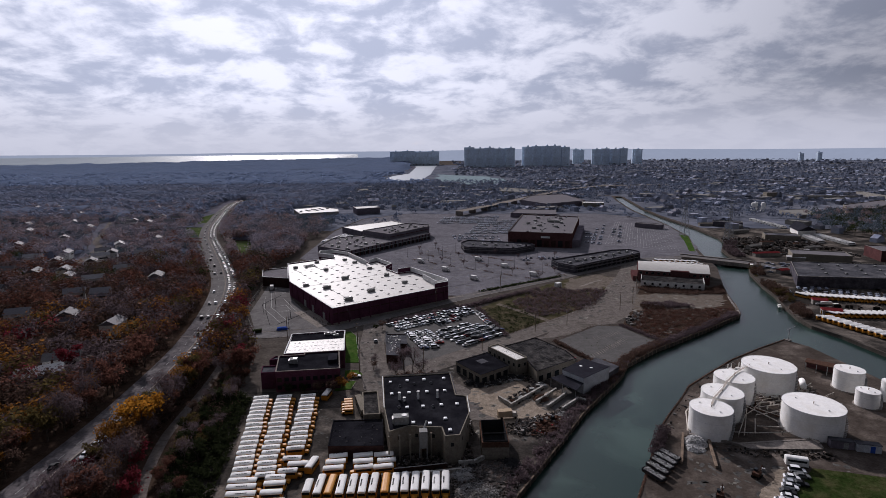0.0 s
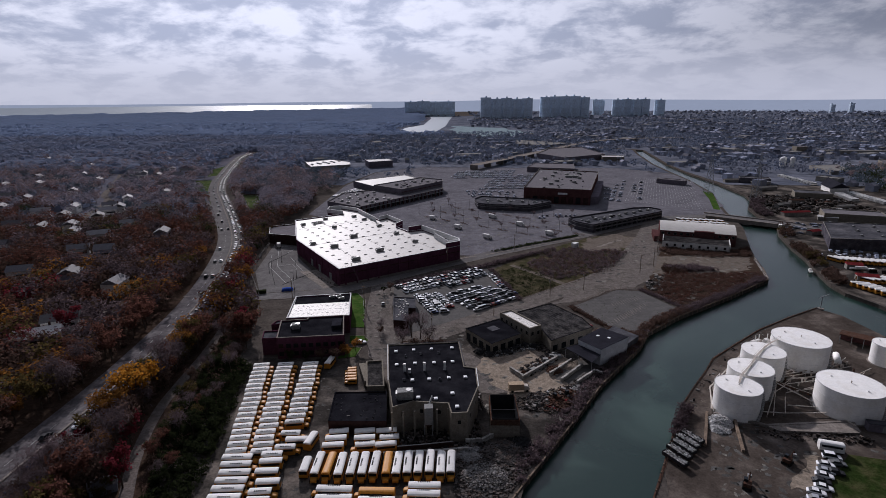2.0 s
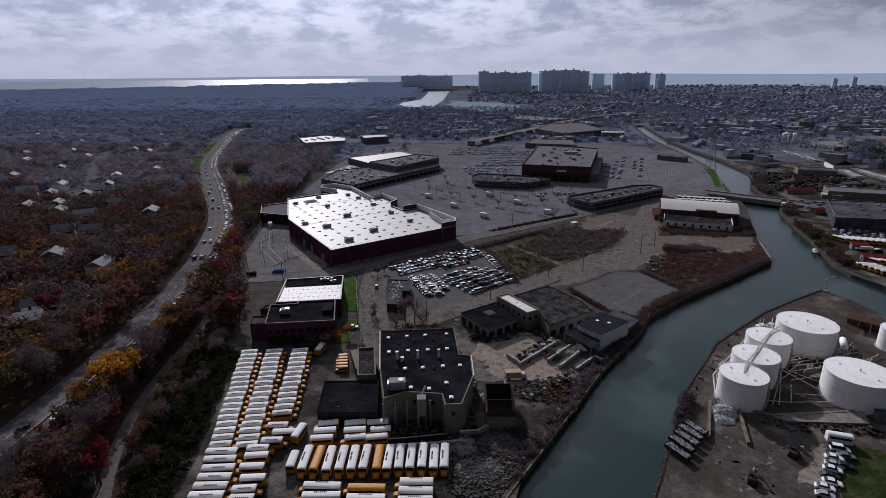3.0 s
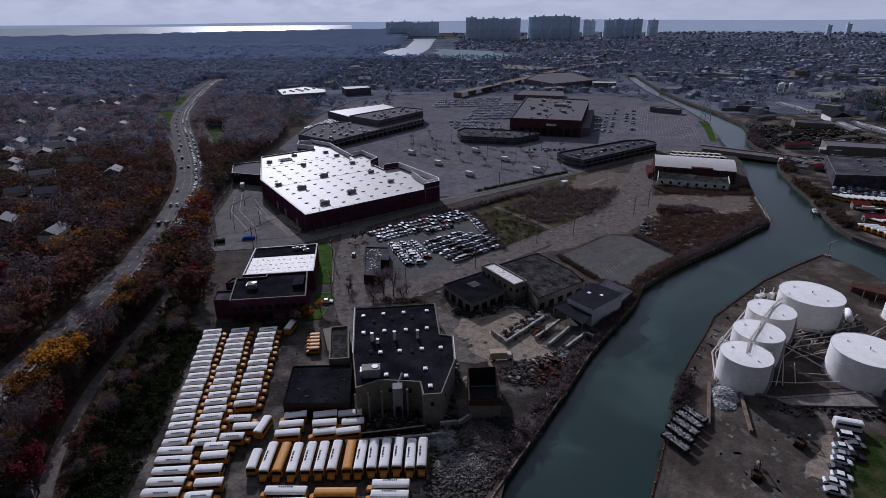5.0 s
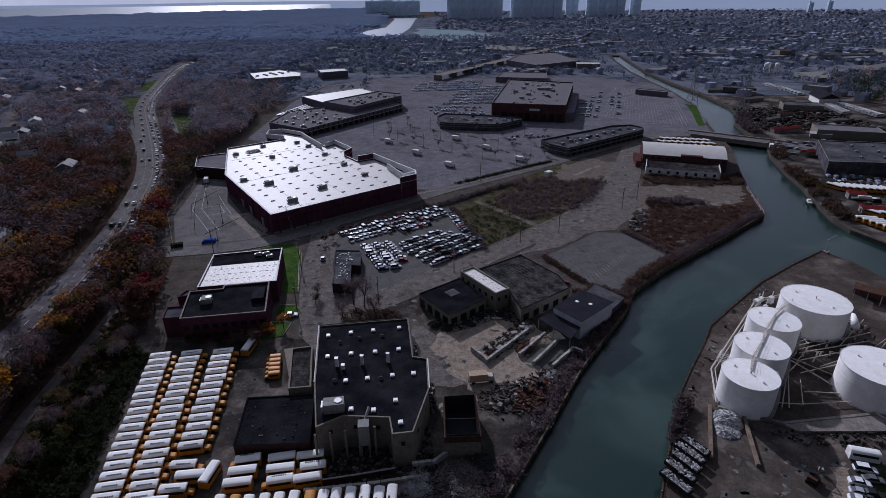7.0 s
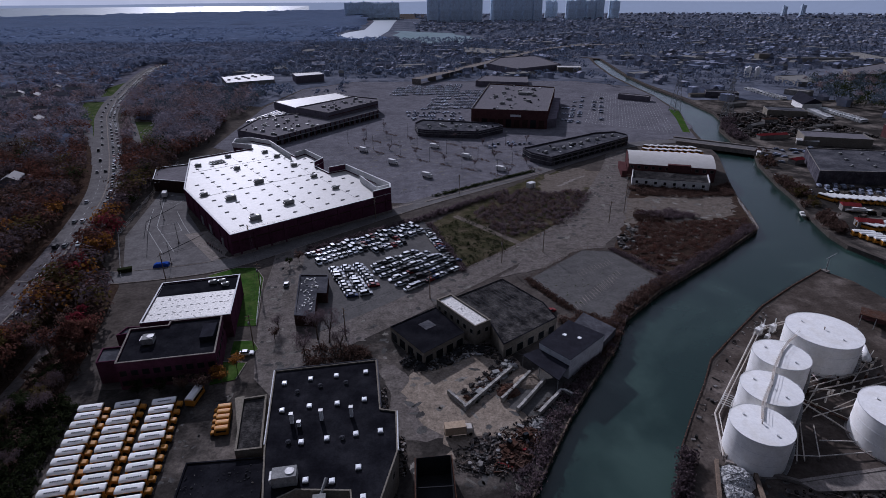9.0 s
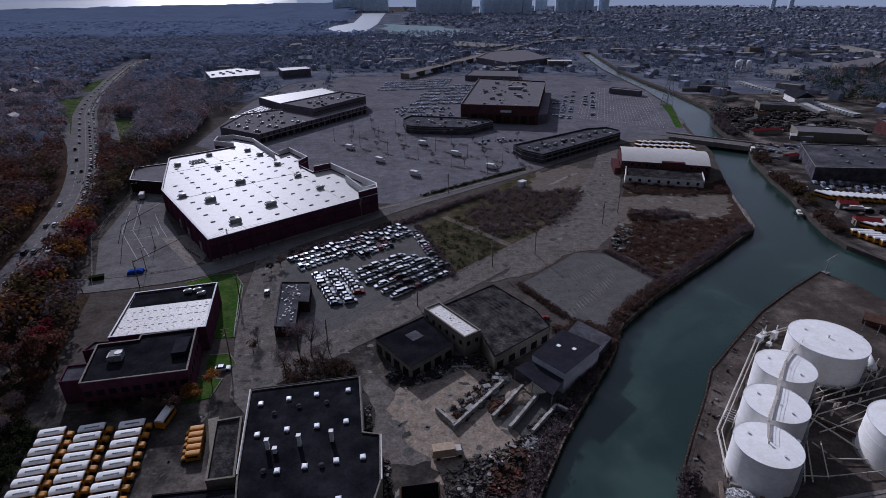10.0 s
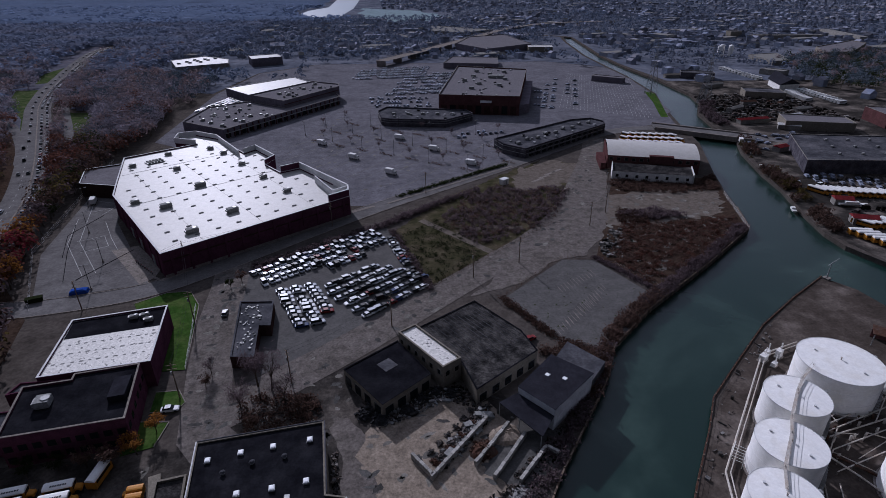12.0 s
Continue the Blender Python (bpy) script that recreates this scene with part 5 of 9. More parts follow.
for k in range(26):
    x, y = lerp((109, 166), (144, 180), k / 25)
    y += 3.0 * math.sin(2.3 * k)
    if all(math.hypot(x - a, y - b) > r + 0.8 for a, b, r, _ in TANKS):
        part("valve", Geo().box((x, y, 0), (0.4, 0.4, 1.5), 0, True).tube((x - 0.35, y, 1.5), (x + 0.35, y, 1.5), 0.1, n=5), M["pipe"] if k % 3 else M["rust"], pipes)
wallc = thing("containment_wall", "low concrete containment wall below the tanks", "wall")
for a, b in (((77.5, 147.5), (91, 140.5)), ((91, 140.5), (119, 143)), ((119, 143), (117, 137))):
    part("segment", Geo().tube((*a, 0.5), (*b, 0.5), 0.6, n=4), M["concrete"], wallc)
part("walk", Geo().prism([(91, 140), (119, 142.6), (117, 136.5), (93, 137.5)], 0, 0.8), M["concrete"], wallc)
for x, y, c in [(124.5, 139, "mall_wall"), (131.5, 136.5, "shed_wall")]:
    box = thing("site_container", "flat-roofed grey site container", "container", (x, y, 0), -14)
    part("body", Geo().box((0, 0, 0), (7, 2.6, 2.7), 0, True), M[c], box)
    part("roof", Geo().box((0, 0, 2.7), (7.2, 2.8, 0.12), 0, True), M["grey_roof"], box)
    part("door", Geo().box((1, -1.33, 0.1), (1.4, 0.06, 2.2), 0, True), M["blue"] if c == "shed_wall" else M["unit"], box)
rshed = thing("red_shed", "rust-red open shed among terminal machinery", "shed", (160.5, 200, 0), -42)
part("roof", Geo().box((0, 0, 4.2), (13, 6, 0.3)), M["rust"], rshed)
part("back_wall", Geo().box((0, 2.8, 0), (12.6, 0.2, 4.2), 0, True), M["mall_red"], rshed)
for k in range(4):
    part("post", Geo().box((-6 + 4 * k, -2.7, 0), (0.25, 0.25, 4.2), 0, True), M["steel"], rshed)

# far towers
rng = random.Random(3)
wins = {}
for a0, a1, y, n, h in [(-5.3, -0.2, 3400, 4, 88), (2.4, 7.6, 2950, 5, 104), (8.4, 13.2, 3000, 5, 108), (13.5, 14.6, 3500, 2, 88), (15.4, 18.8, 3150, 4, 90), (19.2, 20.1, 3300, 1, 86), (33.2, 33.5, 3500, 1, 52), (34.6, 34.9, 3500, 1, 56)]:
    for k in range(n):
        hh = h + rng.uniform(-5, 5)
        left, right = (y * math.tan(radians(a0 + (a1 - a0) * q / n)) for q in (k, k + 1))
        w, x = (right - left) * 1.01, (left + right) / 2
        tw = thing("apartment_tower", "tall far apartment tower in haze-paled grey", "apartment tower", (x, y + rng.uniform(-9, 9), 0), 0, "apartment towers on the horizon")
        g = Geo().box((0, 0, 0), (w, 18, hh), 0, True).box((-w * 0.2, -7, 0), (w * 0.3, 22, hh - 3), 0, True)
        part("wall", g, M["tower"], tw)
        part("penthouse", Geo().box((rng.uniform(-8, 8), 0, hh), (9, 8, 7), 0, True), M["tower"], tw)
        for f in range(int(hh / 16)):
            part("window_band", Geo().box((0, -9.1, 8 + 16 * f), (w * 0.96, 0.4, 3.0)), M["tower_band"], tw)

# ---- vehicles ----


def wheels(ob, xs, y, r, w):
    for x in xs:
        for s in (-1, 1):
            part("wheel", Geo().tube((x, s * (y - w), r), (x, s * y, r), r, n=10), M["rubber"], ob)


def school_bus(length, roof="bus_white", marked=True, snub=False, far=False):
    """A bus that heads along +x: rounded body, roof, hood, glass, wheels."""
    kind = "yellow school bus with a white roof" if roof == "bus_white" else "yellow school bus with a yellow roof"
    ob = thing("school_bus", kind + ", parked in a tight row", "bus", (0, 0, -50), 0, "buses parked in the yard")
    nose = 0.35 if snub else 1.5
    x0, x1 = -length / 2, length / 2 - nose
    side = [(-1.18, 0.45), (1.18, 0.45), (1.2, 1.2), (1.17, 2.45), (-1.17, 2.45), (-1.2, 1.2)]
    part("body", Geo().loft([[(x, y, z) for y, z in side] for x in (x0, x0 + 0.05, x1 - 0.05, x1)]), M["bus_yellow"], ob)
    arc = [(1.17, 2.45), (1.10, 2.72), (0.85, 2.93), (0.4, 3.03), (-0.4, 3.03), (-0.85, 2.93), (-1.10, 2.72), (-1.17, 2.45)]
    rings = []
    for x, k in ((x0, 0.86), (x0 + 0.25, 1.0), (x1 - 0.4, 1.0), (x1 + 0.02, 0.84)):
        rings.append([(x, y * (0.97 if k < 1 else 1), 2.45 + (z - 2.45) * k) for y, z in arc])
    part("roof", Geo().loft(rings), M[roof], ob, smooth=False)
    for s in (-1, 1):
        part("window_band", Geo().box(((x0 + x1) / 2, s * 1.19, 2.0), (x1 - x0 - 1.0, 0.04, 0.68)), M["glass"], ob)
    if not far:
        part("windscreen", Geo().box((x1 + 0.02, 0, 2.0), (0.06, 2.06, 0.85)), M["glass"], ob)
    if not snub:
        h = [[(x1, y, z) for y, z in ((-0.9, 0.5), (0.9, 0.5), (0.86, 1.35), (0.62, 1.55), (-0.62, 1.55), (-0.86, 1.35))],
             [(x1 + 1.2, y, z) for y, z in ((-0.84, 0.5), (0.84, 0.5), (0.78, 1.18), (0.52, 1.34), (-0.52, 1.34), (-0.78, 1.18))],
             [(x1 + 1.42, y, z) for y, z in ((-0.66, 0.55), (0.66, 0.55), (0.6, 0.95), (0.42, 1.06), (-0.42, 1.06), (-0.6, 0.95))]]
        part("hood", Geo().loft(h), M["bus_yellow"], ob)
    if not far:
        part("bumper", Geo().box((length / 2, 0, 0.55), (0.14, 2.3, 0.25)), M["mark"], ob)
    if marked:
        g = Geo()
        for i in range(7):
            g.box((-0.55 + (i - 3) * 0.48, -0.5, 3.012), (0.34, 0.42, 0.05))
        tagged(part("roof_mark", g, M["mark"], ob, "dark bars of roof lettering"), kind="stuff")
    if far:
        for x in (x0 + length * 0.24, length / 2 - 1.0):
            part("axle", Geo().tube((x, -1.15, 0.48), (x, 1.15, 0.48), 0.48, n=8), M["rubber"], ob)
    else:
        wheels(ob, (x0 + length * 0.24, length / 2 - 1.0), 1.15, 0.48, 0.28)
    return ob


far_white = school_bus(10.4, "bus_white", False, False, True)
for o in far_white.children:
    if o.name.startswith(("body", "hood")):
        o.data.materials[0] = M["white_paint"]
tagged(far_white, "white coach parked in a far yard row", "bus", "coaches in the far yard")
white_van = school_bus(6.6, "bus_white", False, True)
for o in white_van.children:
    if o.name.startswith("body"):
        o.data.materials[0] = M["white_paint"]
tagged(white_van, "long white passenger van on a dusty strip", "van")
BUS = {"short": school_bus(7.3), "long": school_bus(10.8), "mid": school_bus(9.9), "gold": school_bus(10.8, "bus_yellow", False), "van": school_bus(6.6, "bus_white", False, True), "gold_van": school_bus(5.6, "bus_yellow", False), "far": school_bus(10.4, "bus_white", False, False, True), "far_short": school_bus(7.4, "bus_white", False, False, True)}


def put(proto, x, y, rz, z=0.0):
    return copy_thing(proto, pose(x, y, z, 0, 0, rz))


rng = random.Random(11)
YARD = 0.03
for (a, b), n in ((((-83.7, 175.4), (-73.0, 122.9)), 18), (((-74.9, 176.1), (-65.7, 122.8)), 18), (((-65.1, 176.6), (-60.1, 137.7)), 13)):
    for i in range(n):
        x, y = lerp(a, b, i / (n - 1))
        put(BUS["short"], x + 3.6 + rng.uniform(-0.25, 0.25), y + 0.4, 8 + rng.uniform(-1.2, 1.2), YARD)
for x, y, kind in [(-59.5, 132, "short"), (-57.5, 128.9, "van"), (-59.1, 125.1, "short"), (-61.9, 121.8, "short"), (-61.8, 118.7, "van"), (-61.5, 114.4, "van"), (-59.8, 110.2, "van"), (-60, 106.4, "short"), (-59.5, 103.2, "short")]:
    put(BUS[kind], x + 3.4, y, 4 + rng.uniform(-2, 2), YARD)
for x, y in [(-72.8, 120.3), (-72, 117.2), (-71, 113.8), (-70.6, 110.5), (-70.3, 107.3), (-70, 104.1), (-69.7, 100.9)]:
    put(BUS["mid"], x + 4.9, y, 3 + rng.uniform(-1, 1), YARD)
for i, x in enumerate((-48.4, -45.1, -41.9, -38.7, -35.4, -32.3, -29.2, -25.7, -22.9, -20.0, -17.0, -13.9, -10.8, -8.0)):
    kind = "van" if i == 0 else "gold" if i in (2, 7) else "long"
    put(BUS[kind], x, (122.2 if kind != "van" else 120.5) - (3.3 if kind == "van" else 5.4) + i * 0.12 + rng.uniform(-0.3, 0.3), -90 + rng.uniform(-1.5, 1.5), YARD)
for x, y, kind in [(-39, 107.6, "long"), (-27.8, 107.0, "gold"), (-15.6, 109.3, "mid"), (-15.6, 106.2, "mid"), (-27.5, 103.6, "long"), (-15.5, 103, "mid"), (-38.5, 104.2, "long")]:
    put(BUS[kind], x, y, 180 + rng.uniform(-1.5, 1.5), YARD)
for i, x in enumerate((-43.2, -35.0, -28.2)):
    for j, y in enumerate((133.0, 129.6, 126.2)):
        put(BUS["van" if (i + j) % 3 else "short"], x + rng.uniform(-0.5, 0.5) + 0.4 * j, y + 0.3 * i, 188 + rng.uniform(-2, 2), YARD)
put(BUS["van"], -50.0, 129.5, 80, YARD)
for i in range(5):
    put(BUS["gold_van"], -46.6 + 0.4 * i, 174.5 - 2.1 * i, 186, YARD).scale = (0.8, 0.78, 0.72)


def box_truck(cab, box, length, h, label):
    ob = thing("box_truck", label, "truck", (0, 0, -50))
    part("chassis", Geo().box((0, 0, 0.7), (length, 1.0, 0.3)), M["mark"], ob)
    part("box", Geo().box((-1.0, 0, 0.9), (length - 2.2, 2.4, h - 0.9), 0, True), M[box], ob)
    part("cab", Geo().loft([[(length / 2 - 2.0, y, z) for y, z in ((-1, 0.6), (1, 0.6), (0.95, 2.4), (-0.95, 2.4))], [(length / 2 - 0.5, y, z) for y, z in ((-1, 0.6), (1, 0.6), (0.95, 2.2), (-0.95, 2.2))], [(length / 2, y, z) for y, z in ((-0.95, 0.6), (0.95, 0.6), (0.9, 1.4), (-0.9, 1.4))]]), M[cab], ob)
    part("windscreen", Geo().box((length / 2 - 0.24, 0, 1.85), (0.06, 1.6, 0.6)), M["glass"], ob)
    wheels(ob, (-length / 2 + 1.4, length / 2 - 0.9), 1.1, 0.45, 0.3)
    return ob


white_truck = box_truck("white_paint", "bus_white", 7.5, 3.3, "white box truck standing in a lot")
tan_truck = box_truck("pipe", "tan_paint", 7.5, 3.2, "dusty tan box truck in the yard")
put(tan_truck, 15.6, 161.6, 5, 0.06)
put(BUS["van"], -55.6, 180.0, 82, YARD)
for x, y, rz in [(-26.5, 447.7, -40), (-4.8, 413, -40), (16.8, 381, -40), (25.4, 454, -35), (46, 423.5, -35), (64.7, 391, -35), (-138, 373, 105), (-133, 371, 105)]:
    put(white_truck, x, y, rz, 0.07)
trailer = thing("bus_shell", "long pale flat trailer beside the annex", "trailer", (-40.3, 170, 0.03), 108)
part("bed", Geo().box((0, 0, 0.7), (14, 2.5, 2.2), 0, True), M["tan_wall"], trailer)
wheels(trailer, (-4.5, -3.3, 4), 1.2, 0.45, 0.3)


def car(colour, van=False):
    ob = thing("car", f"{colour} {'van' if van else 'car'} among others in rows", "car", (0, 0, -50))
    L, W, H = (4.9, 1.9, 1.85) if van else (4.5, 1.8, 1.45)
    low = [[(x, y, z) for y, z in ((-W / 2 * k, 0.3), (W / 2 * k, 0.3), (W / 2 * k, t * 0.85), (W / 2 * k * 0.94, t), (-W / 2 * k * 0.94, t), (-W / 2 * k, t * 0.85))]
           for x, k, t in ((-L / 2, 0.88, 0.75), (-L / 2 + 0.25, 1, 0.9), (-L * 0.15, 1, 0.95), (L * 0.18, 1, 0.92), (L / 2 - 0.35, 0.98, 0.78), (L / 2, 0.84, 0.6))]
    xs = (-L / 2 + 0.15, -L / 2 + 0.45, L * 0.08, L * 0.27) if van else (-L * 0.40, -L * 0.24, L * 0.06, L * 0.22)
    cab = [[(x, y, z) for y, z in ((-W * 0.46, 0.88), (W * 0.46, 0.88), (W * k, t), (-W * k, t))] for x, k, t in ((xs[0], 0.44, 0.92), (xs[1], 0.38, H - 0.04), (xs[2], 0.38, H - 0.04), (xs[3], 0.44, 0.92))]
    part("glasshouse", Geo().loft(cab), M["glass"], ob)
    part("body", Geo().loft(low).box(((xs[1] + xs[2]) / 2, 0, H - 0.02), (xs[2] - xs[1] + 0.12, W * 0.78, 0.06)), M["car " + colour], ob)
    for x in (-L * 0.3, L * 0.3):
        part("axle", Geo().tube((x, -W / 2 - 0.01, 0.32), (x, W / 2 + 0.01, 0.32), 0.32, n=8), M["rubber"], ob)
    return ob


CARS = {}
for c in CAR_COLOURS:
    CARS[c] = car(c)
CARS["white van"] = car("white", True)
CARS["silver van"] = car("silver", True)
CARS["black van"] = car("black", True)
MIX = ["white"] * 5 + ["silver"] * 6 + ["grey"] * 3 + ["black"] * 4 + ["dark blue"] + ["dark red"] + ["white van"] * 2 + ["silver van"] * 2 + ["black van"]

# Mostly dark paints, picked to stand for cars seen against the light.
QUEUE = ["black"] * 6 + ["grey"] * 5 + ["dark blue"] * 2 + ["silver"] * 2 + ["white"] + ["dark red"] + ["black van"] * 3


def park(x, y, rz, z=0.08, group="", label=""):
    pick = rng.choice(QUEUE if "parkway" in group else MIX)
    c = put(CARS[pick], x, y, rz, z)
    tagged(c, label or f"{pick if 'van' in pick else pick + ' car'} packed into the crowded car lot", "car", group)
    return c


def rows(origin, heading, cols, pitch, depth, count, turn, fill=1.0, keep=None, z=0.08, group="cars packed in the lot"):
    """Rows of parked cars from a corner: along the heading, and sideways row by row."""
    co, si = math.cos(radians(heading)), math.sin(radians(heading))
    for r in range(count):
        for i in range(cols):
            u, v = i * pitch + 0.3 * (r % 2), -r * depth
            x, y = origin[0] + u * co - v * si, origin[1] + u * si + v * co
            if rng.random() < fill and (keep is None or inside((x, y), keep)):
                park(x + rng.uniform(-0.2, 0.2), y + rng.uniform(-0.2, 0.2), turn + rng.uniform(-4, 4) + (180 if rng.random() < 0.4 else 0), z, group)


BLOCK1 = [(-42.5, 260), (-41.5, 275), (7, 309), (13, 305), (16, 294), (-8, 274.5), (-27, 267), (-34, 258)]
rows((-39.2, 271.8), 35, 23, 2.45, 4.9, 6, 121, 0.96, BLOCK1)
BLOCK2 = [(-12.5, 256), (-6, 265), (6, 272), (15, 268), (24.5, 262), (25, 251), (2, 233.5), (-5, 240)]
rows((-11.5, 257.5), 38, 16, 2.5, 4.9, 8, 28, 0.93, BLOCK2)
for r in range(3):
    for i in range(10 - 2 * (r == 2)):
        x, y = -26.5 + 4.9 * r + 1.05 * i, 257.5 + 1.2 * r - 2.55 * i
        if rng.random() < 0.92:
            park(x + rng.uniform(-0.3, 0.3), y, 12 + rng.uniform(-6, 6), 0.08, "cars packed in the lot")
rows((13.5, 295), -76, 14, 2.6, 5, 1, 20, 0.9, None)
park(-43.3, 245, 95, 0.12, label="small white van driving on the yard drive")
tagged(put(CARS["dark red"], 53.3, 218.1, 30, 0.08), "red car parked behind the repair hall", "car")
park(-47, 200.4, 5, 0.06, label="white car parked beside the lawn island")

put(white_van, 103.0, 128.6, -18, 0.06)
for x, y, rz, k in [(101.0, 125.2, -18, "white van"), (100.6, 122.2, -16, "grey"), (97.0, 121.6, -20, "white"), (95.2, 118.9, -24, "silver"), (93.6, 117.0, -25, "white"), (91.4, 114.6, -22, "black"), (90.4, 112.2, -27, "white"), (87.4, 110.4, -24, "white"), (85.8, 107.8, -20, "silver"), (97.6, 118.4, -20, "black")]:
    put(CARS[k], x, y, rz, 0.09)

# traffic: a queue on one side of the median, free flow on the other
step, queue = 6.4, along(PARKWAY, 6.4)
for i, (x, y, a) in enumerate(queue):
    if not 100 < y < 470:
        continue
    co, si = math.cos(radians(a)), math.sin(radians(a))
    for lane, odds in ((-2.9, 0.78), (-6.6, 0.8)):
        if rng.random() < (odds if y > 215 else 0.35):
            s = lane + rng.uniform(-0.3, 0.3)
            park(x - si * s + rng.uniform(-0.9, 0.9) * co, y + co * s, a + 180, 0.16, "cars queueing on the parkway", "car waiting in the parkway queue")
    if i % 5 == 0:
        for lane in (2.7, 6.6):
            if rng.random() < 0.45:
                s = lane + rng.uniform(-0.3, 0.3)
                park(x - si * s + rng.uniform(-6, 6) * co, y + co * s, a, 0.16, "cars moving along the parkway", "car moving along the open parkway lanes")

# more distant parked cars, too many and too small to count


def car_heap(name, spots, label, paint="car_far"):
    """Small far cars: body and glasshouse joined."""
    g = Geo()
    for x, y, rz in spots:
        if inside((x, y), shrink(RIVER, -2)):
            continue
        g.box((x, y, 0.35), (4.4, 1.8, 0.6), rz, True)
        co, si = math.cos(radians(rz)), math.sin(radians(rz))
        g.box((x - 0.2 * co, y - 0.2 * si, 0.95), (2.3, 1.55, 0.5), rz, True)
    return solo(name, g, M[paint], label, "cars", "stuff")


# Queue paint is darkened to imitate backlit cars.
M["car_queue"] = mat("backlit_queue_paint", (0.05, 0.05, 0.055), rough=0.35, size=5, fine=1, vary=0.1, island=0.95, spec=0.08)
M["car_far"] = mat("far_car_paint", (0.15, 0.165, 0.21), rough=0.3, size=5, fine=1, vary=0.1, island=0.95, spec=0.2)
spots = []
for i, (x, y, a) in enumerate(queue):
    if 470 <= y < 1300:
        co, si = math.cos(radians(a)), math.sin(radians(a))
        for lane in (-2.9, -6.6):
            if rng.random() < 0.75:
                spots.append((x - si * lane, y + co * lane, a))
        if i % 4 == 0:
            spots.append((x - si * 4, y + co * 4, a))
car_heap("queueing_cars", spots, "far queue of cars on the parkway", "car_queue")
spots = []
for r in range(13):
    for i in range(28):
        if rng.random() < 0.72:
            k = r * 9.0 if r % 2 else r * 9.0 + 3.6
            spots.append((28 + i * 2.7 + k * 0.25 - 8, 606 + k * 1.05 + i * 0.15, 92 + rng.uniform(-3, 3)))
car_heap("parked_cars", [s for s in spots if s[0] < 100 - max(0, 640 - s[1]) * 0.2 and not inside(s[:2], shrink([(61, 528), (123, 510), (164, 645), (98.6, 678)], -3))], "dense rows of far parked cars by the mall")
spots = [(-138 + 7 * r + i * 0.9, 560 + 2.9 * i + 6 * r, 10) for r in range(5) for i in range(28) if rng.random() < 0.7]
car_heap("parked_cars", [s for s in spots if not inside(s[:2], [(-132, 630), (-98, 585), (-48, 650), (-72, 688)]) and not inside(s[:2], [(-132, 502), (-94, 466), (-15, 575), (-20, 612), (-48, 632), (-98, 572), (-127, 550)])], "rows of parked cars behind the mall wing")
spots = [(66 + 4 * i, 452 + 7 * r + 1.2 * i, 70) for r in range(2) for i in range(9) if rng.random() < 0.6] + [(146 + 2.8 * i + 8 * r, 545 + 5 * r + 24 * r - i * 0.8, 80) for r in range(3) for i in range(4) if rng.random() < 0.8]
car_heap("parked_cars", spots, "scattered parked cars beside the shop rows")
spots = []
for r in range(9):
    for i in range(30):
        x, y = -14 + i * 2.7 + r * 1.6, 700 + (r // 2) * 17.5 + (r % 2) * 5.6 + i * 0.2
        if rng.random() < 0.74 and x < 96:
            spots.append((x, y, 92 + rng.uniform(-3, 3)))
for r in range(6):
    for i in range(22):
        x, y = -2 + i * 2.7 + r * 2.0, 562 + (r // 2) * 16 + (r % 2) * 5.6 - i * 0.6
        if rng.random() < 0.5 and x < 58:
            spots.append((x, y, 80 + rng.uniform(-3, 3)))
for r in range(4):
    for i in range(26):
        x, y = 150 + i * 1.9 + r * 6.5 + (r // 2) * 6, 535 + i * 5.6 - r * 3
        if rng.random() < 0.35:
            spots.append((x, y, -8 + rng.uniform(-3, 3)))
car_heap("parked_cars", spots, "rows of far parked cars round the mall hall")
spots = [(244 + 3.4 * i, 352 - 2.2 * i - 7 * r, 70) for r in range(3) for i in range(18) if rng.random() < 0.75]
spots += [(240 + rng.uniform(-12, 60), 392 + rng.uniform(0, 45), rng.uniform(0, 180)) for _ in range(50)]
car_heap("parked_cars", [s for s in spots if not inside(s[:2], shrink([(274, 402), (345, 384), (305, 340), (246, 350)], -2)) and not inside(s[:2], [(296, 438), (342, 421), (354, 447), (308, 466)])], "jumble of cars in yards across the river")

# buses across the river
for i in range(18):
    put(BUS["far"], 232 + i * 3.0, 321.5 - i * 1.05, -70 + rng.uniform(-2, 2), 0.05)
for i in range(12):
    put(BUS["far"], 222 + i * 3.1, 281 - i * 0.35, -62 + rng.uniform(-2, 2), 0.05)
for i in range(13):
    put(BUS["far"], 213.5 + i * 1.05, 273 - i * 2.95, -14 + rng.uniform(-2, 2), 0.05)
for i in range(26):
    x, y = 171 + (i % 9) * 4.2 + (i // 9) * 5.0, 420 - (i % 9) * 1.2 + (i // 9) * 9.0
    if inside((x, y), [(165, 418), (200, 404), (224, 436), (208, 448), (186, 446)]):
        put(BUS["far_short"], x, y, -60, 0.08)
for (x0, y0), (x1, y1), n in (((415, 704), (412, 633), 12), ((396, 565), (386, 527), 9), ((411, 569), (406, 512), 13)):
    for i in range(n):
        x, y = lerp((x0, y0), (x1, y1), i / (n - 1))
        put(far_white, x, y, 15, 0.05)
tagged(put(white_truck, -131.5, 357, 105, 0.08), "white box truck backed up to the loading dock")
tagged(put(white_truck, 249, 413, 60, 0.05), "white box truck on the bank across the river")
tagged(put(CARS["dark red"], 250, 402, 40, 0.05), "dark red car on the bank across the river", "car")
put(CARS["white van"], 241, 331, 20, 0.05)
put(CARS["silver"], 232, 336, 70, 0.05)
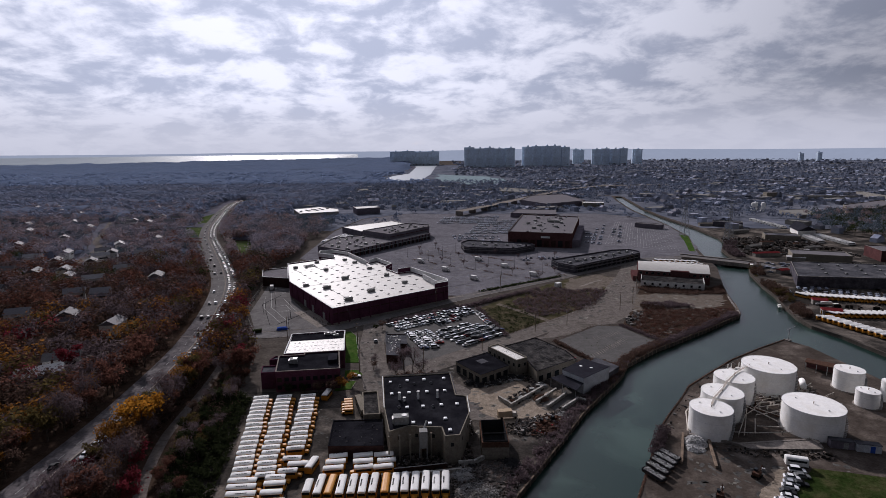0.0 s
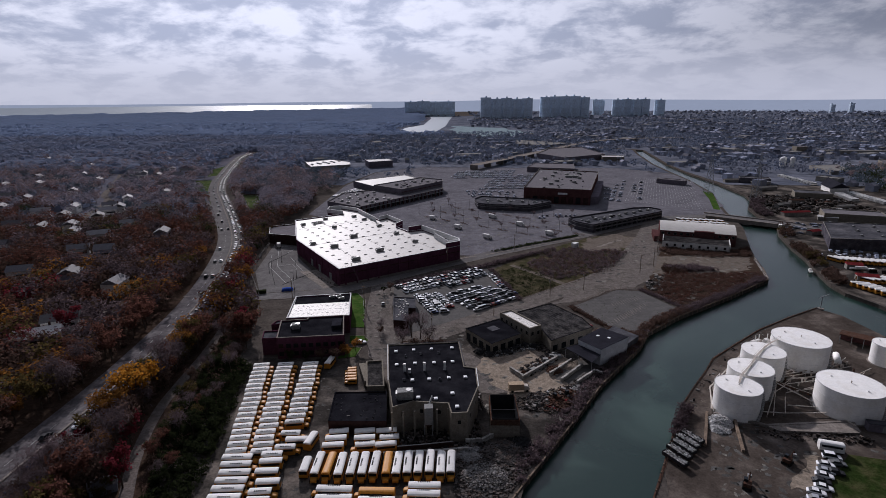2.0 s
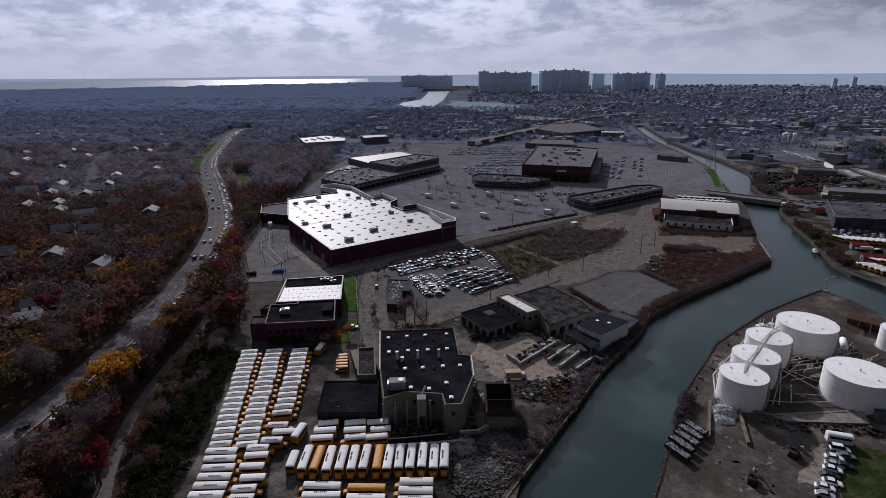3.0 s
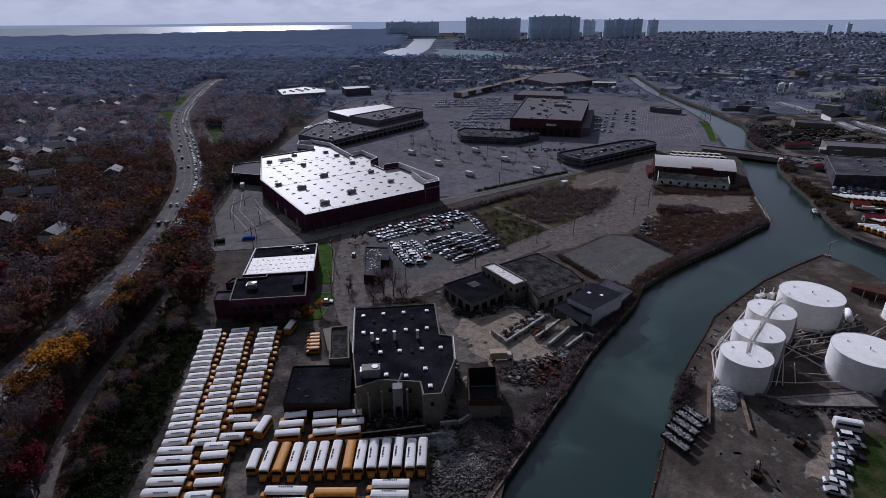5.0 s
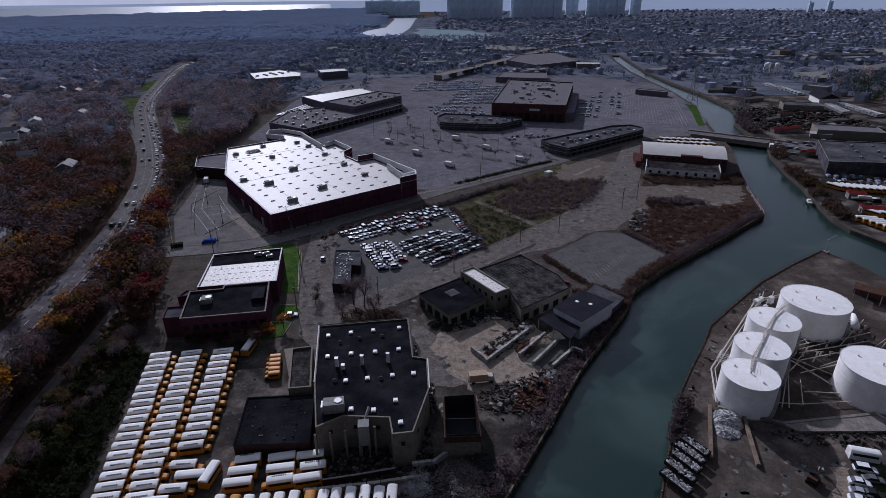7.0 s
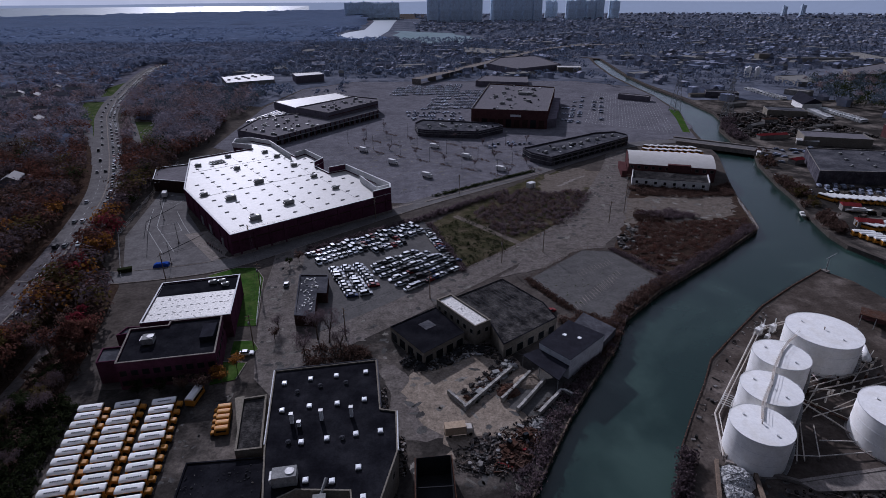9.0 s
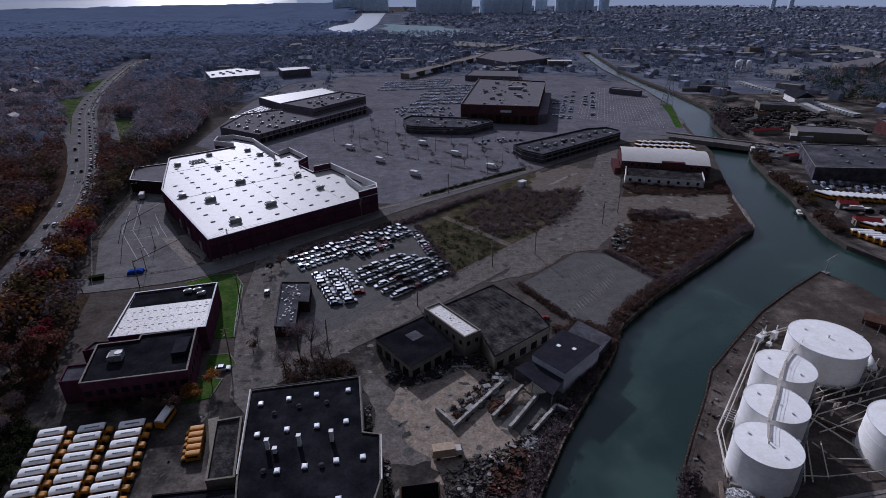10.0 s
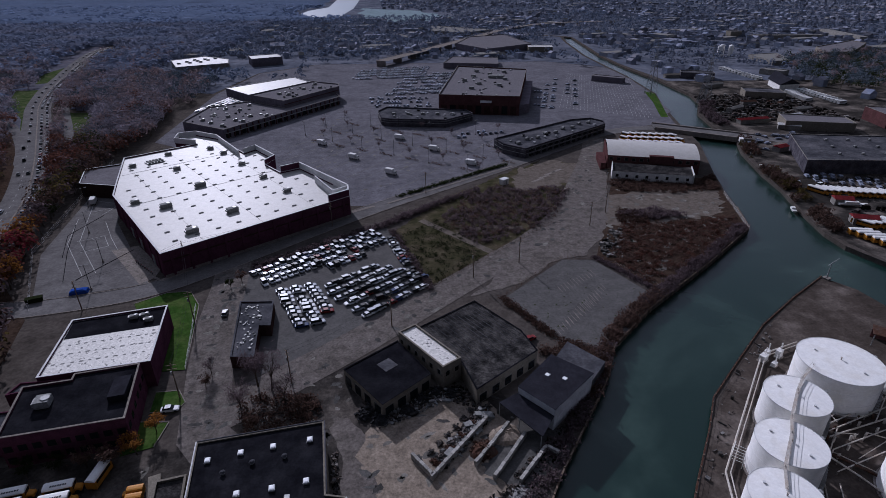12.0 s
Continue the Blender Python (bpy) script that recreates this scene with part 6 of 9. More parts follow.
for ob in list(BUS.values()) + list(CARS.values()) + [white_truck, tan_truck, white_van, far_white]:
    for o in (*ob.children_recursive, ob):
        bpy.data.objects.remove(o)

# ---- trees ----


def leaf_cloud(seed, centres, per, size, spread, thin=1.0, up=0.0, level=1.0):
    """Small randomly turned leaf faces round the given clump centres."""
    r = np.random.default_rng(seed)
    c = np.repeat(np.array(centres, float), per, axis=0)
    c = c + r.normal(0, 1, c.shape) * np.array(spread)
    u = (r.normal(0, 1, c.shape) + np.array((0, 0, up))) * np.array((1, 1, level))
    u /= np.linalg.norm(u, axis=1)[:, None]
    w = np.cross(u, r.normal(0, 1, c.shape) * np.array((1, 1, 1 / level)))
    w /= np.linalg.norm(w, axis=1)[:, None]
    s = size * r.uniform(0.6, 1.3, (len(c), 1))
    q = np.stack([c - u * s, c + w * s * thin * 0.7, c + u * s, c - w * s * thin * 0.7], axis=1).reshape(-1, 3)
    g = Geo()
    g.v = [tuple(p) for p in q.tolist()]
    g.f = [(4 * i, 4 * i + 1, 4 * i + 2, 4 * i + 3) for i in range(len(c))]
    return g


def crown_cloud(seed, trees, n, leaf, thin=0.9, rough=0.45, fill=0.7, up=0.0):
    """Leaf faces laid over rounded, lumpy crowns: each tree is (x, y, crown radius, height)."""
    r = np.random.default_rng(seed)
    t = np.repeat(np.array(trees, float), n, axis=0)
    rise = np.maximum(0, t[:, 1] - 2500) * 0.0165 * (t[:, 0] < 0)
    phase = np.repeat(r.uniform(0, 6.28, (len(trees), 2)), n, axis=0)
    d = r.normal(0, 1, (len(t), 3))
    d[:, 2] = np.abs(d[:, 2]) - 0.25
    d /= np.linalg.norm(d, axis=1)[:, None]
    az = np.arctan2(d[:, 1], d[:, 0])
    lump = (1 + 0.22 * np.sin(3 * az + phase[:, 0]) + 0.16 * np.sin(5 * d[:, 2] * 2 + 2 * az + phase[:, 1])) * r.uniform(fill, 1.06, len(t))
    radii = np.stack([t[:, 2], t[:, 2], t[:, 3] * 0.42], axis=1)
    c = np.stack([t[:, 0], t[:, 1], t[:, 3] * 0.58 + rise], axis=1) + d * radii * lump[:, None]
    nrm = d * (1 - up) + np.array((0, 0, up)) + r.normal(0, rough, d.shape)
    nrm /= np.linalg.norm(nrm, axis=1)[:, None]
    u = np.cross(nrm, r.normal(0, 1, d.shape))
    u /= np.linalg.norm(u, axis=1)[:, None]
    w = np.cross(nrm, u)
    s = leaf * r.uniform(0.6, 1.3, (len(t), 1))
    q = np.stack([c - u * s, c + w * s * thin * 0.7, c + u * s, c - w * s * thin * 0.7], axis=1).reshape(-1, 3)
    g = Geo()
    g.v = [tuple(p) for p in q.tolist()]
    g.f = [(4 * i, 4 * i + 1, 4 * i + 2, 4 * i + 3) for i in range(len(t))]
    return g


def tree(kind, seed, h, r, clumps, per, leaf, bare=False):
    """A tapered, forking trunk with limbs, and a crown of leaf clumps or twigs."""
    rd = random.Random(seed)
    words = {"bare": "leafless grey-brown tree with fine twigs", "russet": "russet-brown autumn tree, leaves thinning", "orange": "orange autumn tree with gaps in its crown", "yellow": "golden-yellow autumn tree in full leaf",
             "crimson": "dark crimson autumn tree", "green": "dull green tree still in leaf", "umber": "brown half-bare autumn tree", "olive": "olive-yellow autumn tree with thinning leaves"}[kind]
    ob = thing("tree", words + " in the roadside woods", "tree", (0, 0, -60), 0, "trees of the roadside woods")
    g = Geo()
    fork = h * rd.uniform(0.28, 0.4)
    lean = (rd.uniform(-0.5, 0.5), rd.uniform(-0.5, 0.5))
    g.tube((0, 0, 0), (*lean, fork), 0.028 * h, 0.018 * h, 7, False)
    tips = []
    for k in range(7):
        a = k * 2.4 + rd.uniform(-0.4, 0.4)
        out = r * rd.uniform(0.35, 0.8)
        top = fork + (h - fork) * rd.uniform(0.45, 0.95)
        mid = (lean[0] + 0.45 * out * math.cos(a), lean[1] + 0.45 * out * math.sin(a), fork + (top - fork) * 0.5)
        tip = (lean[0] + out * math.cos(a), lean[1] + out * math.sin(a), top)
        g.tube((*lean, fork * 0.95), mid, 0.012 * h, 0.008 * h, 5, False)
        g.tube(mid, tip, 0.008 * h, 0.003 * h, 4, False)
        tips += [mid, tip]
        for _ in range(3 if bare else 2):
            b = a + rd.uniform(-0.9, 0.9)
            end = (mid[0] + r * 0.45 * math.cos(b), mid[1] + r * 0.45 * math.sin(b), min(h * 0.97, mid[2] + rd.uniform(0.1, 0.35) * h))
            g.tube(mid, end, 0.005 * h, 0.002 * h, 3, False)
            tips.append(end)
    part("trunk", g, M["bark"], ob)
    cs = [rd.choice(tips) for _ in range(clumps)]
    cs = [(x * 1.08, y * 1.08, min(z, h * 0.98)) for x, y, z in cs]
    if bare:
        crown = leaf_cloud(seed, cs, per, leaf, (r * 0.26, r * 0.26, h * 0.09), 0.11, 0.7)
    else:
        crown = leaf_cloud(seed, cs, per, leaf, (r * 0.19, r * 0.19, h * 0.055))
    part("crown", crown, M[kind], ob)
    return ob


PROTO = {"bare": [tree("bare", s, 13 + s % 3, 5.0, 26, 30, 1.05, True) for s in (1, 2, 3)],
         "umber": [tree("umber", s, 12, 4.8, 26, 26, 0.42) for s in (11, 12)], "russet": [tree("russet", s, 12.5, 5.0, 28, 28, 0.44) for s in (21, 22)],
         "orange": [tree("orange", s, 12, 4.8, 28, 30, 0.44) for s in (31, 32)], "yellow": [tree("yellow", s, 11.5, 5.2, 30, 34, 0.44) for s in (41,)],
         "olive": [tree("olive", s, 12, 4.8, 28, 28, 0.44) for s in (71,)], "crimson": [tree("crimson", s, 10, 4.4, 26, 30, 0.42) for s in (51,)], "green": [tree("green", s, 11, 4.6, 28, 30, 0.44) for s in (61,)]}


def road_gap(x, y, line):
    best = 1e9
    for a, b in zip(line, line[1:]):
        d = Vector((b[0] - a[0], b[1] - a[1]))
        k = max(0, min(1, ((x - a[0]) * d.x + (y - a[1]) * d.y) / max(d.length_squared, 1e-6)))
        best = min(best, math.hypot(x - a[0] - k * d.x, y - a[1] - k * d.y))
    return best


PW = PARKWAY[::3] + [PARKWAY[-1]]
PATHLINE = [(-92, 104), (-100, 122), (-106.5, 147), (-108, 165), (-109, 185), (-111, 205), (-113.5, 222)]
STREETS = [[(-330, 440), (-344, 470), (-368, 544), (-396, 574), (-427, 645), (-543, 872)], [(-165, 231), (-197, 234), (-290, 240), (-420, 262)], [(-300, 452), (-336, 500), (-368, 544)]]
for line in STREETS:
    solo("suburb_street", ribbon(smooth_line(line), 6.5, 0.12), M["street"], "pale suburban street between the trees", "road", "structure")
HOUSES = [(-332, 486, 0, 30), (-320, 464, 1, 30), (-318, 478, 0, 115), (-268, 410, 1, 25), (-270, 373, 1, 30), (-421, 697, 0, 20), (-454, 738, 1, 20), (-190, 262, 0, 95), (-339, 527, 1, 120), (-237, 328, 2, 20), (-256, 330, 0, 30), (-378, 459, 1, 25),
          (-360, 404, 0, 25), (-312, 403, 0, 110), (-184, 212, 1, 25), (-258, 283, 0, 20), (-225, 277, 2, 110)]
hr = random.Random(77)
for row_y in range(150, 900, 46):
    for k in range(12):
        if hr.random() < 0.5:
            continue
        x, y = -170 - k * 33 + hr.uniform(-7, 7) - max(0, row_y - 300) * 0.33, row_y + hr.uniform(-9, 9) + 0.25 * k * 8
        if road_gap(x, y, PW) > 42 and all(road_gap(x, y, line) > 11 for line in STREETS) and all(math.hypot(x - a, y - b) > 19 for a, b, _, _ in HOUSES[:17]):
            HOUSES.append((x, y, hr.choice((0, 1, 2, 3)), 20 + hr.uniform(-8, 8) + 90 * hr.randint(0, 1)))


def clear_of_houses(x, y, d):
    if any(math.hypot(x - a - 5, y - b + 11) < 10.5 for a, b, _, _ in HOUSES):
        return False
    return all(abs(x - a) > d or abs(y - b) > d for a, b, _, _ in HOUSES)


EAST_WOOD = [(-165, 60), (-86, 60), (-86, 150), (-90, 178), (-97, 210), (-106, 240), (-116, 250), (-130, 290), (-142, 340), (-152, 430), (-146, 470), (-155, 560), (-180, 620), (-260, 640), (-210, 480), (-150, 300), (-125, 200), (-135, 60)]
WEST_WOOD = [(-340, 60), (-120, 60), (-110, 200), (-130, 300), (-200, 430), (-380, 430), (-420, 300)]
tr = random.Random(21)


def kind_at(x, y):
    """Autumn colours come in patches: one field picks the family, a little chance the rest."""
    n = noise.noise((x * 0.028, y * 0.028, 3.0)) + tr.uniform(-0.22, 0.22)
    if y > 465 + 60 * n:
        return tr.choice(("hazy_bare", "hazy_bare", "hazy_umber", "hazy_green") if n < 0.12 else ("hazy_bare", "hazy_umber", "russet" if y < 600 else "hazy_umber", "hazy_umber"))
    m = noise.noise((x * 0.05, y * 0.05, 9.0))
    if n < -0.12:
        return "bare" if m < 0.15 else "russet"
    if n < 0.02:
        return "umber" if m < 0.12 else "russet"
    if m > 0.26 and y < 300:
        return "crimson" if tr.random() < 0.7 else "russet"
    if m < -0.24:
        return tr.choice(("olive", "orange", "russet", "umber", "bare", "olive")) if y < 330 else tr.choice(("umber", "olive", "green", "bare"))
    if y > 330 or x < -260:
        return tr.choice(("russet", "bare", "umber"))
    return tr.choice(("russet", "bare")) if n < 0.17 else tr.choice(("orange", "russet", "umber"))


def plant(kind, x, y, s, label=""):
    ob = copy_thing(tr.choice(PROTO[kind]), pose(x, y, 0, 0, 0, tr.uniform(0, 360)))
    ob.scale = (s * tr.uniform(0.9, 1.1), s * tr.uniform(0.9, 1.1), s)
    return tagged(ob, label)


mid_spots = []
for zone, step_m in ((EAST_WOOD, 4.9), (WEST_WOOD, 5.9)):
    xs, ys = [p[0] for p in zone], [p[1] for p in zone]
    y = min(ys)
    while y < max(ys):
        x = min(xs)
        while x < max(xs):
            px_, py_ = x + tr.uniform(-2.4, 2.4), y + tr.uniform(-2.4, 2.4)
            x += step_m
            if not inside((px_, py_), zone) or any(inside((px_, py_), v) for v in VERGES) or road_gap(px_, py_, PW) < (10.2 if zone is EAST_WOOD else 12.5) or (py_ < 245 and road_gap(px_, py_, PATHLINE) < 3.4):
                continue
            if zone is WEST_WOOD and (not clear_of_houses(px_, py_, 8.6) or any(road_gap(px_, py_, line) < 6 for line in STREETS)):
                continue
            if zone is EAST_WOOD and px_ > -97 and py_ < 178 and tr.random() < 0.2:
                continue
            near_enough = zone is EAST_WOOD and py_ < 222 or zone is WEST_WOOD and px_ > -150 and py_ < 215
            kind = kind_at(px_, py_)
            if -128 < px_ < -104 and 130 < py_ < 262:
                kind = tr.choice(("orange", "olive", "olive", "umber", "russet", "bare", "bare", "umber"))
            if px_ > -103 - (py_ - 125) * 0.08 and py_ < 200:
                kind = tr.choice(["bare", "umber", "olive", "green", "green", "russet"])
            if near_enough:
                plant(kind, px_, py_, tr.uniform(0.32, 0.52) if px_ > -103 - (py_ - 125) * 0.08 and py_ < 200 else (tr.uniform(0.5, 0.78) if py_ < 255 else tr.uniform(0.45, 0.7)) if zone is EAST_WOOD and road_gap(px_, py_, PW) < 21 else tr.uniform(0.7, 1.08))
            else:
                mid_spots.append((px_, py_, kind))
        y += step_m
plant("yellow", -115.0, 150, 1.3, "large golden-yellow tree beside the dirt path")
plant("yellow", -119, 157, 0.8)
plant("orange", -119, 141, 0.8)
plant("crimson", -104, 128, 1.0, "dark crimson tree above the bus yard")
plant("crimson", -96, 110, 1.1)
plant("crimson", -179, 210, 1.2, "dark crimson tree beside a suburban house")
plant("crimson", -121, 251, 1.15, "dark crimson tree beside the parkway")
plant("orange", -124, 272, 1.0)
for x, y, k, s in [(-50, 186, "orange", 0.5), (-54, 183, "umber", 0.55), (-60, 183.5, "umber", 0.5), (-48, 193, "orange", 0.45), (-66, 183, "green", 0.4), (-72, 182, "green", 0.45), (-22, 205, "bare", 0.75), (-26, 207, "bare", 0.7), (-18, 200, "bare", 0.6), (-29, 199, "bare", 0.6), (-14, 196, "umber", 0.35), (-24, 190, "umber", 0.4),
                   (-40, 208, "umber", 0.4), (-40, 214, "bare", 0.4), (-45, 262, "green", 0.35), (-42, 266, "umber", 0.4)]:
    plant(k, x, y, s, "small yard tree beside the drive")
# young trees in the parking lot
for i in range(7):
    for j in range(4):
        x, y = -46 + i * 19 + j * 16, 470 + j * 22 - i * 17 + 16
        if inside((x, y), [(-60, 440), (10, 350), (90, 392), (100, 470), (10, 500), (-20, 540)]):
            plant("bare", x, y, 0.34, "small leafless lot tree in a kerbed bed")
for kinds in PROTO.values():
    for ob in kinds:
        for o in (*ob.children_recursive, ob):
            bpy.data.objects.remove(o)

# woods too dense to count


def far_gap(x, y):
    return road_gap(x, y, PW) > 20 and x < -250 - (y - 750) * 0.1


for x in range(-640, -150, 8):
    for y in range(200, 760, 8):
        px_, py_ = x + tr.uniform(-4, 4), y + tr.uniform(-4, 4)
        if px_ > -380 and inside((px_, py_), WEST_WOOD):
            continue
        if inside((px_, py_), EAST_WOOD) or any(inside((px_, py_), v) for v in VERGES) or road_gap(px_, py_, PW) < 14 or not clear_of_houses(px_, py_, 10) or any(road_gap(px_, py_, line) < 8 for line in STREETS):
            continue
        if px_ > -150 - max(0, py_ - 470) * 0.25 or tr.random() < 0.12:
            continue
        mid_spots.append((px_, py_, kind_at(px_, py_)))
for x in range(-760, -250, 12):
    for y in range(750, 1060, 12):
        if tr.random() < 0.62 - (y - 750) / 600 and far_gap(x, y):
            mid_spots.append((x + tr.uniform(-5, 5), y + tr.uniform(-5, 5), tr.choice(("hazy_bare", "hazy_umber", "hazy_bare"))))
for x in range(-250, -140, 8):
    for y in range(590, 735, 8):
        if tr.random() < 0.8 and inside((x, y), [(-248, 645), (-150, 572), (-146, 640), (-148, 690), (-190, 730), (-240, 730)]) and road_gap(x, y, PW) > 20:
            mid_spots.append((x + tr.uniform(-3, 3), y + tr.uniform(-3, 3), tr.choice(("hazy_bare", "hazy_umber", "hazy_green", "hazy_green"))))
for x in range(445, 775, 11):
    for y in range(545, 795, 11):
        if inside((x, y), [(450, 620), (525, 760), (660, 790), (770, 700), (640, 560), (445, 545)]):
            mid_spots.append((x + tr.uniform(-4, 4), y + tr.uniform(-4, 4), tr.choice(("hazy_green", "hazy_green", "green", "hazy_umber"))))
by_kind = {}
for x, y, kind in mid_spots:
    by_kind.setdefault(kind, []).append((x, y))
for kind, pts in by_kind.items():
    crowns = []
    for x, y in pts:
        k = tr.uniform(0.75, 1.25)
        crowns.append((x, y, 4.9 * k * tr.uniform(0.85, 1.15), 11.5 * k))
    leafless = kind in ("bare", "hazy_bare")
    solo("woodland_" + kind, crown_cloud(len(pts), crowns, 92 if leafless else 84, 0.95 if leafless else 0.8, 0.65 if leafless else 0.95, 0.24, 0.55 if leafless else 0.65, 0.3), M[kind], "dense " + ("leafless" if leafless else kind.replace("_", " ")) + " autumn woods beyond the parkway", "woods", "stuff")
trunks = Geo()
for x, y, kind in mid_spots[::2]:
    trunks.tube((x, y, 0), (x + tr.uniform(-0.4, 0.4), y, 7), 0.22, 0.1, 4, False)
solo("woodland_trunks", trunks, M["bark"], "grey trunks of the dense woods", "woods", "stuff")



def canopy(name, x0, x1, y0, y1, step_m, keep, top, label):
    """A far forest seen from above: a rough, bumpy sheet of crowns."""
    g = Geo()
    nx, ny = int((x1 - x0) / step_m), int((y1 - y0) / step_m)
    idx = {}
    for j in range(ny):
        for i in range(nx):
            x, y = x0 + i * step_m, y0 + j * step_m
            if keep(x, y):
                z = max(0.0, y - 2500) * 0.0165 * (x < 0) + top * (0.55 + 0.5 * noise.noise((x * 0.011, y * 0.011, 1.0)) + 0.42 * tr.random())
                idx[i, j] = len(g.v)
                g.v.append((x + tr.uniform(-0.4, 0.4) * step_m, y + tr.uniform(-0.4, 0.4) * step_m, max(z, 0.5)))
    for (i, j), a in idx.items():
        if any((i + p, j + q) not in idx for p in (-1, 0, 1) for q in (-1, 0, 1)) and g.v[a][1] < 3000:
            g.v[a] = (*g.v[a][:2], 0.3)
    for (i, j), a in idx.items():
        b, c, d = idx.get((i + 1, j)), idx.get((i + 1, j + 1)), idx.get((i, j + 1))
        if None not in (b, c, d):
            g.f.append((a, b, c, d))
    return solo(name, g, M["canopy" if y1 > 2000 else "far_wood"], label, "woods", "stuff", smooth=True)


BAY = [(-3900, 2500), (-2850, 3190), (-1960, 3640), (-1350, 3970), (-870, 4140), (-640, 4260), (-640, 5150), (-5100, 5150)]
LAGOON = [(-215, 1850), (-125, 1590), (-30, 1640), (15, 2150), (40, 3550), (-210, 3550), (-160, 3040), (-155, 2240), (-205, 2030)]


def far_wood(x, y):
    return y > 560 and x < -200 - max(0, y - 900) * 0.02 and road_gap(x, y, PW) > 24 and not inside((x, y), BAY) and not inside((x, y), LAGOON) and not inside((x, y), [(-250, 735), (-80, 735), (-80, 900), (-250, 900)])


# Added sheets fill dark gaps between crowns with a haze-coloured surface.
canopy("far_woods", -1700, -200, 760, 1500, 14, far_wood, 9.5, "pale filler sheet under the far wood crowns")
canopy("far_woods", -1500, -150, 440, 760, 10, lambda x, y: abs(x) < y * 1.1 + 60 and (x < -640 or x < -162 - max(0, y - 470) * 0.25) and road_gap(x, y, PW) > 21 and clear_of_houses(x, y, 13) and all(road_gap(x, y, line) > 9 for line in STREETS) and not any(inside((x, y), v) for v in VERGES), 7.5, "pale filler sheet under the middle wood crowns")
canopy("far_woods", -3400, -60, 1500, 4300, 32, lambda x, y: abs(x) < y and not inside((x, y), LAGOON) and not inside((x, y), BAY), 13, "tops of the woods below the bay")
for name, x0, x1, y0, y1, gap, n, leaf, high in (("near", -1150, -190, 760, 1500, 12, 26, 2.3, 11), ("wide", -2300, -640, 240, 1500, 15, 17, 3.0, 11), ("distant", -3500, -40, 1500, 2300, 22, 9, 4.6, 12)):
    crowns, y = [], y0
    while y < y1:
        x = x0
        while x < x1:
            a, b = x + tr.uniform(-0.5, 0.5) * gap, y + tr.uniform(-0.5, 0.5) * gap
            x += gap
            if abs(a) > b * 1.05 + 60 or any(road_gap(a, b, line) < 9 for line in STREETS) or not clear_of_houses(a, b, 8):
                continue
            if name == "wide" and a > -640 - (b > 760) * 510:
                continue
            if name == "wide" and noise.noise((a * 0.01, b * 0.01, 7.0)) < -0.35 or b > 560 and not far_wood(a, b) and name != "distant":
                continue
            if name == "distant" and (inside((a, b), LAGOON) or inside((a, b), BAY)):
                continue
            crowns.append((a, b, gap * tr.uniform(0.36, 0.6), high * tr.uniform(0.7, 1.25)))
        y += gap
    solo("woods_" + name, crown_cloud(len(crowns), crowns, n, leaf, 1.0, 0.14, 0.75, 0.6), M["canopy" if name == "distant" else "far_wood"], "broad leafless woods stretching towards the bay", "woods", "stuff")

# ---- houses ----


def house(w, d, h, wall, roof):
    ob = thing("house", "pitched-roof suburban house among bare trees", "house", (0, 0, -60), 0, "houses of the suburb")
    part("wall", Geo().box((0, 0, 0), (w, d, h), 0, True), M[wall], ob)
    e = 0.5
    part("roof", Geo().add([(-w / 2 - e, -d / 2 - e, h - 0.2), (w / 2 + e, -d / 2 - e, h - 0.2), (w / 2 + e, d / 2 + e, h - 0.2), (-w / 2 - e, d / 2 + e, h - 0.2), (-w / 2 - e, 0, h + d * 0.27), (w / 2 + e, 0, h + d * 0.27)], [(0, 1, 5, 4), (2, 3, 4, 5), (1, 2, 5), (3, 0, 4), (3, 2, 1, 0)]), M[roof], ob)
    part("chimney", Geo().box((w * 0.28, d * 0.15, h), (0.9, 0.7, d * 0.27 + 1.2), 0, True), M["dark_brick"], ob)
    for s in (-1,):
        part("window", Geo().box((w * 0.15, s * (d / 2 + 0.02), h * 0.62), (w * 0.5, 0.08, 1.2)), M["glass"], ob)
    return ob


HP = [house(12, 9, 7.2, "white_paint", "shingle"), house(14, 8.5, 6.8, "white_paint", "pale_shingle"), house(11, 10, 7.6, "house_wall", "shingle"), house(13, 9, 7.0, "house_wall", "pale_shingle")]
for x, y, k, rz in HOUSES:
    put(HP[k], x, y, rz)
big_house = house(17, 10, 5.6, "house_wall", "parapet")
put(big_house, -184, 197, 28)
for ob in HP + [big_house]:
    for o in (*ob.children_recursive, ob):
        bpy.data.objects.remove(o)

# city blocks to the horizon
city, city_roofs, city_trees = Geo(), Geo(), []
cr = random.Random(9)


TOWN_GAPS = [[(-252, 765), (-90, 765), (-90, 885), (-252, 885)], [(120, 860), (282, 860), (282, 935), (250, 1080), (160, 1060)], [(110, 1120), (185, 1120), (262, 1195), (140, 1325)], [(480, 712), (530, 712), (555, 800), (490, 800)], [(645, 975), (780, 970), (780, 1010), (650, 1020)], [(790, 935), (820, 935), (868, 1095), (838, 1095)], [(325, 635), (380, 635), (380, 675), (325, 675)]]


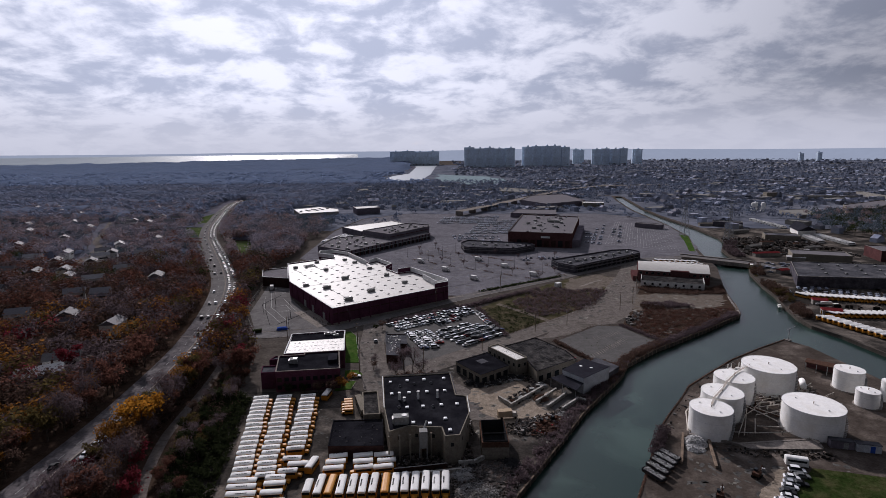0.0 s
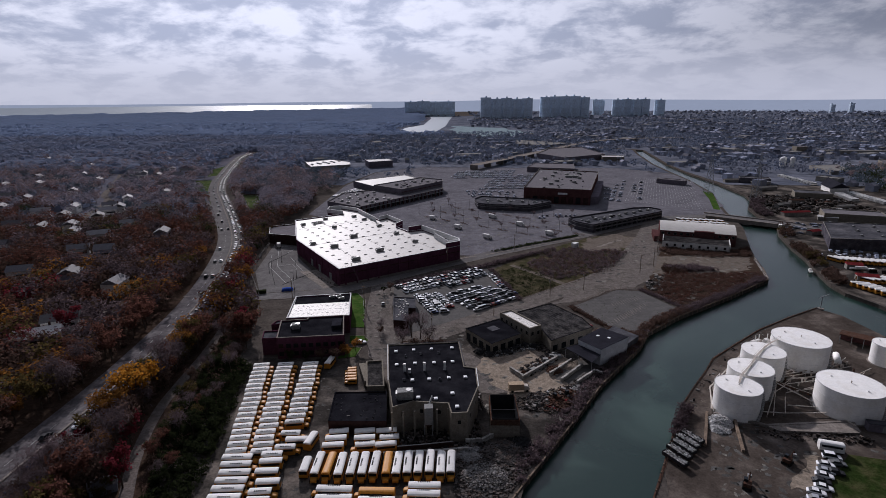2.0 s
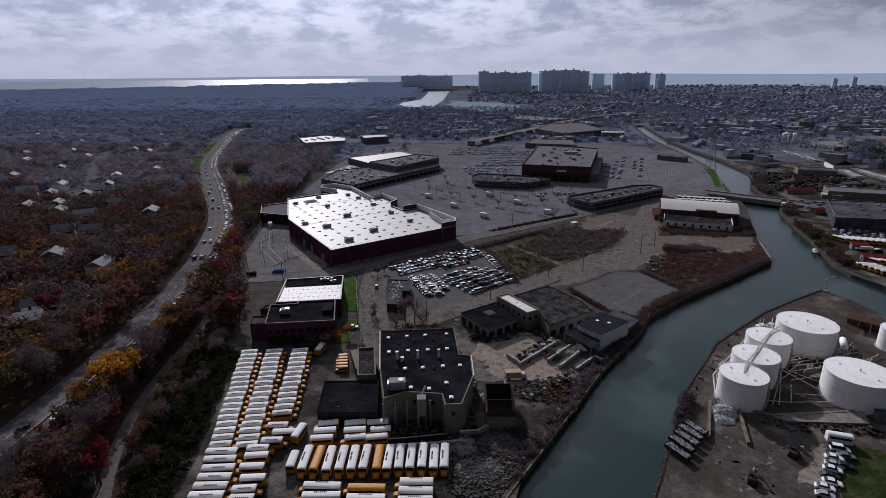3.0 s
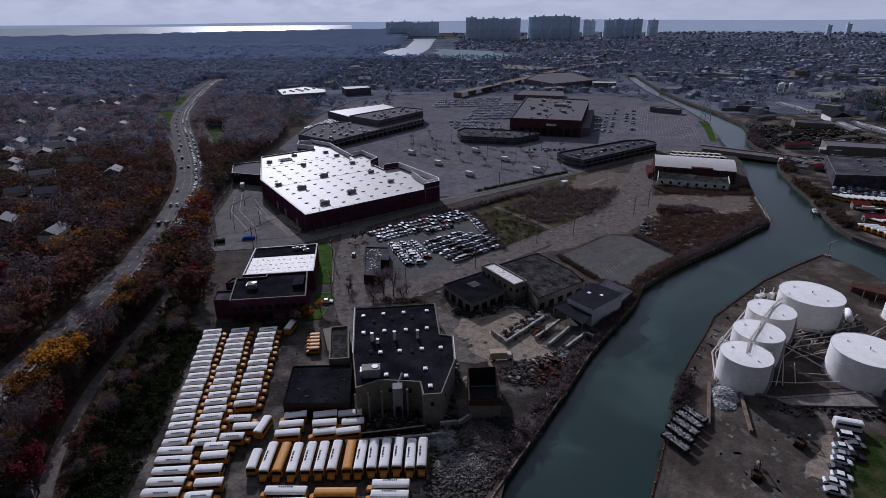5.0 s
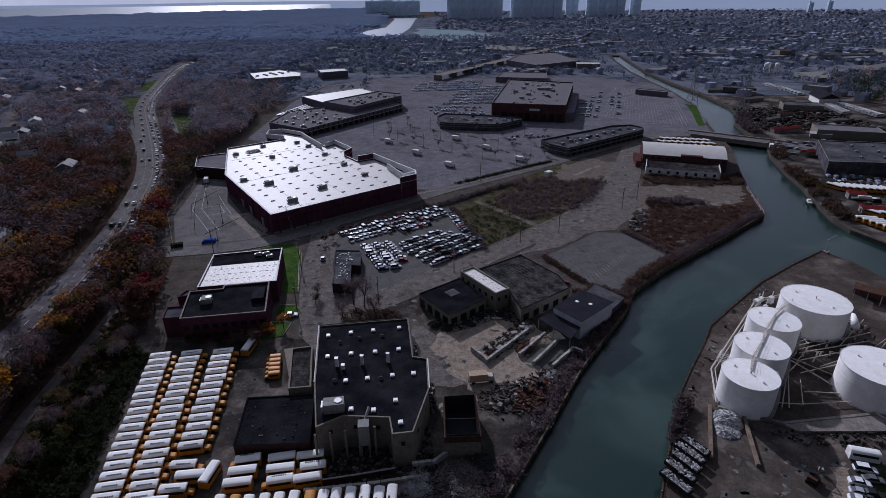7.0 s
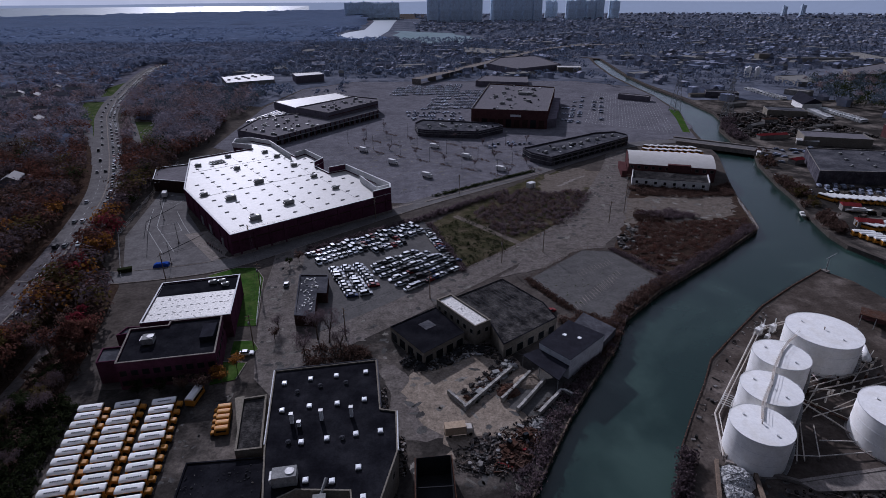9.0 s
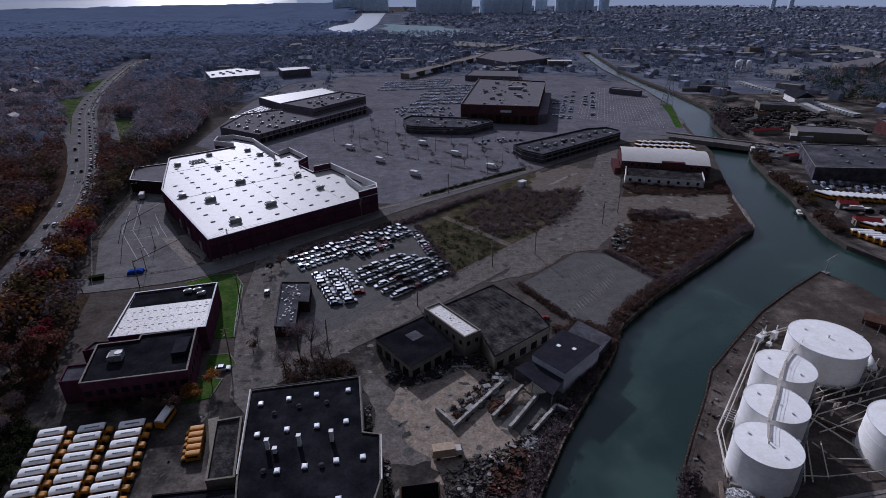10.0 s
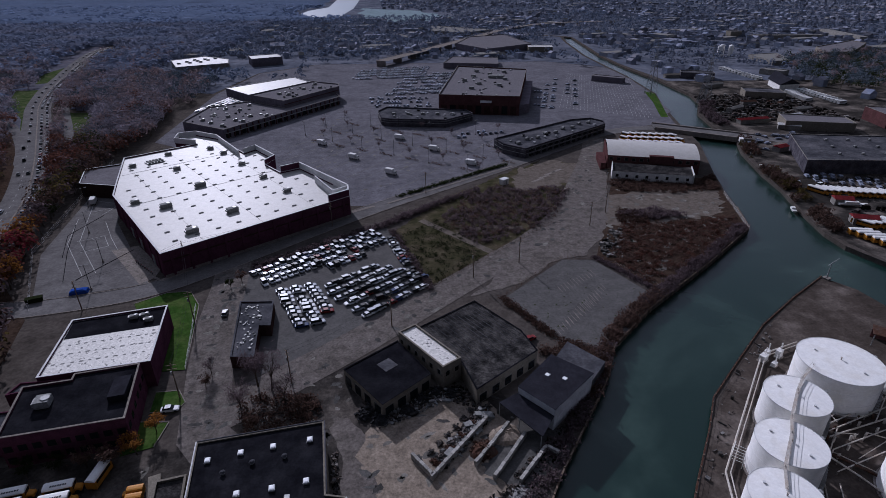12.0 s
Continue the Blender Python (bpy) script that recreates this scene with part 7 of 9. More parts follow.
def block_ok(x, y):
    if any(inside((x, y), q) for q in TOWN_GAPS):
        return False
    if inside((x, y), [(-20, 1640), (75, 1450), (250, 1620), (170, 1970), (-30, 2170)]) or inside((x, y), LAGOON):
        return False
    if road_gap(x, y, [(302, 850), (330, 1010), (352, 1090)]) < 26 or (260 < x < 330 and y < 900) or (x < 330 and y < 640):
        return False
    if inside((x, y), [(440, 540), (525, 770), (665, 800), (790, 700), (640, 550)]) or inside((x, y), [(360, 500), (440, 500), (450, 720), (400, 720)]):
        return False
    if inside((x, y), [(90, 905), (270, 905), (270, 1020), (120, 1020)]) or inside((x, y), [(570, 740), (740, 740), (740, 890), (570, 890)]):
        return False
    return True


pale_roofs = Geo()
for y0, y1, dx, dy, spanx, k, trees in ((640, 1100, 19, 25, (330, 1300), 1.0, 0.5), (480, 640, 22, 24, (450, 900), 1.0, 0.4), (1100, 1700, 17, 27, (-230, 1900), 1.0, 0.56), (1700, 2700, 24, 38, (60, 2800), 1.15, 0.62), (860, 1100, 20, 24, (-250, 130), 1.0, 0.5), (700, 860, 18, 21, (-258, -128), 1.0, 0.45), (826, 1100, 20, 24, (130, 292), 1.0, 0.4), (2700, 4200, 46, 70, (100, 3900), 1.7, 0.66)):
    y = y0
    while y < y1:
        x = spanx[0]
        while x < spanx[1]:
            a, b = x + cr.uniform(-0.3, 0.3) * dx, y + 0.22 * (x - spanx[0]) % dy + cr.uniform(-0.42, 0.42) * dy
            x += dx * cr.uniform(0.7, 1.3)
            if not block_ok(a, b) or abs(a) > b * 1.1 + 60 or not y0 - 20 < b < 4250:
                continue
            wooded = noise.noise((a * 0.0045, b * 0.0045, 2.0))
            if cr.random() < trees + 0.9 * wooded:
                city_trees.append((a, b, cr.uniform(3.4, 5.6) * k ** 1.3, cr.uniform(7, 12) * k ** 0.7))
                if wooded > 0.05:
                    city_trees.append((a + 7 * k, b + cr.uniform(-6, 6), cr.uniform(3.4, 5.6) * k ** 1.3, cr.uniform(7, 12) * k ** 0.7))
                continue
            rz = 12 + 8 * math.sin(a * 0.003) + 90 * cr.randint(0, 1)
            shed_like = cr.random() < 0.09
            w, d, h = (cr.uniform(24, 60), cr.uniform(12, 22), cr.uniform(4, 7)) if shed_like else (cr.uniform(7, 11) * k, cr.uniform(7, 12) * k, cr.uniform(3.5, 7.5) * (1 + 0.2 * (k > 1.2)))
            city.box((a, b, 0), (w, d, h), rz, True)
            co, si = math.cos(radians(rz)), math.sin(radians(rz))
            roof = pale_roofs if cr.random() < (0.5 if shed_like else 0.07) else city_roofs
            if cr.random() < 0.6 and not shed_like:
                pts = [(-w / 2, -d / 2, h), (w / 2, -d / 2, h), (w / 2, d / 2, h), (-w / 2, d / 2, h), (-w / 2, 0, h + d * 0.3), (w / 2, 0, h + d * 0.3)]
                roof.add([(a + p * co - q * si, b + p * si + q * co, z) for p, q, z in pts], [(0, 1, 5, 4), (2, 3, 4, 5), (1, 2, 5), (3, 0, 4)])
            else:
                roof.box((a, b, h), (w, d, 0.5), rz, True)
        y += dy
solo("pale_city_roofs", pale_roofs, M["pale_slab"], "scattered bright roofs among far houses", "roofs", "stuff")
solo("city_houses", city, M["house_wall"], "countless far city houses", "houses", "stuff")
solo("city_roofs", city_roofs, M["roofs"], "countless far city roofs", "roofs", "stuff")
for x in range(-240, 330, 13):
    for y in range(700, 1660, 15):
        if cr.random() < 0.62 and not inside((x, y), [(-245, 740), (-80, 740), (-80, 890), (-245, 890)]) and not inside((x, y), [(-70, 690), (-70, 830), (240, 830), (300, 640), (150, 560)]) and not inside((x, y), [(100, 880), (280, 900), (270, 1070), (120, 1070)]) and road_gap(x, y, [(290, 700), (302, 850), (330, 1010)]) > 24 and road_gap(x, y, PW) > 20 and not inside((x, y), LAGOON):
            city_trees.append((x + cr.uniform(-5, 5), y + cr.uniform(-5, 5), cr.uniform(3, 5.4), cr.uniform(6, 11)))
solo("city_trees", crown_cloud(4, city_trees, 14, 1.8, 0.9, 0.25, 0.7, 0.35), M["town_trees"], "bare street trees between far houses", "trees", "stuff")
flat_building("far_block", "long tan institutional block far across the yards", "building", [(585, 757), (614, 809), (720, 872), (716, 838), (620, 752)], 9, "tan_wall", "gravel_roof", 0.8, "grey_wall")
flat_building("yard_office", "long tan two-storey yard office", "building", [(346, 564), (375, 551), (368, 532), (338, 545)], 6, "tan_wall", "grey_roof", 0.4, "grey_wall")
for poly, h, wall_m, roof_m, label in (([(490, 722), (520, 722), (543, 790), (499, 783)], 5, "grey_wall", "pale_slab", "long pale-roofed shed far across the yards"), ([(655, 996), (767, 982), (770, 996), (657, 1012)], 6, "grey_wall", "pale_slab", "long pale far warehouse row"),
                                       ([(800, 943), (812, 940), (857, 1086), (845, 1089)], 6, "grey_wall", "pale_slab", "long white-roofed far terrace"), ([(600, 985), (618, 983), (620, 1000), (602, 1002)], 14, "tan_wall", "gravel_roof", "tan far block above the yards"),
                                       ([(342, 668), (372, 655), (366, 640), (336, 654)], 6, "shop", "grey_roof", "dark far workshop beside the river"), ([(237, 654), (262, 632), (268, 640), (243, 662)], 5, "mall_wall", "gravel_roof", "long low building at the end of the lot"),
                                       ([(123, 1186), (181, 1142), (246, 1195), (136, 1307)], 6, "grey_wall", "pale_slab", "wide pale-roofed far depot"), ([(436, 668), (450, 648), (462, 655), (448, 676)], 5, "grey_wall", "pale_slab", "pale far shed behind the barn")):
    flat_building("far_shed", label, "building", poly, h, wall_m, roof_m, 0.4, "grey_wall")
for x, y in ((474, 808), (484, 820), (492, 812)):
    tank = thing("yard_silo", "white upright silo in a far yard", "silo", (x, y, 0), 0, "silos in the far yard")
    part("shell", Geo().tube((0, 0, 0), (0, 0, 13), 3.2, n=14), M["tank"], tank, smooth=False)
    part("cone", Geo().tube((0, 0, 13), (0, 0, 14.5), 3.2, 0.4, n=14), M["tank"], tank)
gable = thing("gable_barn", "tall grey gabled barn hall", "hall")
part("wall", Geo().prism([(390, 571), (412, 574), (436, 636), (402, 604)], 0, 6), M["white_paint"], gable)
part("roof", Geo().add([(389, 570, 6), (413, 573, 6), (437, 637, 6), (401, 605, 6), (401, 571, 11), (420, 622, 11)], [(0, 4, 5, 3), (1, 2, 5, 4), (0, 1, 4), (2, 3, 5)]), M["shed_roof"], gable)

# ---- poles, lamps, fences ----


def utility_pole(h=11.5, arms=2):
    ob = thing("utility_pole", "weathered wooden utility pole with crossarms", "utility pole", (0, 0, -60), 0, "poles along the streets")
    part("pole", Geo().tube((0, 0, 0), (0, 0, h), 0.2, 0.13, 7), M["wood"], ob)
    for k in range(arms):
        part("crossarm", Geo().box((0, 0, h - 0.5 - 1.3 * k), (2.4, 0.14, 0.14)), M["wood"], ob)
    part("transformer", Geo().tube((0.35, 0, h - 3.6), (0.35, 0, h - 2.5), 0.28, n=8), M["unit"], ob)
    return ob


POLES = [(11.5, 231, 35), (42.8, 258.7, 35), (62.3, 267.5, 35), (102.3, 298, 50), (114.7, 311, 60), (-17, 207, 35), (-52.3, 242, 100), (-65.6, 281, 30), (-46, 205, 100), (-92, 254, 10), (128, 342, 60), (-12, 313, 38), (33.5, 348, 35)]
pole = utility_pole()
for x, y, rz in POLES:
    copy_thing(pole, pose(x, y, 0, 0, 0, rz + 90))


def wires(a, b, z=10.9):
    ob = thing("power_line", "thin sagging power wires between poles", "wires")
    for s in (-0.9, 0.9):
        pts = [(*lerp((a[0] + s * 0.6, a[1] - s * 0.6), (b[0] + s * 0.6, b[1] - s * 0.6), k / 8), z - 1.2 * math.sin(math.pi * k / 8)) for k in range(9)]
        g = Geo()
        for p, q in zip(pts, pts[1:]):
            g.tube(p, q, 0.03, n=3, caps=False)
        part("wire", g, M["mark"], ob)


for i, j in ((5, 0), (0, 1), (1, 2), (2, 3), (3, 4), (4, 10), (8, 6), (6, 7), (7, 9), (7, 11), (11, 12)):
    wires(POLES[i], POLES[j])


def lot_lamp():
    ob = thing("lot_lamp", "tall dark parking-lot lamp with two heads", "lamp post", (0, 0, -60), 0, "lamps of the parking lot")
    part("base", Geo().tube((0, 0, 0), (0, 0, 0.8), 0.35, n=8), M["concrete"], ob)
    part("pole", Geo().tube((0, 0, 0.8), (0, 0, 10), 0.12, 0.08, 6), M["mark"], ob)
    for s in (-1, 1):
        part("head", Geo().box((s * 0.9, 0, 10), (1.0, 0.4, 0.2)), M["unit"], ob)
    return ob


lamp = lot_lamp()
for i in range(6):
    for j in range(5):
        x, y = -40 + 20 * i + 13 * j, 474 - 19 * i + 20 * j
        if inside((x, y), [(-70, 420), (-2, 345), (16, 340), (88, 390), (100, 470), (60, 478), (5, 500), (-5, 545), (-20, 540)]):
            copy_thing(lamp, pose(x, y, 0.06, 0, 0, 45))
for x, y in [(-100, 290), (-118, 320), (-132, 352), (-95, 268)]:
    copy_thing(lamp, pose(x, y, 0.06, 0, 0, 30))
for proto in (pole, lamp):
    for o in (*proto.children_recursive, proto):
        bpy.data.objects.remove(o)


def fence(line, h, label, material="steel", step_m=3.0):
    ob = thing("fence", label, "fence")
    for x, y, a in along(line, step_m):
        part("post", Geo().tube((x, y, 0), (x, y, h), 0.05, n=4), M[material], ob)
    for z in (0.15, h * 0.5, h - 0.05):
        g = Geo()
        for a, b in zip(line, line[1:]):
            g.tube((*a, z), (*b, z), 0.035, n=3, caps=False)
        part("rail", g, M[material], ob)
    return ob


fence([(12.5, 308), (25.5, 251)], 2.2, "rusty wire fence beside the car lot", "rust")
fence([(26, 253), (60, 281), (88, 304)], 2.0, "sagging wire fence along the street", "rust")
fence([(50, 243), (80, 269), (93, 267)], 1.6, "low broken fence round the empty lot", "rust")
fence([(-48, 217), (-54.5, 252)], 1.2, "pale low fence across the lawn", "parapet", 2.2)
fence([(64, 143), (70.5, 154), (88.5, 177.5), (95.5, 187.5), (110.5, 200.5), (129.5, 216.5), (150, 230.3), (169, 241.5)], 1.4, "dark rail along the terminal quay", "mark", 3.5)
fence([(46, 110), (53, 122), (64, 142)], 1.8, "rusty fence along the terminal bank", "rust")
fence([(169.5, 284), (184, 327)], 1.6, "white rail at the cape's edge", "white_paint")
fence([(-150, 428), (-141, 366), (-132, 302), (-110, 256)], 1.8, "grey chain fence along the store lot", "steel", 5)

# kerbs and painted lines
for shift in (-5.4, 5.4):
    solo("kerb", ribbon(STORE_ROAD[:-9], 0.35, 0.26, shift), M["concrete"], "pale concrete kerb along the store road", "kerb", "structure")
solo("kerb", ribbon([(13.5, 336.5), (50, 361), (88, 385.5)], 1.3, 0.30), M["concrete"], "pale pavement edge of the parking lot", "kerb", "structure")
solo("pavement", ribbon([(-84, 281), (-72, 271.5), (-36, 302), (-2, 329), (7, 334)], 1.8, 0.22), M["concrete"], "pale pavement below the brick store", "pavement", "structure")
g = Geo()
for k in range(15):
    o = Vector((-70, 430)) + Vector((0.74, -0.67)) * (9.0 * k)
    d = Vector((0.62, 0.78))
    for m in range(0, 110, 4):
        p, q = o + d * (4 + m), o + d * (7.4 + m)
        if inside(tuple(p), [(-62, 412), (-4, 342), (16, 340), (88, 390), (100, 440), (82, 470), (58, 474), (14, 488), (4, 545), (-20, 545), (-50, 490)]):
            g.box(((p.x + q.x) / 2, (p.y + q.y) / 2, 0.075), (3.7, 0.36 if k % 2 else 0.2, 0.02), 51.5)
solo("stall_lines", g, M["patch_pale"], "faint white stall lines of the large lot", "road marking", "structure")
g = Geo()
for k in range(19):
    a, b = lerp((164, 538), (226, 700), k / 18), lerp((226, 488), (280, 655), k / 18)
    for m in range(26):
        p = lerp(a, b, (m + 0.5) / 26)
        g.box((*p, 0.115), (0.22, 5.0, 0.02), -22)
solo("stall_lines", g, M["line"], "white stall lines of the empty river lot", "road marking", "structure")
g = Geo()
for a, b, n in (((62, 220), (84, 240), 16), ((68, 226), (88, 246), 16), ((82, 218), (98, 232), 14), ((72, 246), (88, 256), 12), ((100, 262), (108, 246), 9)):
    for k in range(n):
        p = lerp(a, b, k / (n - 1))
        g.box((*p, 0.095), (0.15, 4.2, 0.02), 8)
solo("stall_lines", g, M["concrete"], "worn stall lines of the cracked lot", "road marking", "structure")
solo("tan_stripes", Geo().box((96, 360, 0.10), (1.6, 9, 0.02), -55).box((101, 365, 0.10), (1.6, 9, 0.02), -55).box((106, 370, 0.10), (1.6, 9, 0.02), -55).box((111, 374, 0.10), (1.6, 9, 0.02), -55), M["concrete"], "pale concrete strips in the clearing", "slab", "structure")
g = Geo()
for line in ([(-128, 330), (-118, 300), (-108, 275)], [(-120, 340), (-126, 318), (-118, 296)], [(-92, 300), (-104, 276)]):
    for a, b in zip(line, line[1:]):
        g.tube((*a, 0.08), (*b, 0.08), 0.18, n=3, caps=False)
solo("tar_seams", g, M["black_roof"], "dark tar seams across the service lot", "road marking", "structure")

g = Geo()
for line in ([(-99, 281), (-118, 311), (-126, 338), (-133, 362)], [(-103, 279), (-122, 309), (-130, 337)], [(-90, 286), (-106, 313), (-116, 332)], [(-113, 300), (-104, 305), (-110, 316), (-119, 311)], [(-127, 345), (-119, 350), (-121, 341)], [(-131, 360), (-122, 356)]):
    for a, b in zip(line, line[1:]):
        m = ((a[0] + b[0]) / 2, (a[1] + b[1]) / 2, 0.085)
        g.box(m, (math.dist(a, b), 0.22, 0.02), math.degrees(math.atan2(b[1] - a[1], b[0] - a[0])))
solo("lot_lines", g, M["line"], "faint pale lines on the service lot", "road marking", "structure")
# a timber and sheet-pile face below each bank
for name, line, shift, material, label in (("bank_wall", LEFT_BANK[2:12], -0.2, "wood", "weathered timber wall along the river bank"), ("quay_wall", QUAY[5:17], -0.2, "rust", "rusty sheet-pile wall of the terminal quay")):
    ob = thing(name, label, "wall")
    for a, b in zip(line, line[1:]):
        part("cap_beam", Geo().tube((*a, 0.12), (*b, 0.12), 0.28, n=4), M[material], ob)
    for x, y, a in along(line, 4.0):
        part("pile", Geo().tube((x, y, -3.5), (x, y, 0.7), 0.2, n=6), M["wood"], ob)

for line in ([(-76, 256), (-67, 262), (-59, 262), (-53.5, 252), (-48, 217)], [(-53, 208), (-47, 208), (-44, 203), (-46, 199.5), (-52, 200)], [(-54, 197), (-46, 196), (-47, 188)]):
    solo("kerb", ribbon(line, 0.3, 0.24), M["concrete"], "pale concrete kerb round the lawn", "kerb", "structure")
# patches, cracks and dust on the worn ground
pr = random.Random(44)


def ground_marks(name, spots, material, size, z, label, thin=False):
    """Flat irregular patches or thin seams a few millimetres above the ground."""
    g = Geo()
    for x, y, a in spots:
        w, d = (pr.uniform(2, 7) * size, pr.uniform(0.07, 0.14)) if thin else (pr.uniform(0.6, 2.6) * size, pr.uniform(0.5, 1.6) * size)
        t, n = radians(a + pr.uniform(-14, 14)), 14
        ring = []
        for k in range(n):
            s = 2 * math.pi * k / n
            p, q = w / 2 * math.cos(s) * pr.uniform(0.6, 1.25), d / 2 * math.sin(s) * pr.uniform(0.6, 1.25)
            ring.append((x + p * math.cos(t) - q * math.sin(t), y + p * math.sin(t) + q * math.cos(t), z))
        g.add(ring, [tuple(range(n))])
    return solo(name, g, M[material], label, "ground mark", "stuff")


def on_line(line, n, half):
    pts, out = along(line, 1.0), []
    for _ in range(n):
        x, y, a = pr.choice(pts)
        s = pr.uniform(-half, half)
        out.append((x - math.sin(radians(a)) * s, y + math.cos(radians(a)) * s, a + 90 * (pr.random() < 0.4)))
    return out


def over_area(poly, n):
    xs, ys, out = [p[0] for p in poly], [p[1] for p in poly], []
    while len(out) < n:
        p = (pr.uniform(min(xs), max(xs)), pr.uniform(min(ys), max(ys)))
        if inside(p, poly):
            out.append((*p, pr.uniform(0, 180)))
    return out


DRIVE = [(-48, 282), (-46, 262), (-45, 243), (-41, 216), (-36, 190)]
YARD_AREA = [(-55, 180), (-40, 186), (-36, 200), (14, 222), (34, 205), (40, 190), (52, 184), (34, 152), (18, 132), (14, 150), (4, 150), (2, 183), (-34, 181), (-42, 176)]
LOT = [(52, 242), (80, 266), (91, 264), (102, 236), (75, 211), (63, 218)]
ground_marks("asphalt_patches", on_line(EAST_STREET, 60, 5.5) + on_line(DRIVE, 24, 5), "patch_dark", 1.7, 0.118, "dark repair patches in the worn streets")
ground_marks("street_cracks", on_line(EAST_STREET, 150, 6) + on_line(DRIVE, 60, 5.5) + on_line(STORE_ROAD[:60], 120, 4.8), "patch_dark", 1.0, 0.128, "dark crack seams in the streets", True)
ground_marks("street_dust", on_line(EAST_STREET, 60, 6.3) + on_line(DRIVE, 20, 6), "patch_pale", 1.5, 0.123, "pale dusty patches in the streets")
ground_marks("lot_cracks", over_area(LOT, 110), "patch_dark", 1.1, 0.088, "dark cracks in the empty lot", True)
ground_marks("lot_weeds", over_area(LOT, 60), "dark_grass", 0.4, 0.09, "weed tufts in the lot's cracks")
ground_marks("yard_dust", over_area(YARD_AREA, 70), "patch_pale", 1.5, 0.066, "pale dust patches in the yards")
ground_marks("yard_stains", over_area(YARD_AREA, 80), "patch_dark", 1.6, 0.070, "dark oil stains in the yards")
ground_marks("bus_yard_stains", over_area([(-60, 100), (-8, 100), (-8, 134), (-50, 134), (-48, 178), (-58, 178)], 150), "patch_dark", 0.8, 0.036, "oil stains between parked buses")
ground_marks("quay_stains", over_area([(60, 100), (70, 140), (86, 150), (92, 135), (120, 133), (118, 110), (84, 96)], 130), "patch_dark", 1.3, 0.056, "dark wheel stains on the terminal yard")
ground_marks("quay_dust", over_area([(60, 100), (70, 140), (86, 150), (92, 135), (120, 133), (118, 110), (84, 96)], 50), "patch_pale", 0.8, 0.06, "pale dust on the terminal yard")
ground_marks("mall_lot_cracks", over_area([(-62, 412), (-4, 345), (16, 342), (88, 392), (100, 440), (60, 474), (14, 488), (-20, 540)], 260), "patch_dark", 2.0, 0.072, "tar seams across the large lot", True)
ground_marks("mall_lot_patches", over_area([(-62, 412), (-4, 345), (16, 342), (88, 392), (100, 440), (60, 474), (14, 488), (-20, 540)], 90), "patch_pale", 1.6, 0.07, "pale worn patches in the large lot")
ground_marks("cape_dust", over_area([(104, 246), (140, 264), (168, 286), (182, 330), (132, 340), (112, 306)], 130), "patch_pale", 2.0, 0.078, "pale bare patches among cape weeds")

# ---- brush ----
br = random.Random(31)


def brush(name, spots, per, size, high, material, label, thin=0.6):
    cs = []
    for x, y in spots:
        s = br.uniform(0.5, 1.2)
        for _ in range(4):
            cs.append((x + br.uniform(-1, 1) * s, y + br.uniform(-1, 1) * s, br.uniform(0.2, 1.0) * high * s))
    return solo(name, leaf_cloud(len(spots), cs, per, size, (0.5, 0.5, 0.3), thin, 0.4), M[material], label, "bushes", "stuff")


WET = shrink(RIVER, -1.5)


def scatter(poly, n):
    xs, ys, out = [p[0] for p in poly], [p[1] for p in poly], []
    while len(out) < n:
        p = (br.uniform(min(xs), max(xs)), br.uniform(min(ys), max(ys)))
        if inside(p, poly) and not inside(p, WET):
            out.append(p)
    return out


def beside(line, n, lo, hi):
    pts = along(line, 0.5)
    out = []
    for _ in range(n):
        x, y, a = br.choice(pts)
        s = br.uniform(lo, hi)
        out.append((x - math.sin(radians(a)) * s, y + math.cos(radians(a)) * s))
    return out


BRUSH = [(36, 314), (50, 283), (84, 303), (92, 312), (108, 344), (100, 348), (80, 345), (74, 355), (52, 338)]
brush("weed_thicket", scatter(BRUSH, 620), 7, 0.4, 1.7, "bare", "grey leafless weed thicket on the vacant lot")
brush("weed_thicket", scatter(BRUSH, 200), 7, 0.4, 1.6, "umber", "brown weed thicket on the vacant lot")
brush("weed_grass", scatter([(15, 300), (27, 254), (50, 274), (46, 292), (36, 314)], 300), 6, 0.28, 0.5, "green", "rough green-brown weeds on the vacant lot")
brush("bank_brush", beside([(12, 113.6), (28.7, 139), (46.5, 167), (71, 199), (78, 212)], 300, 0.3, 5), 8, 0.4, 1.5, "bare", "dark leafless brush along the river bank")
brush("bank_brush", beside([(64, 190), (71, 199), (78, 212), (99, 231), (108, 238)], 260, 0.3, 5), 8, 0.42, 2.0, "umber", "reddish-brown brush along the river bank")
brush("bank_brush", beside([(99, 231), (137, 259), (171, 286)], 330, 0.5, 4.5), 8, 0.42, 1.6, "bare", "grey brush on top of the cape wall")
brush("cape_weeds", scatter([(104, 246), (140, 264), (168, 286), (172, 300), (150, 296), (118, 300), (100, 268)], 620), 7, 0.36, 0.9, "umber", "dull brown weeds on the cape")
brush("cape_weeds", scatter([(104, 246), (140, 264), (168, 286), (172, 300), (150, 296), (118, 300), (100, 268)], 320), 7, 0.36, 0.8, "russet", "rust-brown weeds on the cape")
brush("cape_weeds", scatter([(118, 308), (132, 300), (150, 302), (140, 312)], 150), 7, 0.45, 2.2, "bare", "grey bushes on the cape")
brush("cape_weeds", scatter([(132, 352), (137, 355), (175, 341), (196, 356), (186, 333), (160, 330), (134, 338)], 420), 7, 0.4, 1.2, "umber", "brown weeds below the white building")
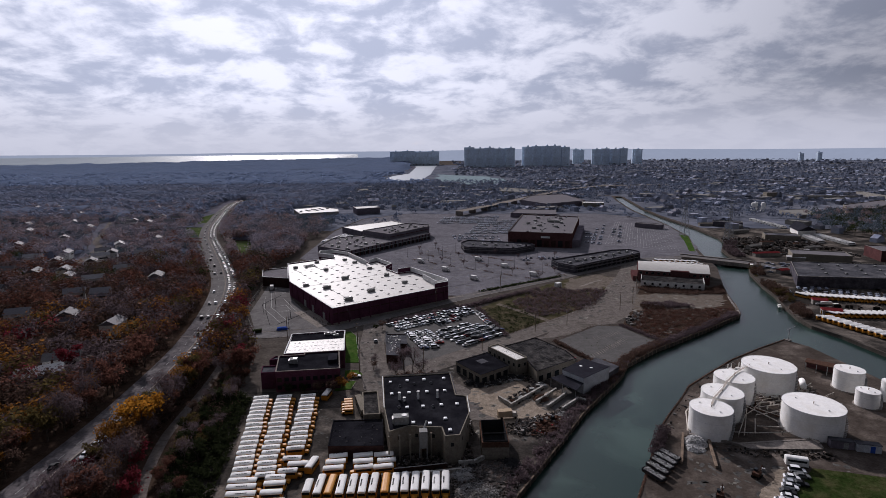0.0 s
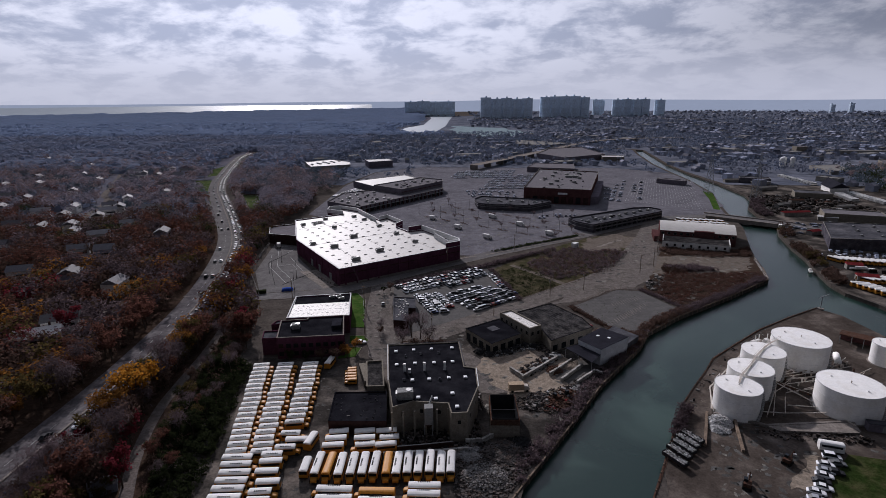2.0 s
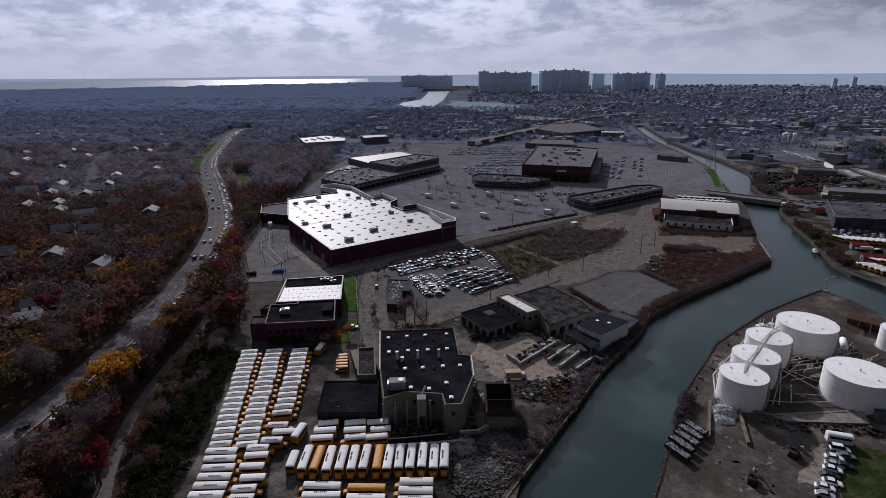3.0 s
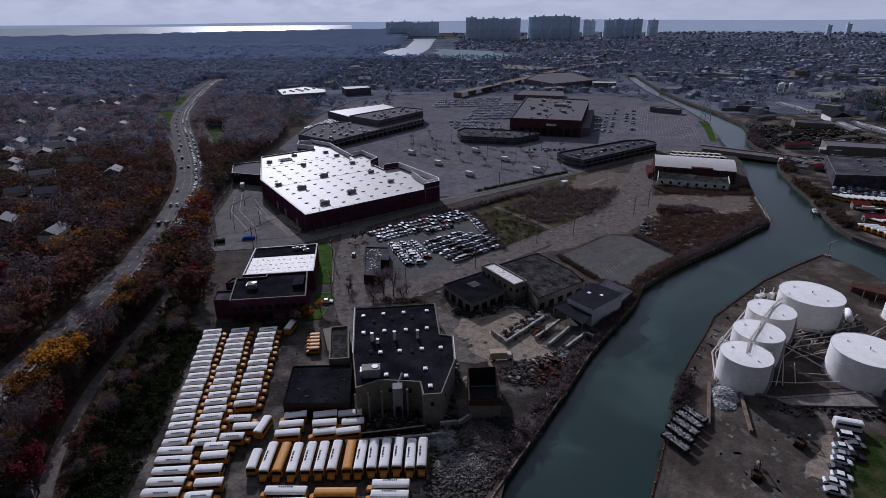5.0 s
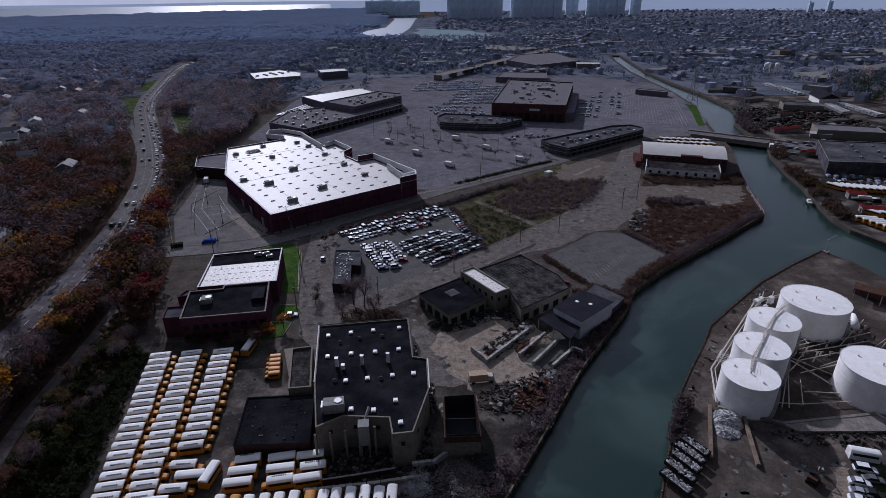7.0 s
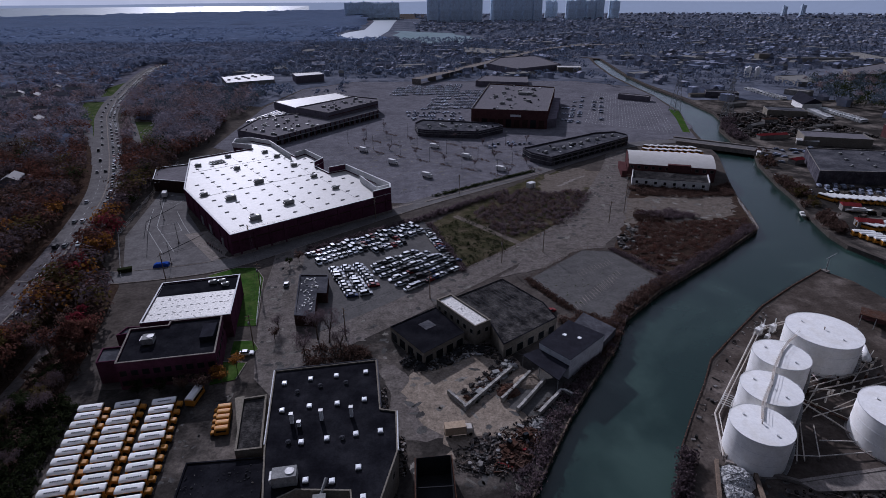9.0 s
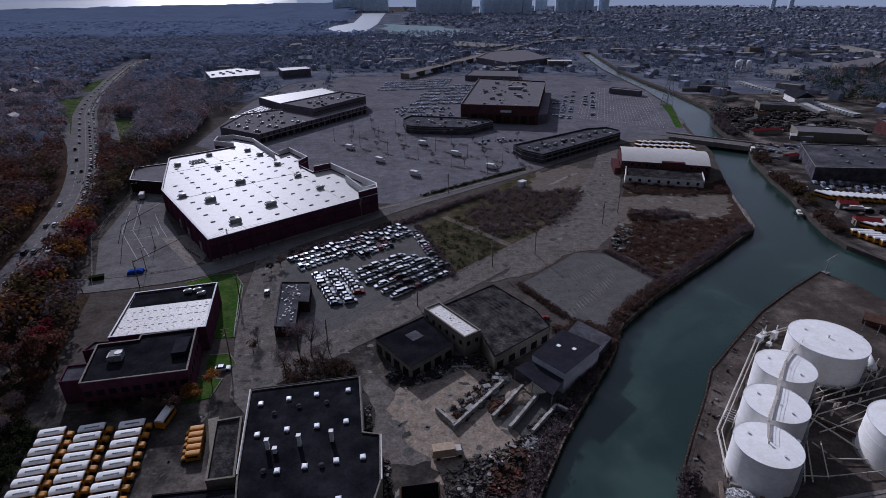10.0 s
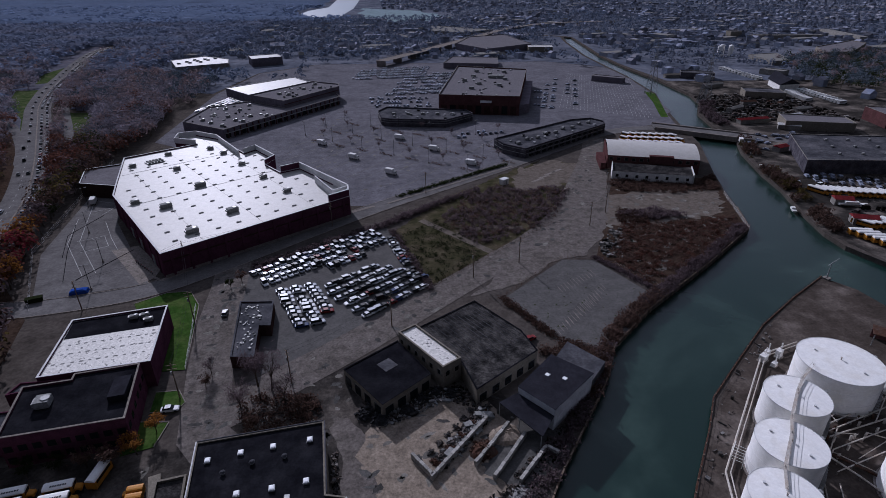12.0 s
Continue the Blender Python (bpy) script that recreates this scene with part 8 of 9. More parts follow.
brush("bank_brush", [p for p in beside([(251, 421), (237, 393), (224, 355), (217, 328), (208, 304), (200, 277)], 520, 0.5, 9) if noise.noise((p[0] * 0.07, p[1] * 0.07, 4.0)) > -0.02], 9, 0.55, 3.8, "umber", "brown thinning bushes on the far bank")
brush("bank_brush", [p for p in beside([(251, 421), (237, 393), (224, 355), (217, 328), (208, 304)], 260, 0.5, 9) if noise.noise((p[0] * 0.07, p[1] * 0.07, 7.0)) > 0.12], 8, 0.5, 3.4, "olive", "olive bushes on the far bank")
brush("bank_brush", beside([(290, 537), (267, 497), (256, 458)], 200, 1, 12), 8, 0.7, 3.5, "bare", "leafless bushes beside the bridge")
brush("bank_brush", beside([(60, 136), (63.4, 142), (69, 151.5)], 90, -2.2, -0.2), 8, 0.45, 2.4, "bare", "dark brush along the terminal bank")
brush("lot_hedge", beside([(20, 343), (50, 363.5), (86, 387)], 170, 1.2, 2.4), 7, 0.4, 1.1, "green", "low dark hedge along the parking lot")
brush("road_hedge", beside([(-40, 277), (-20, 291), (12, 311), (34, 330), (60, 349)], 330, -2.2, 1.2), 7, 0.45, 1.9, "bare", "scruffy leafless hedge below the store road")
brush("lot_scrub", beside([(50, 243), (56, 230), (62, 217), (74, 208)], 150, -0.9, 0.9), 7, 0.36, 1.0, "umber", "brown scrub along the empty lot")
brush("lot_scrub", beside([(93, 268), (99, 256), (106, 240)], 110, -0.8, 0.8), 7, 0.36, 0.9, "bare", "leafless scrub between lot and cape")
brush("lot_scrub", beside([(14, 303), (20, 278), (25.5, 252)], 120, -0.3, 1.3), 7, 0.36, 1.2, "bare", "leafless scrub along the wire fence")
brush("cape_weeds", scatter([(116, 300), (128, 296), (134, 306), (122, 314)], 110), 7, 0.4, 1.6, "umber", "brown bushes on the bare cape")
brush("yard_brush", scatter([(-24, 183), (-6, 185), (-10, 200), (-22, 204), (-30, 200)], 170), 7, 0.4, 1.4, "umber", "brown scrub behind the factory")
brush("yard_brush", scatter([(-104, 184), (-87, 181), (-77, 122), (-74, 98), (-84, 96), (-94, 125), (-101, 155)], 640), 8, 0.5, 2.4, "green", "dark green scrub beside the bus yard")
brush("yard_brush", scatter([(54, 212), (62, 216), (74, 206), (66, 204)], 90), 7, 0.4, 1.6, "umber", "brown scrub behind the metal shed")
brush("undergrowth", [q for q in scatter([(-128, 90), (-88, 90), (-90, 180), (-100, 210), (-124, 250), (-118, 190)], 900) if road_gap(*q, PATHLINE) > 3.6], 6, 0.5, 1.8, "umber", "brown undergrowth below the roadside trees")
brush("undergrowth", [p for p in scatter([(-300, 90), (-142, 90), (-138, 200), (-150, 280), (-200, 400), (-320, 400)], 1500) if clear_of_houses(*p, 8) and road_gap(*p, PW) > 13], 6, 0.6, 2.0, "umber", "brown undergrowth across the parkway")
for i in range(9):
    for j in range(3):
        x, y = -30 + 15 * i + 12 * j, 455 - 12 * i + 22 * j
        if inside((x, y), [(-62, 412), (-4, 348), (88, 392), (96, 440), (60, 470), (5, 500), (-30, 520)]):
            brush("planting_bed", [lerp((x - 3, y + 3.4), (x + 3, y - 3.4), k / 7) for k in range(8)], 6, 0.3, 0.7, "umber", "low shrubs in a parking-lot bed")

# ---- yards and clutter ----


def heap(x, y, r, h, n, material, label, size=(0.3, 1.1), name="rubble_pile"):
    ob = thing(name, label, "heap", (x, y, 0.05))
    rings = []
    flat = 0.72 if r < 3 else 1.0
    for k, z in ((1.0 * flat, 0), (0.75 * flat, 0.45), (0.42 * flat, 0.7), (0.1, 0.85)):
        rings.append([(r * k * (1 + 0.18 * math.sin(3 * a + r)) * math.cos(a), r * k * (1 + 0.15 * math.cos(2 * a + x)) * math.sin(a), h * z * br.uniform(0.85, 1.1)) for a in [i * math.pi / 8 for i in range(16)]])
    part("mound", Geo().loft(rings), M[material], ob)
    g = Geo()
    for _ in range(n):
        a, q = br.uniform(0, 6.28), math.sqrt(br.random())
        s = br.uniform(*size)
        z = h * (0.85 - 0.47 * max(0, q - 0.1) if q < 0.42 else 0.70 - 0.76 * (q - 0.42) if q < 0.75 else 0.45 - 1.8 * (q - 0.75)) + 0.05
        p = Vector((r * q * math.cos(a), r * q * math.sin(a), z))
        d = Vector((br.uniform(-1, 1), br.uniform(-1, 1), br.uniform(-0.4, 0.6))) * s
        g.tube(p - d * 0.5, p + d * 0.5, s * (br.uniform(0.12, 0.4) if material in ("rubble", "stone", "debris") else br.uniform(0.05, 0.22)), n=4)
    tagged(part("rubble", g, M[material], ob), kind="stuff")
    return ob


heap(1.5, 115.5, 6.2, 1.5, 1500, "debris", "pale rubble pile of broken concrete", (0.25, 0.8))
heap(8, 127, 5.8, 1.2, 1100, "scrap", "dark grey rubble pile beside the river bank", (0.25, 0.8))
heap(-2.5, 126, 4.0, 1.2, 160, "rubble", "low rubble heap behind the buses", (0.25, 0.8))
heap(13, 131, 3.6, 1.0, 260, "mark", "dark scrap heap on the bank", (0.3, 1.2))
heap(77.6, 142.8, 3.6, 2.4, 620, "stone", "sloping pile of pale stone rubble", (0.3, 0.8))
heap(75.8, 139.2, 3.0, 1.0, 300, "stone", "toe of the pale stone pile", (0.3, 0.7))
heap(28, 153.5, 4.4, 0.8, 260, "rust", "rusty red scrap-iron heap", (0.6, 2.6), "scrap_heap")
heap(22, 156, 4.0, 0.6, 190, "scrap", "heap of steel scrap beams", (0.8, 3.0), "scrap_heap")
heap(33, 160, 3.2, 0.7, 130, "rust", "red-painted scrap iron heap", (0.5, 1.6), "scrap_heap")
heap(37, 163, 3.0, 1.0, 90, "rubble", "scattered pale rubble by the river")
heap(31, 177, 3.2, 1.6, 90, "rust", "rusty machine scrap between block walls", (0.5, 1.5), "scrap_heap")
heap(37.5, 181, 4.0, 1.4, 60, "sand", "bay of tan sand between block walls", (0.2, 0.5), "sand_heap")
for x, y, r in [(3, 192, 2.4), (7, 189.5, 2.6), (10.5, 194, 2.2), (13.5, 192, 2.6), (18, 196, 2.5), (22, 198, 2.2), (5, 195.5, 1.8), (26, 197, 2.0)]:
    heap(x, y, r, 1.5, 46, "mark", "dark heap of scrapped machine parts", (0.5, 1.5), "scrap_heap")


def clutter(name, poly, n, size, material, label, z=0.05, high=0.7, blocks=0.55):
    """A litter of small odd pieces: boxes, bars and drums lying about."""
    g = Geo()
    for x, y in scatter(poly, n):
        s = size * br.choice((0.5, 0.7, 0.8, 1.0, 1.0, 1.6))
        kind = br.random()
        if kind < blocks:
            g.box((x, y, z), (s * br.uniform(0.5, 1.3), s * br.uniform(0.4, 0.9), s * br.uniform(0.2, high)), br.uniform(0, 180), True)
        elif kind < 0.85:
            a, t = br.uniform(0, 6.28), br.uniform(-0.1, 0.35)
            q = Vector((math.cos(a), math.sin(a), t)) * s * br.uniform(0.8, 2.0)
            p = Vector((x, y, z + 0.15 + abs(t) * s))
            g.tube(p - q * 0.5, p + q * 0.5, 0.09 * s + 0.03, n=4)
        else:
            g.tube((x, y, z), (x, y, z + s * 0.7), s * 0.32, n=7)
    return solo(name, g, M[material], label, "clutter", "stuff")


clutter("machine_litter", [(1.5, 194), (8, 188.5), (14, 190.5), (22, 196), (32, 191), (33, 196), (28, 201), (20, 199), (8.5, 190.6), (3, 198)], 702, 0.62, "machine", "dark machine parts heaped before the garage")
clutter("machine_litter", [(1.5, 192), (9, 187), (17, 191), (25, 196), (22, 197.5), (9, 191)], 130, 0.7, "debris", "pale scrap pieces among machine parts")
clutter("machine_litter", [(19, 175), (21.5, 172.8), (36, 188), (32.5, 192)], 445, 0.68, "machine", "rows of scrapped engines behind a block wall")
clutter("machine_litter", [(19, 175), (21.5, 172.8), (36, 188), (32.5, 192)], 120, 0.8, "debris", "pale metal scraps among engines")
clutter("machine_litter", [(19.5, 174.5), (21.5, 173), (36, 188), (33, 191)], 170, 1.25, "unit", "pale steel frames and engine blocks behind a block wall")
clutter("machine_litter", [(2, 194), (8.5, 187.5), (17, 190.5), (27, 195), (30, 200), (18, 198.5), (8, 192)], 150, 0.8, "unit", "grey steel parts before the garage")
clutter("wall_litter", [(-4.6, 181), (-3.2, 181), (-1.6, 163), (2.0, 161), (2.2, 149), (0.9, 149), (0.6, 160.4), (-3.2, 161.6)], 405, 0.50, "machine", "junk lined up along the factory wall")
clutter("wall_litter", [(-4.6, 181), (-3.4, 181), (-1.8, 163), (1.8, 161), (2.0, 149), (0.9, 149), (0.6, 160.4), (-3.2, 161.6)], 90, 0.6, "debris", "pale junk along the factory wall")
clutter("yard_junk", [(-26, 124.8), (-3, 127.5), (2, 131), (0, 146), (-3.5, 131.5), (-9, 131), (-9.5, 136.5), (-20, 137.5), (-26, 134)], 567, 0.68, "machine", "dark junk filling the factory's back yard", 0.05, 1.2)
clutter("yard_junk", [(-26, 124.8), (-3, 127.5), (4, 133), (-3.5, 131), (-9.5, 136), (-20, 137), (-26, 134)], 36, 0.7, "debris", "pale junk in the factory's back yard")
clutter("rubble_field", [(-7, 108), (4, 104), (14, 119), (18, 127), (10, 134), (4, 132), (-4, 128), (-8, 120)], 2400, 0.55, "scrap", "field of broken concrete beside the bank")
clutter("rubble_field", [(-7, 108), (4, 104), (14, 119), (20, 131), (10, 134), (-4, 128)], 513, 0.56, "machine", "dark scrap mixed in the rubble")
clutter("scrap_litter", [(13, 149), (24, 147), (29, 148), (40, 164), (38, 168), (26, 162), (14, 156)], 648, 0.74, "machine", "dull scrap strewn over the bank yard", blocks=0.12)
clutter("scrap_litter", [(14, 150), (24, 148), (36, 160), (34, 164), (22, 158)], 150, 1.0, "debris", "pale scrap strewn over the bank yard", blocks=0.12)
clutter("scrap_litter", [(22, 148), (29, 149), (36, 158), (33, 162), (25, 156)], 260, 1.0, "rust", "rust-red scrap iron pieces", blocks=0.12)
clutter("scrap_litter", [(24, 149), (29, 150), (35, 158), (32, 161)], 45, 0.9, "red", "red-painted scrap iron pieces", blocks=0.12)
clutter("bank_litter", [(36, 168), (42, 174), (50, 181), (56, 187), (60, 190), (52, 178), (44, 168)], 351, 0.56, "machine", "junk below the block walls on the bank")
clutter("terminal_litter", [(84, 139), (118, 136), (119, 132), (106, 132), (92, 134)], 160, 1.0, "machine", "dark drums and scrap under the containment wall")
clutter("terminal_litter", [(70, 150), (92, 183), (110, 201), (134, 218), (131, 213), (108, 194), (84, 165), (75, 150)], 60, 0.8, "debris", "loose pale pieces along the quay")
clutter("annex_debris", [(-46, 136), (-29, 136), (-30.5, 151.6), (-46.8, 151)], 70, 0.35, "mark", "debris on the annex roof", 4.6, 0.4)
clutter("annex_debris", [(-46, 136), (-29, 136), (-30.5, 151.6), (-46.8, 151)], 14, 0.35, "debris", "pale bits on the annex roof", 4.6, 0.4)
clutter("cape_junk", [(97, 268), (104, 266), (116, 290), (110, 292), (99, 278)], 150, 1.1, "debris", "pale dumped rubbish beside the street")
clutter("yard_scrap", [(262, 470), (372, 455), (380, 560), (300, 560)], 1500, 2.4, "machine", "dense scrap in yards across the river")
clutter("yard_scrap", [(262, 470), (372, 455), (380, 560), (300, 560)], 500, 2.0, "debris", "pale scrap in yards across the river")
clutter("yard_scrap", [(225, 290), (330, 262), (380, 330), (310, 336), (240, 345)], 420, 1.8, "machine", "junk between the buses across the river")
clutter("yard_scrap", [(350, 340), (520, 300), (560, 420), (420, 420), (360, 400)], 900, 2.6, "debris", "stacked goods in far yards across the river")
for k in range(14):
    p = lerp((19.5, 174.5), (34.5, 190.5), k / 13)
    q = (p[0] - 2.0, p[1] + 2.0)
    heap(*p, 1.3, 1.1, 30, "scrap" if k % 3 else "rust", "row of scrapped engines and steel parts", (0.5, 1.4), "scrap_heap")
    if k % 2:
        heap(*q, 1.0, 0.8, 20, "scrap", "row of scrapped engines and steel parts", (0.5, 1.3), "scrap_heap")
for k in range(16):
    heap(-25 + 1.7 * k + br.uniform(-0.5, 0.5), 127.8 + br.uniform(-1.5, 2.5), 1.2, 0.9, 16, ("mark", "rust", "scrap")[k % 3], "junk heap in the dark back yard", (0.3, 1.1), "junk_heap")


def block_wall(line, h, label):
    """A wall of big stacked concrete blocks."""
    ob = thing("block_wall", label, "wall")
    for course in range(int(h / 0.75)):
        for x, y, a in along(line, 1.55):
            part("block", Geo().box((x + br.uniform(-0.06, 0.06), y + br.uniform(-0.06, 0.06), 0.05 + 0.75 * course), (1.46, 0.75, 0.72), a + br.uniform(-2, 2), True), M["block"], ob)
    return ob


block_wall([(14.5, 176.5), (18.4, 170.6)], 1.5, "low wall of big concrete blocks")
block_wall([(18.4, 170.6), (35.3, 188.2)], 1.5, "long wall of big concrete blocks before scrap")
block_wall([(28.8, 173.2), (39.2, 184.6)], 2.2, "concrete-block wall of a storage bay")
block_wall([(32.4, 169), (42.4, 180.7)], 2.2, "concrete-block wall of a storage bay")
block_wall([(37.8, 167.2), (45.8, 175.4), (48.4, 172.9)], 2.2, "concrete-block wall of a storage bay")
block_wall([(-3, 131), (1.5, 131.5), (5.5, 135), (7, 140)], 2.2, "curved low wall beside the hopper house")
block_wall([(-27, 124.3), (-12, 125.6), (-3, 127)], 1.5, "low wall behind the bus row")
ramp = thing("ramp_walls", "rough timber walls flanking the stone pile", "wall")
for a, b in (((75.6, 148), (67.2, 130)), ((82.6, 144), (77.1, 127.4))):
    part("timber", Geo().tube((*a, 0.6), (*b, 0.6), 0.55, n=4), M["wood"], ramp)
for x, y in [(64.7, 133.6), (62.6, 131.3), (60.4, 128.8), (58.1, 126.2), (55.7, 123.1)]:
    boat = thing("flat_trailer", "long trailer heaped with pale bags", "trailer", (x, y, 0.05), -60, "trailers by the terminal bank")
    part("bed", Geo().box((0, 0, 0.5), (7.4, 2.2, 0.3), 0, True), M["rust"], boat)
    for sy in (-1.1, 1.1):
        part("side", Geo().box((0, sy, 0.8), (7.4, 0.08, 0.9), 0, True), M["mark"], boat)
    for sx in (-3.7, 3.7):
        part("end", Geo().box((sx, 0, 0.8), (0.08, 2.2, 0.9), 0, True), M["mark"], boat)
    g = Geo()
    for _ in range(150):
        p = Vector((br.uniform(-3.5, 3.5), br.uniform(-0.95, 0.95), br.uniform(1.2, 1.75)))
        d = Vector((br.uniform(-0.3, 0.3), br.uniform(-0.3, 0.3), br.uniform(-0.12, 0.12)))
        g.tube(p - d, p + d, br.uniform(0.1, 0.2), n=5)
    tagged(part("load", g, M["stone"], boat, "heap of pale scrap"), kind="stuff")
    for wx in (-2, -1, 2):
        part("axle", Geo().tube((wx, -1.05, 0.4), (wx, 1.05, 0.4), 0.4, n=8), M["rubber"], boat)


def digger(x, y, rz):
    ob = thing("excavator", "small dark tracked excavator in the yard", "excavator", (x, y, 0.05), rz)
    for s in (-1, 1):
        part("track", Geo().box((0, s * 0.9, 0.0), (3.0, 0.5, 0.7), 0, True), M["rubber"], ob)
    part("house", Geo().box((-0.3, 0, 0.8), (2.2, 1.9, 1.0), 0, True), M["rust"], ob)
    part("cab", Geo().box((0.3, 0.5, 1.0), (1.2, 0.9, 1.5), 0, True), M["glass"], ob)
    part("boom", Geo().tube((0.7, -0.3, 1.4), (2.6, -0.3, 3.0), 0.2, 0.16, 5).tube((2.6, -0.3, 3.0), (4.0, -0.3, 1.6), 0.16, 0.12, 5), M["rust"], ob)
    part("bucket", Geo().box((4.1, -0.3, 1.0), (0.8, 0.9, 0.7), 20), M["steel"], ob)


digger(87.1, 122.8, 40)
digger(70.7, 112.7, 60)
digger(32, 158.5, 200)
digger(28, 156, 130)
box = thing("white_kiosk", "small white box kiosk on a hedge-lined verge", "kiosk", (76.3, 356.5, 0), 35)
part("body", Geo().box((0, 0, 0), (4.4, 3.0, 3.0), 0, True), M["white_paint"], box)
part("roof", Geo().box((0, 0, 3.0), (4.7, 3.3, 0.15), 0, True), M["parapet"], box)
part("door", Geo().box((0.6, -1.53, 0), (1.0, 0.06, 2.1), 0, True), M["unit"], box)
# Blue covered shape, made up in place of a blue-white car.
car_shape = thing("blue_tarp", "bright blue low shape standing in for a parked car", "tarpaulin", (-98.5, 266.5, 0.1), 12)
part("cover", Geo().loft([[(u * k, v * k, z) for u, v in ((-3, -1.4), (3, -1.6), (3.2, 1.3), (-2.8, 1.5))] for k, z in ((1, 0), (0.9, 1.1), (0.55, 1.5))]), M["blue"], car_shape)
skip = thing("dumpster", "dark green steel dumpster beside the hedge", "dumpster", (-111, 262, 0.1), 20)
part("tub", Geo().loft([[(u * k, v * k, z) for u, v in ((-2.6, -1.1), (2.6, -1.1), (2.6, 1.1), (-2.6, 1.1))] for k, z in ((0.9, 0), (1, 1.7))]), M["green"], skip)
for k in range(9):
    b = thing("bollard", "short dark bollard beside the loading slab", "bollard", (-86.5 + 1.3 * k * 0.9, 287.5 - 1.3 * k, 0.1), 0, "bollards by the store")
    part("post", Geo().tube((0, 0, 0), (0, 0, 1.1), 0.14, n=6), M["mark"], b)
    part("cap", Geo().tube((0, 0, 1.1), (0, 0, 1.18), 0.16, n=6), M["red"], b)
# sheds and wrecks across the river
for x, y, rz, L, c in [(290, 462, 6, 24, "red"), (304, 441, -30, 14, "white_paint"), (320, 442, -60, 12, "white_paint"), (262, 392, 20, 9, "red"), (232, 306, -20, 8, "red"), (224, 284, -20, 10, "red"), (330, 470, 20, 12, "white_paint"), (352, 490, 10, 15, "grey_wall"), (300, 500, 30, 18, "grey_wall"), (325, 520, 0, 12, "rust"), (340, 600, 20, 26, "grey_wall"), (355, 640, 10, 22, "white_paint"), (330, 660, 0, 18, "tan_wall")]:
    s = thing("yard_shed", "low yard shed with a tin roof", "shed", (x, y, 0.05), rz, "sheds across the river")
    part("wall", Geo().box((0, 0, 0), (L, 5, 3.2), 0, True), M["grey_wall"], s)
    part("roof", Geo().add([(-L / 2 - 0.3, -2.9, 3.1), (L / 2 + 0.3, -2.9, 3.1), (L / 2 + 0.3, 2.9, 3.1), (-L / 2 - 0.3, 2.9, 3.1), (-L / 2 - 0.3, 0, 4.3), (L / 2 + 0.3, 0, 4.3)], [(0, 1, 5, 4), (2, 3, 4, 5), (1, 2, 5), (3, 0, 4), (3, 2, 1, 0)]), M[c], s)
for x, y in scatter([(272, 470), (372, 470), (372, 560), (300, 560)], 26):
    heap(x, y, br.uniform(2, 5), br.uniform(0.8, 2.5), 40, br.choice(["rust", "rubble", "mark", "scrap"]), "scrap heap in a yard across the river", (0.6, 2.4), "scrap_heap")
boat = thing("white_boat", "white cabin boat laid up on land", "boat", (234, 302, 0.3), -18)
part("hull", Geo().loft([[(-6, y, z) for y, z in ((-1.6, 1.4), (0, 0.2), (1.6, 1.4))], [(3, y, z) for y, z in ((-1.6, 1.5), (0, 0.1), (1.6, 1.5))], [(6.5, y, z) for y, z in ((-0.1, 1.9), (0, 1.4), (0.1, 1.9))]]), M["white_paint"], boat)
part("cabin", Geo().box((-0.5, 0, 1.3), (6, 2.4, 1.3), 0, True), M["white_paint"], boat)


def pylon(x, y, h):
    ob = thing("pylon", "grey lattice power pylon beside the river", "pylon", (x, y, 0), 20, "pylons beside the river")
    w = 4.0
    for sx, sy in ((-1, -1), (1, -1), (1, 1), (-1, 1)):
        part("leg", Geo().tube((sx * w, sy * w, 0), (sx * 0.8, sy * 0.8, h * 0.72), 0.22, 0.16, 4).tube((sx * 0.8, sy * 0.8, h * 0.72), (sx * 0.5, sy * 0.5, h), 0.16, 0.1, 4), M["steel"], ob)
    for k in range(9):
        z0, z1 = h * 0.08 * k, h * 0.08 * (k + 1)
        a, b = w - (w - 0.8) * z0 / (h * 0.72), w - (w - 0.8) * z1 / (h * 0.72)
        g = Geo()
        for (p, q) in (((-1, -1), (1, -1)), ((1, -1), (1, 1)), ((1, 1), (-1, 1)), ((-1, 1), (-1, -1))):
            g.tube((p[0] * a, p[1] * a, z0), (q[0] * b, q[1] * b, z1), 0.1, n=3).tube((q[0] * a, q[1] * a, z0), (p[0] * b, p[1] * b, z1), 0.1, n=3)
        part("bracing", g, M["steel"], ob)
    for z in (0.74, 0.86, 0.97):
        part("arm", Geo().tube((-7, 0, h * z), (7, 0, h * z), 0.25, n=4), M["steel"], ob)


pylon(266, 578, 48)
pylon(292, 532, 48)
# raised road far behind the malls
over = thing("overpass", "long far concrete overpass", "bridge")
LINE = smooth_line([(20, 790), (68, 865), (137, 979), (203, 1088), (287, 1226), (369, 1305), (434, 1330), (560, 1340)])
part("deck", ribbon(LINE, 16, 7.0), M["concrete"], over)
part("edge", ribbon(LINE, 0.6, 8.2, 8), M["concrete"], over)
part("edge", ribbon(LINE, 0.6, 8.2, -8), M["concrete"], over)
for x, y, a in along(LINE, 40):
    part("pier", Geo().box((x, y, 0), (2, 12, 6.8), a, True), M["concrete"], over)
lb = thing("lagoon_bridge", "thin pale bridge over the far lagoon", "bridge")
part("deck", Geo().box((-90, 3380, 8), (230, 10, 3)), M["pale_slab"], lb)
for k in range(6):
    part("pier", Geo().box((-190 + 40 * k, 3380, 0), (4, 6, 7), 0, True), M["concrete"], lb)

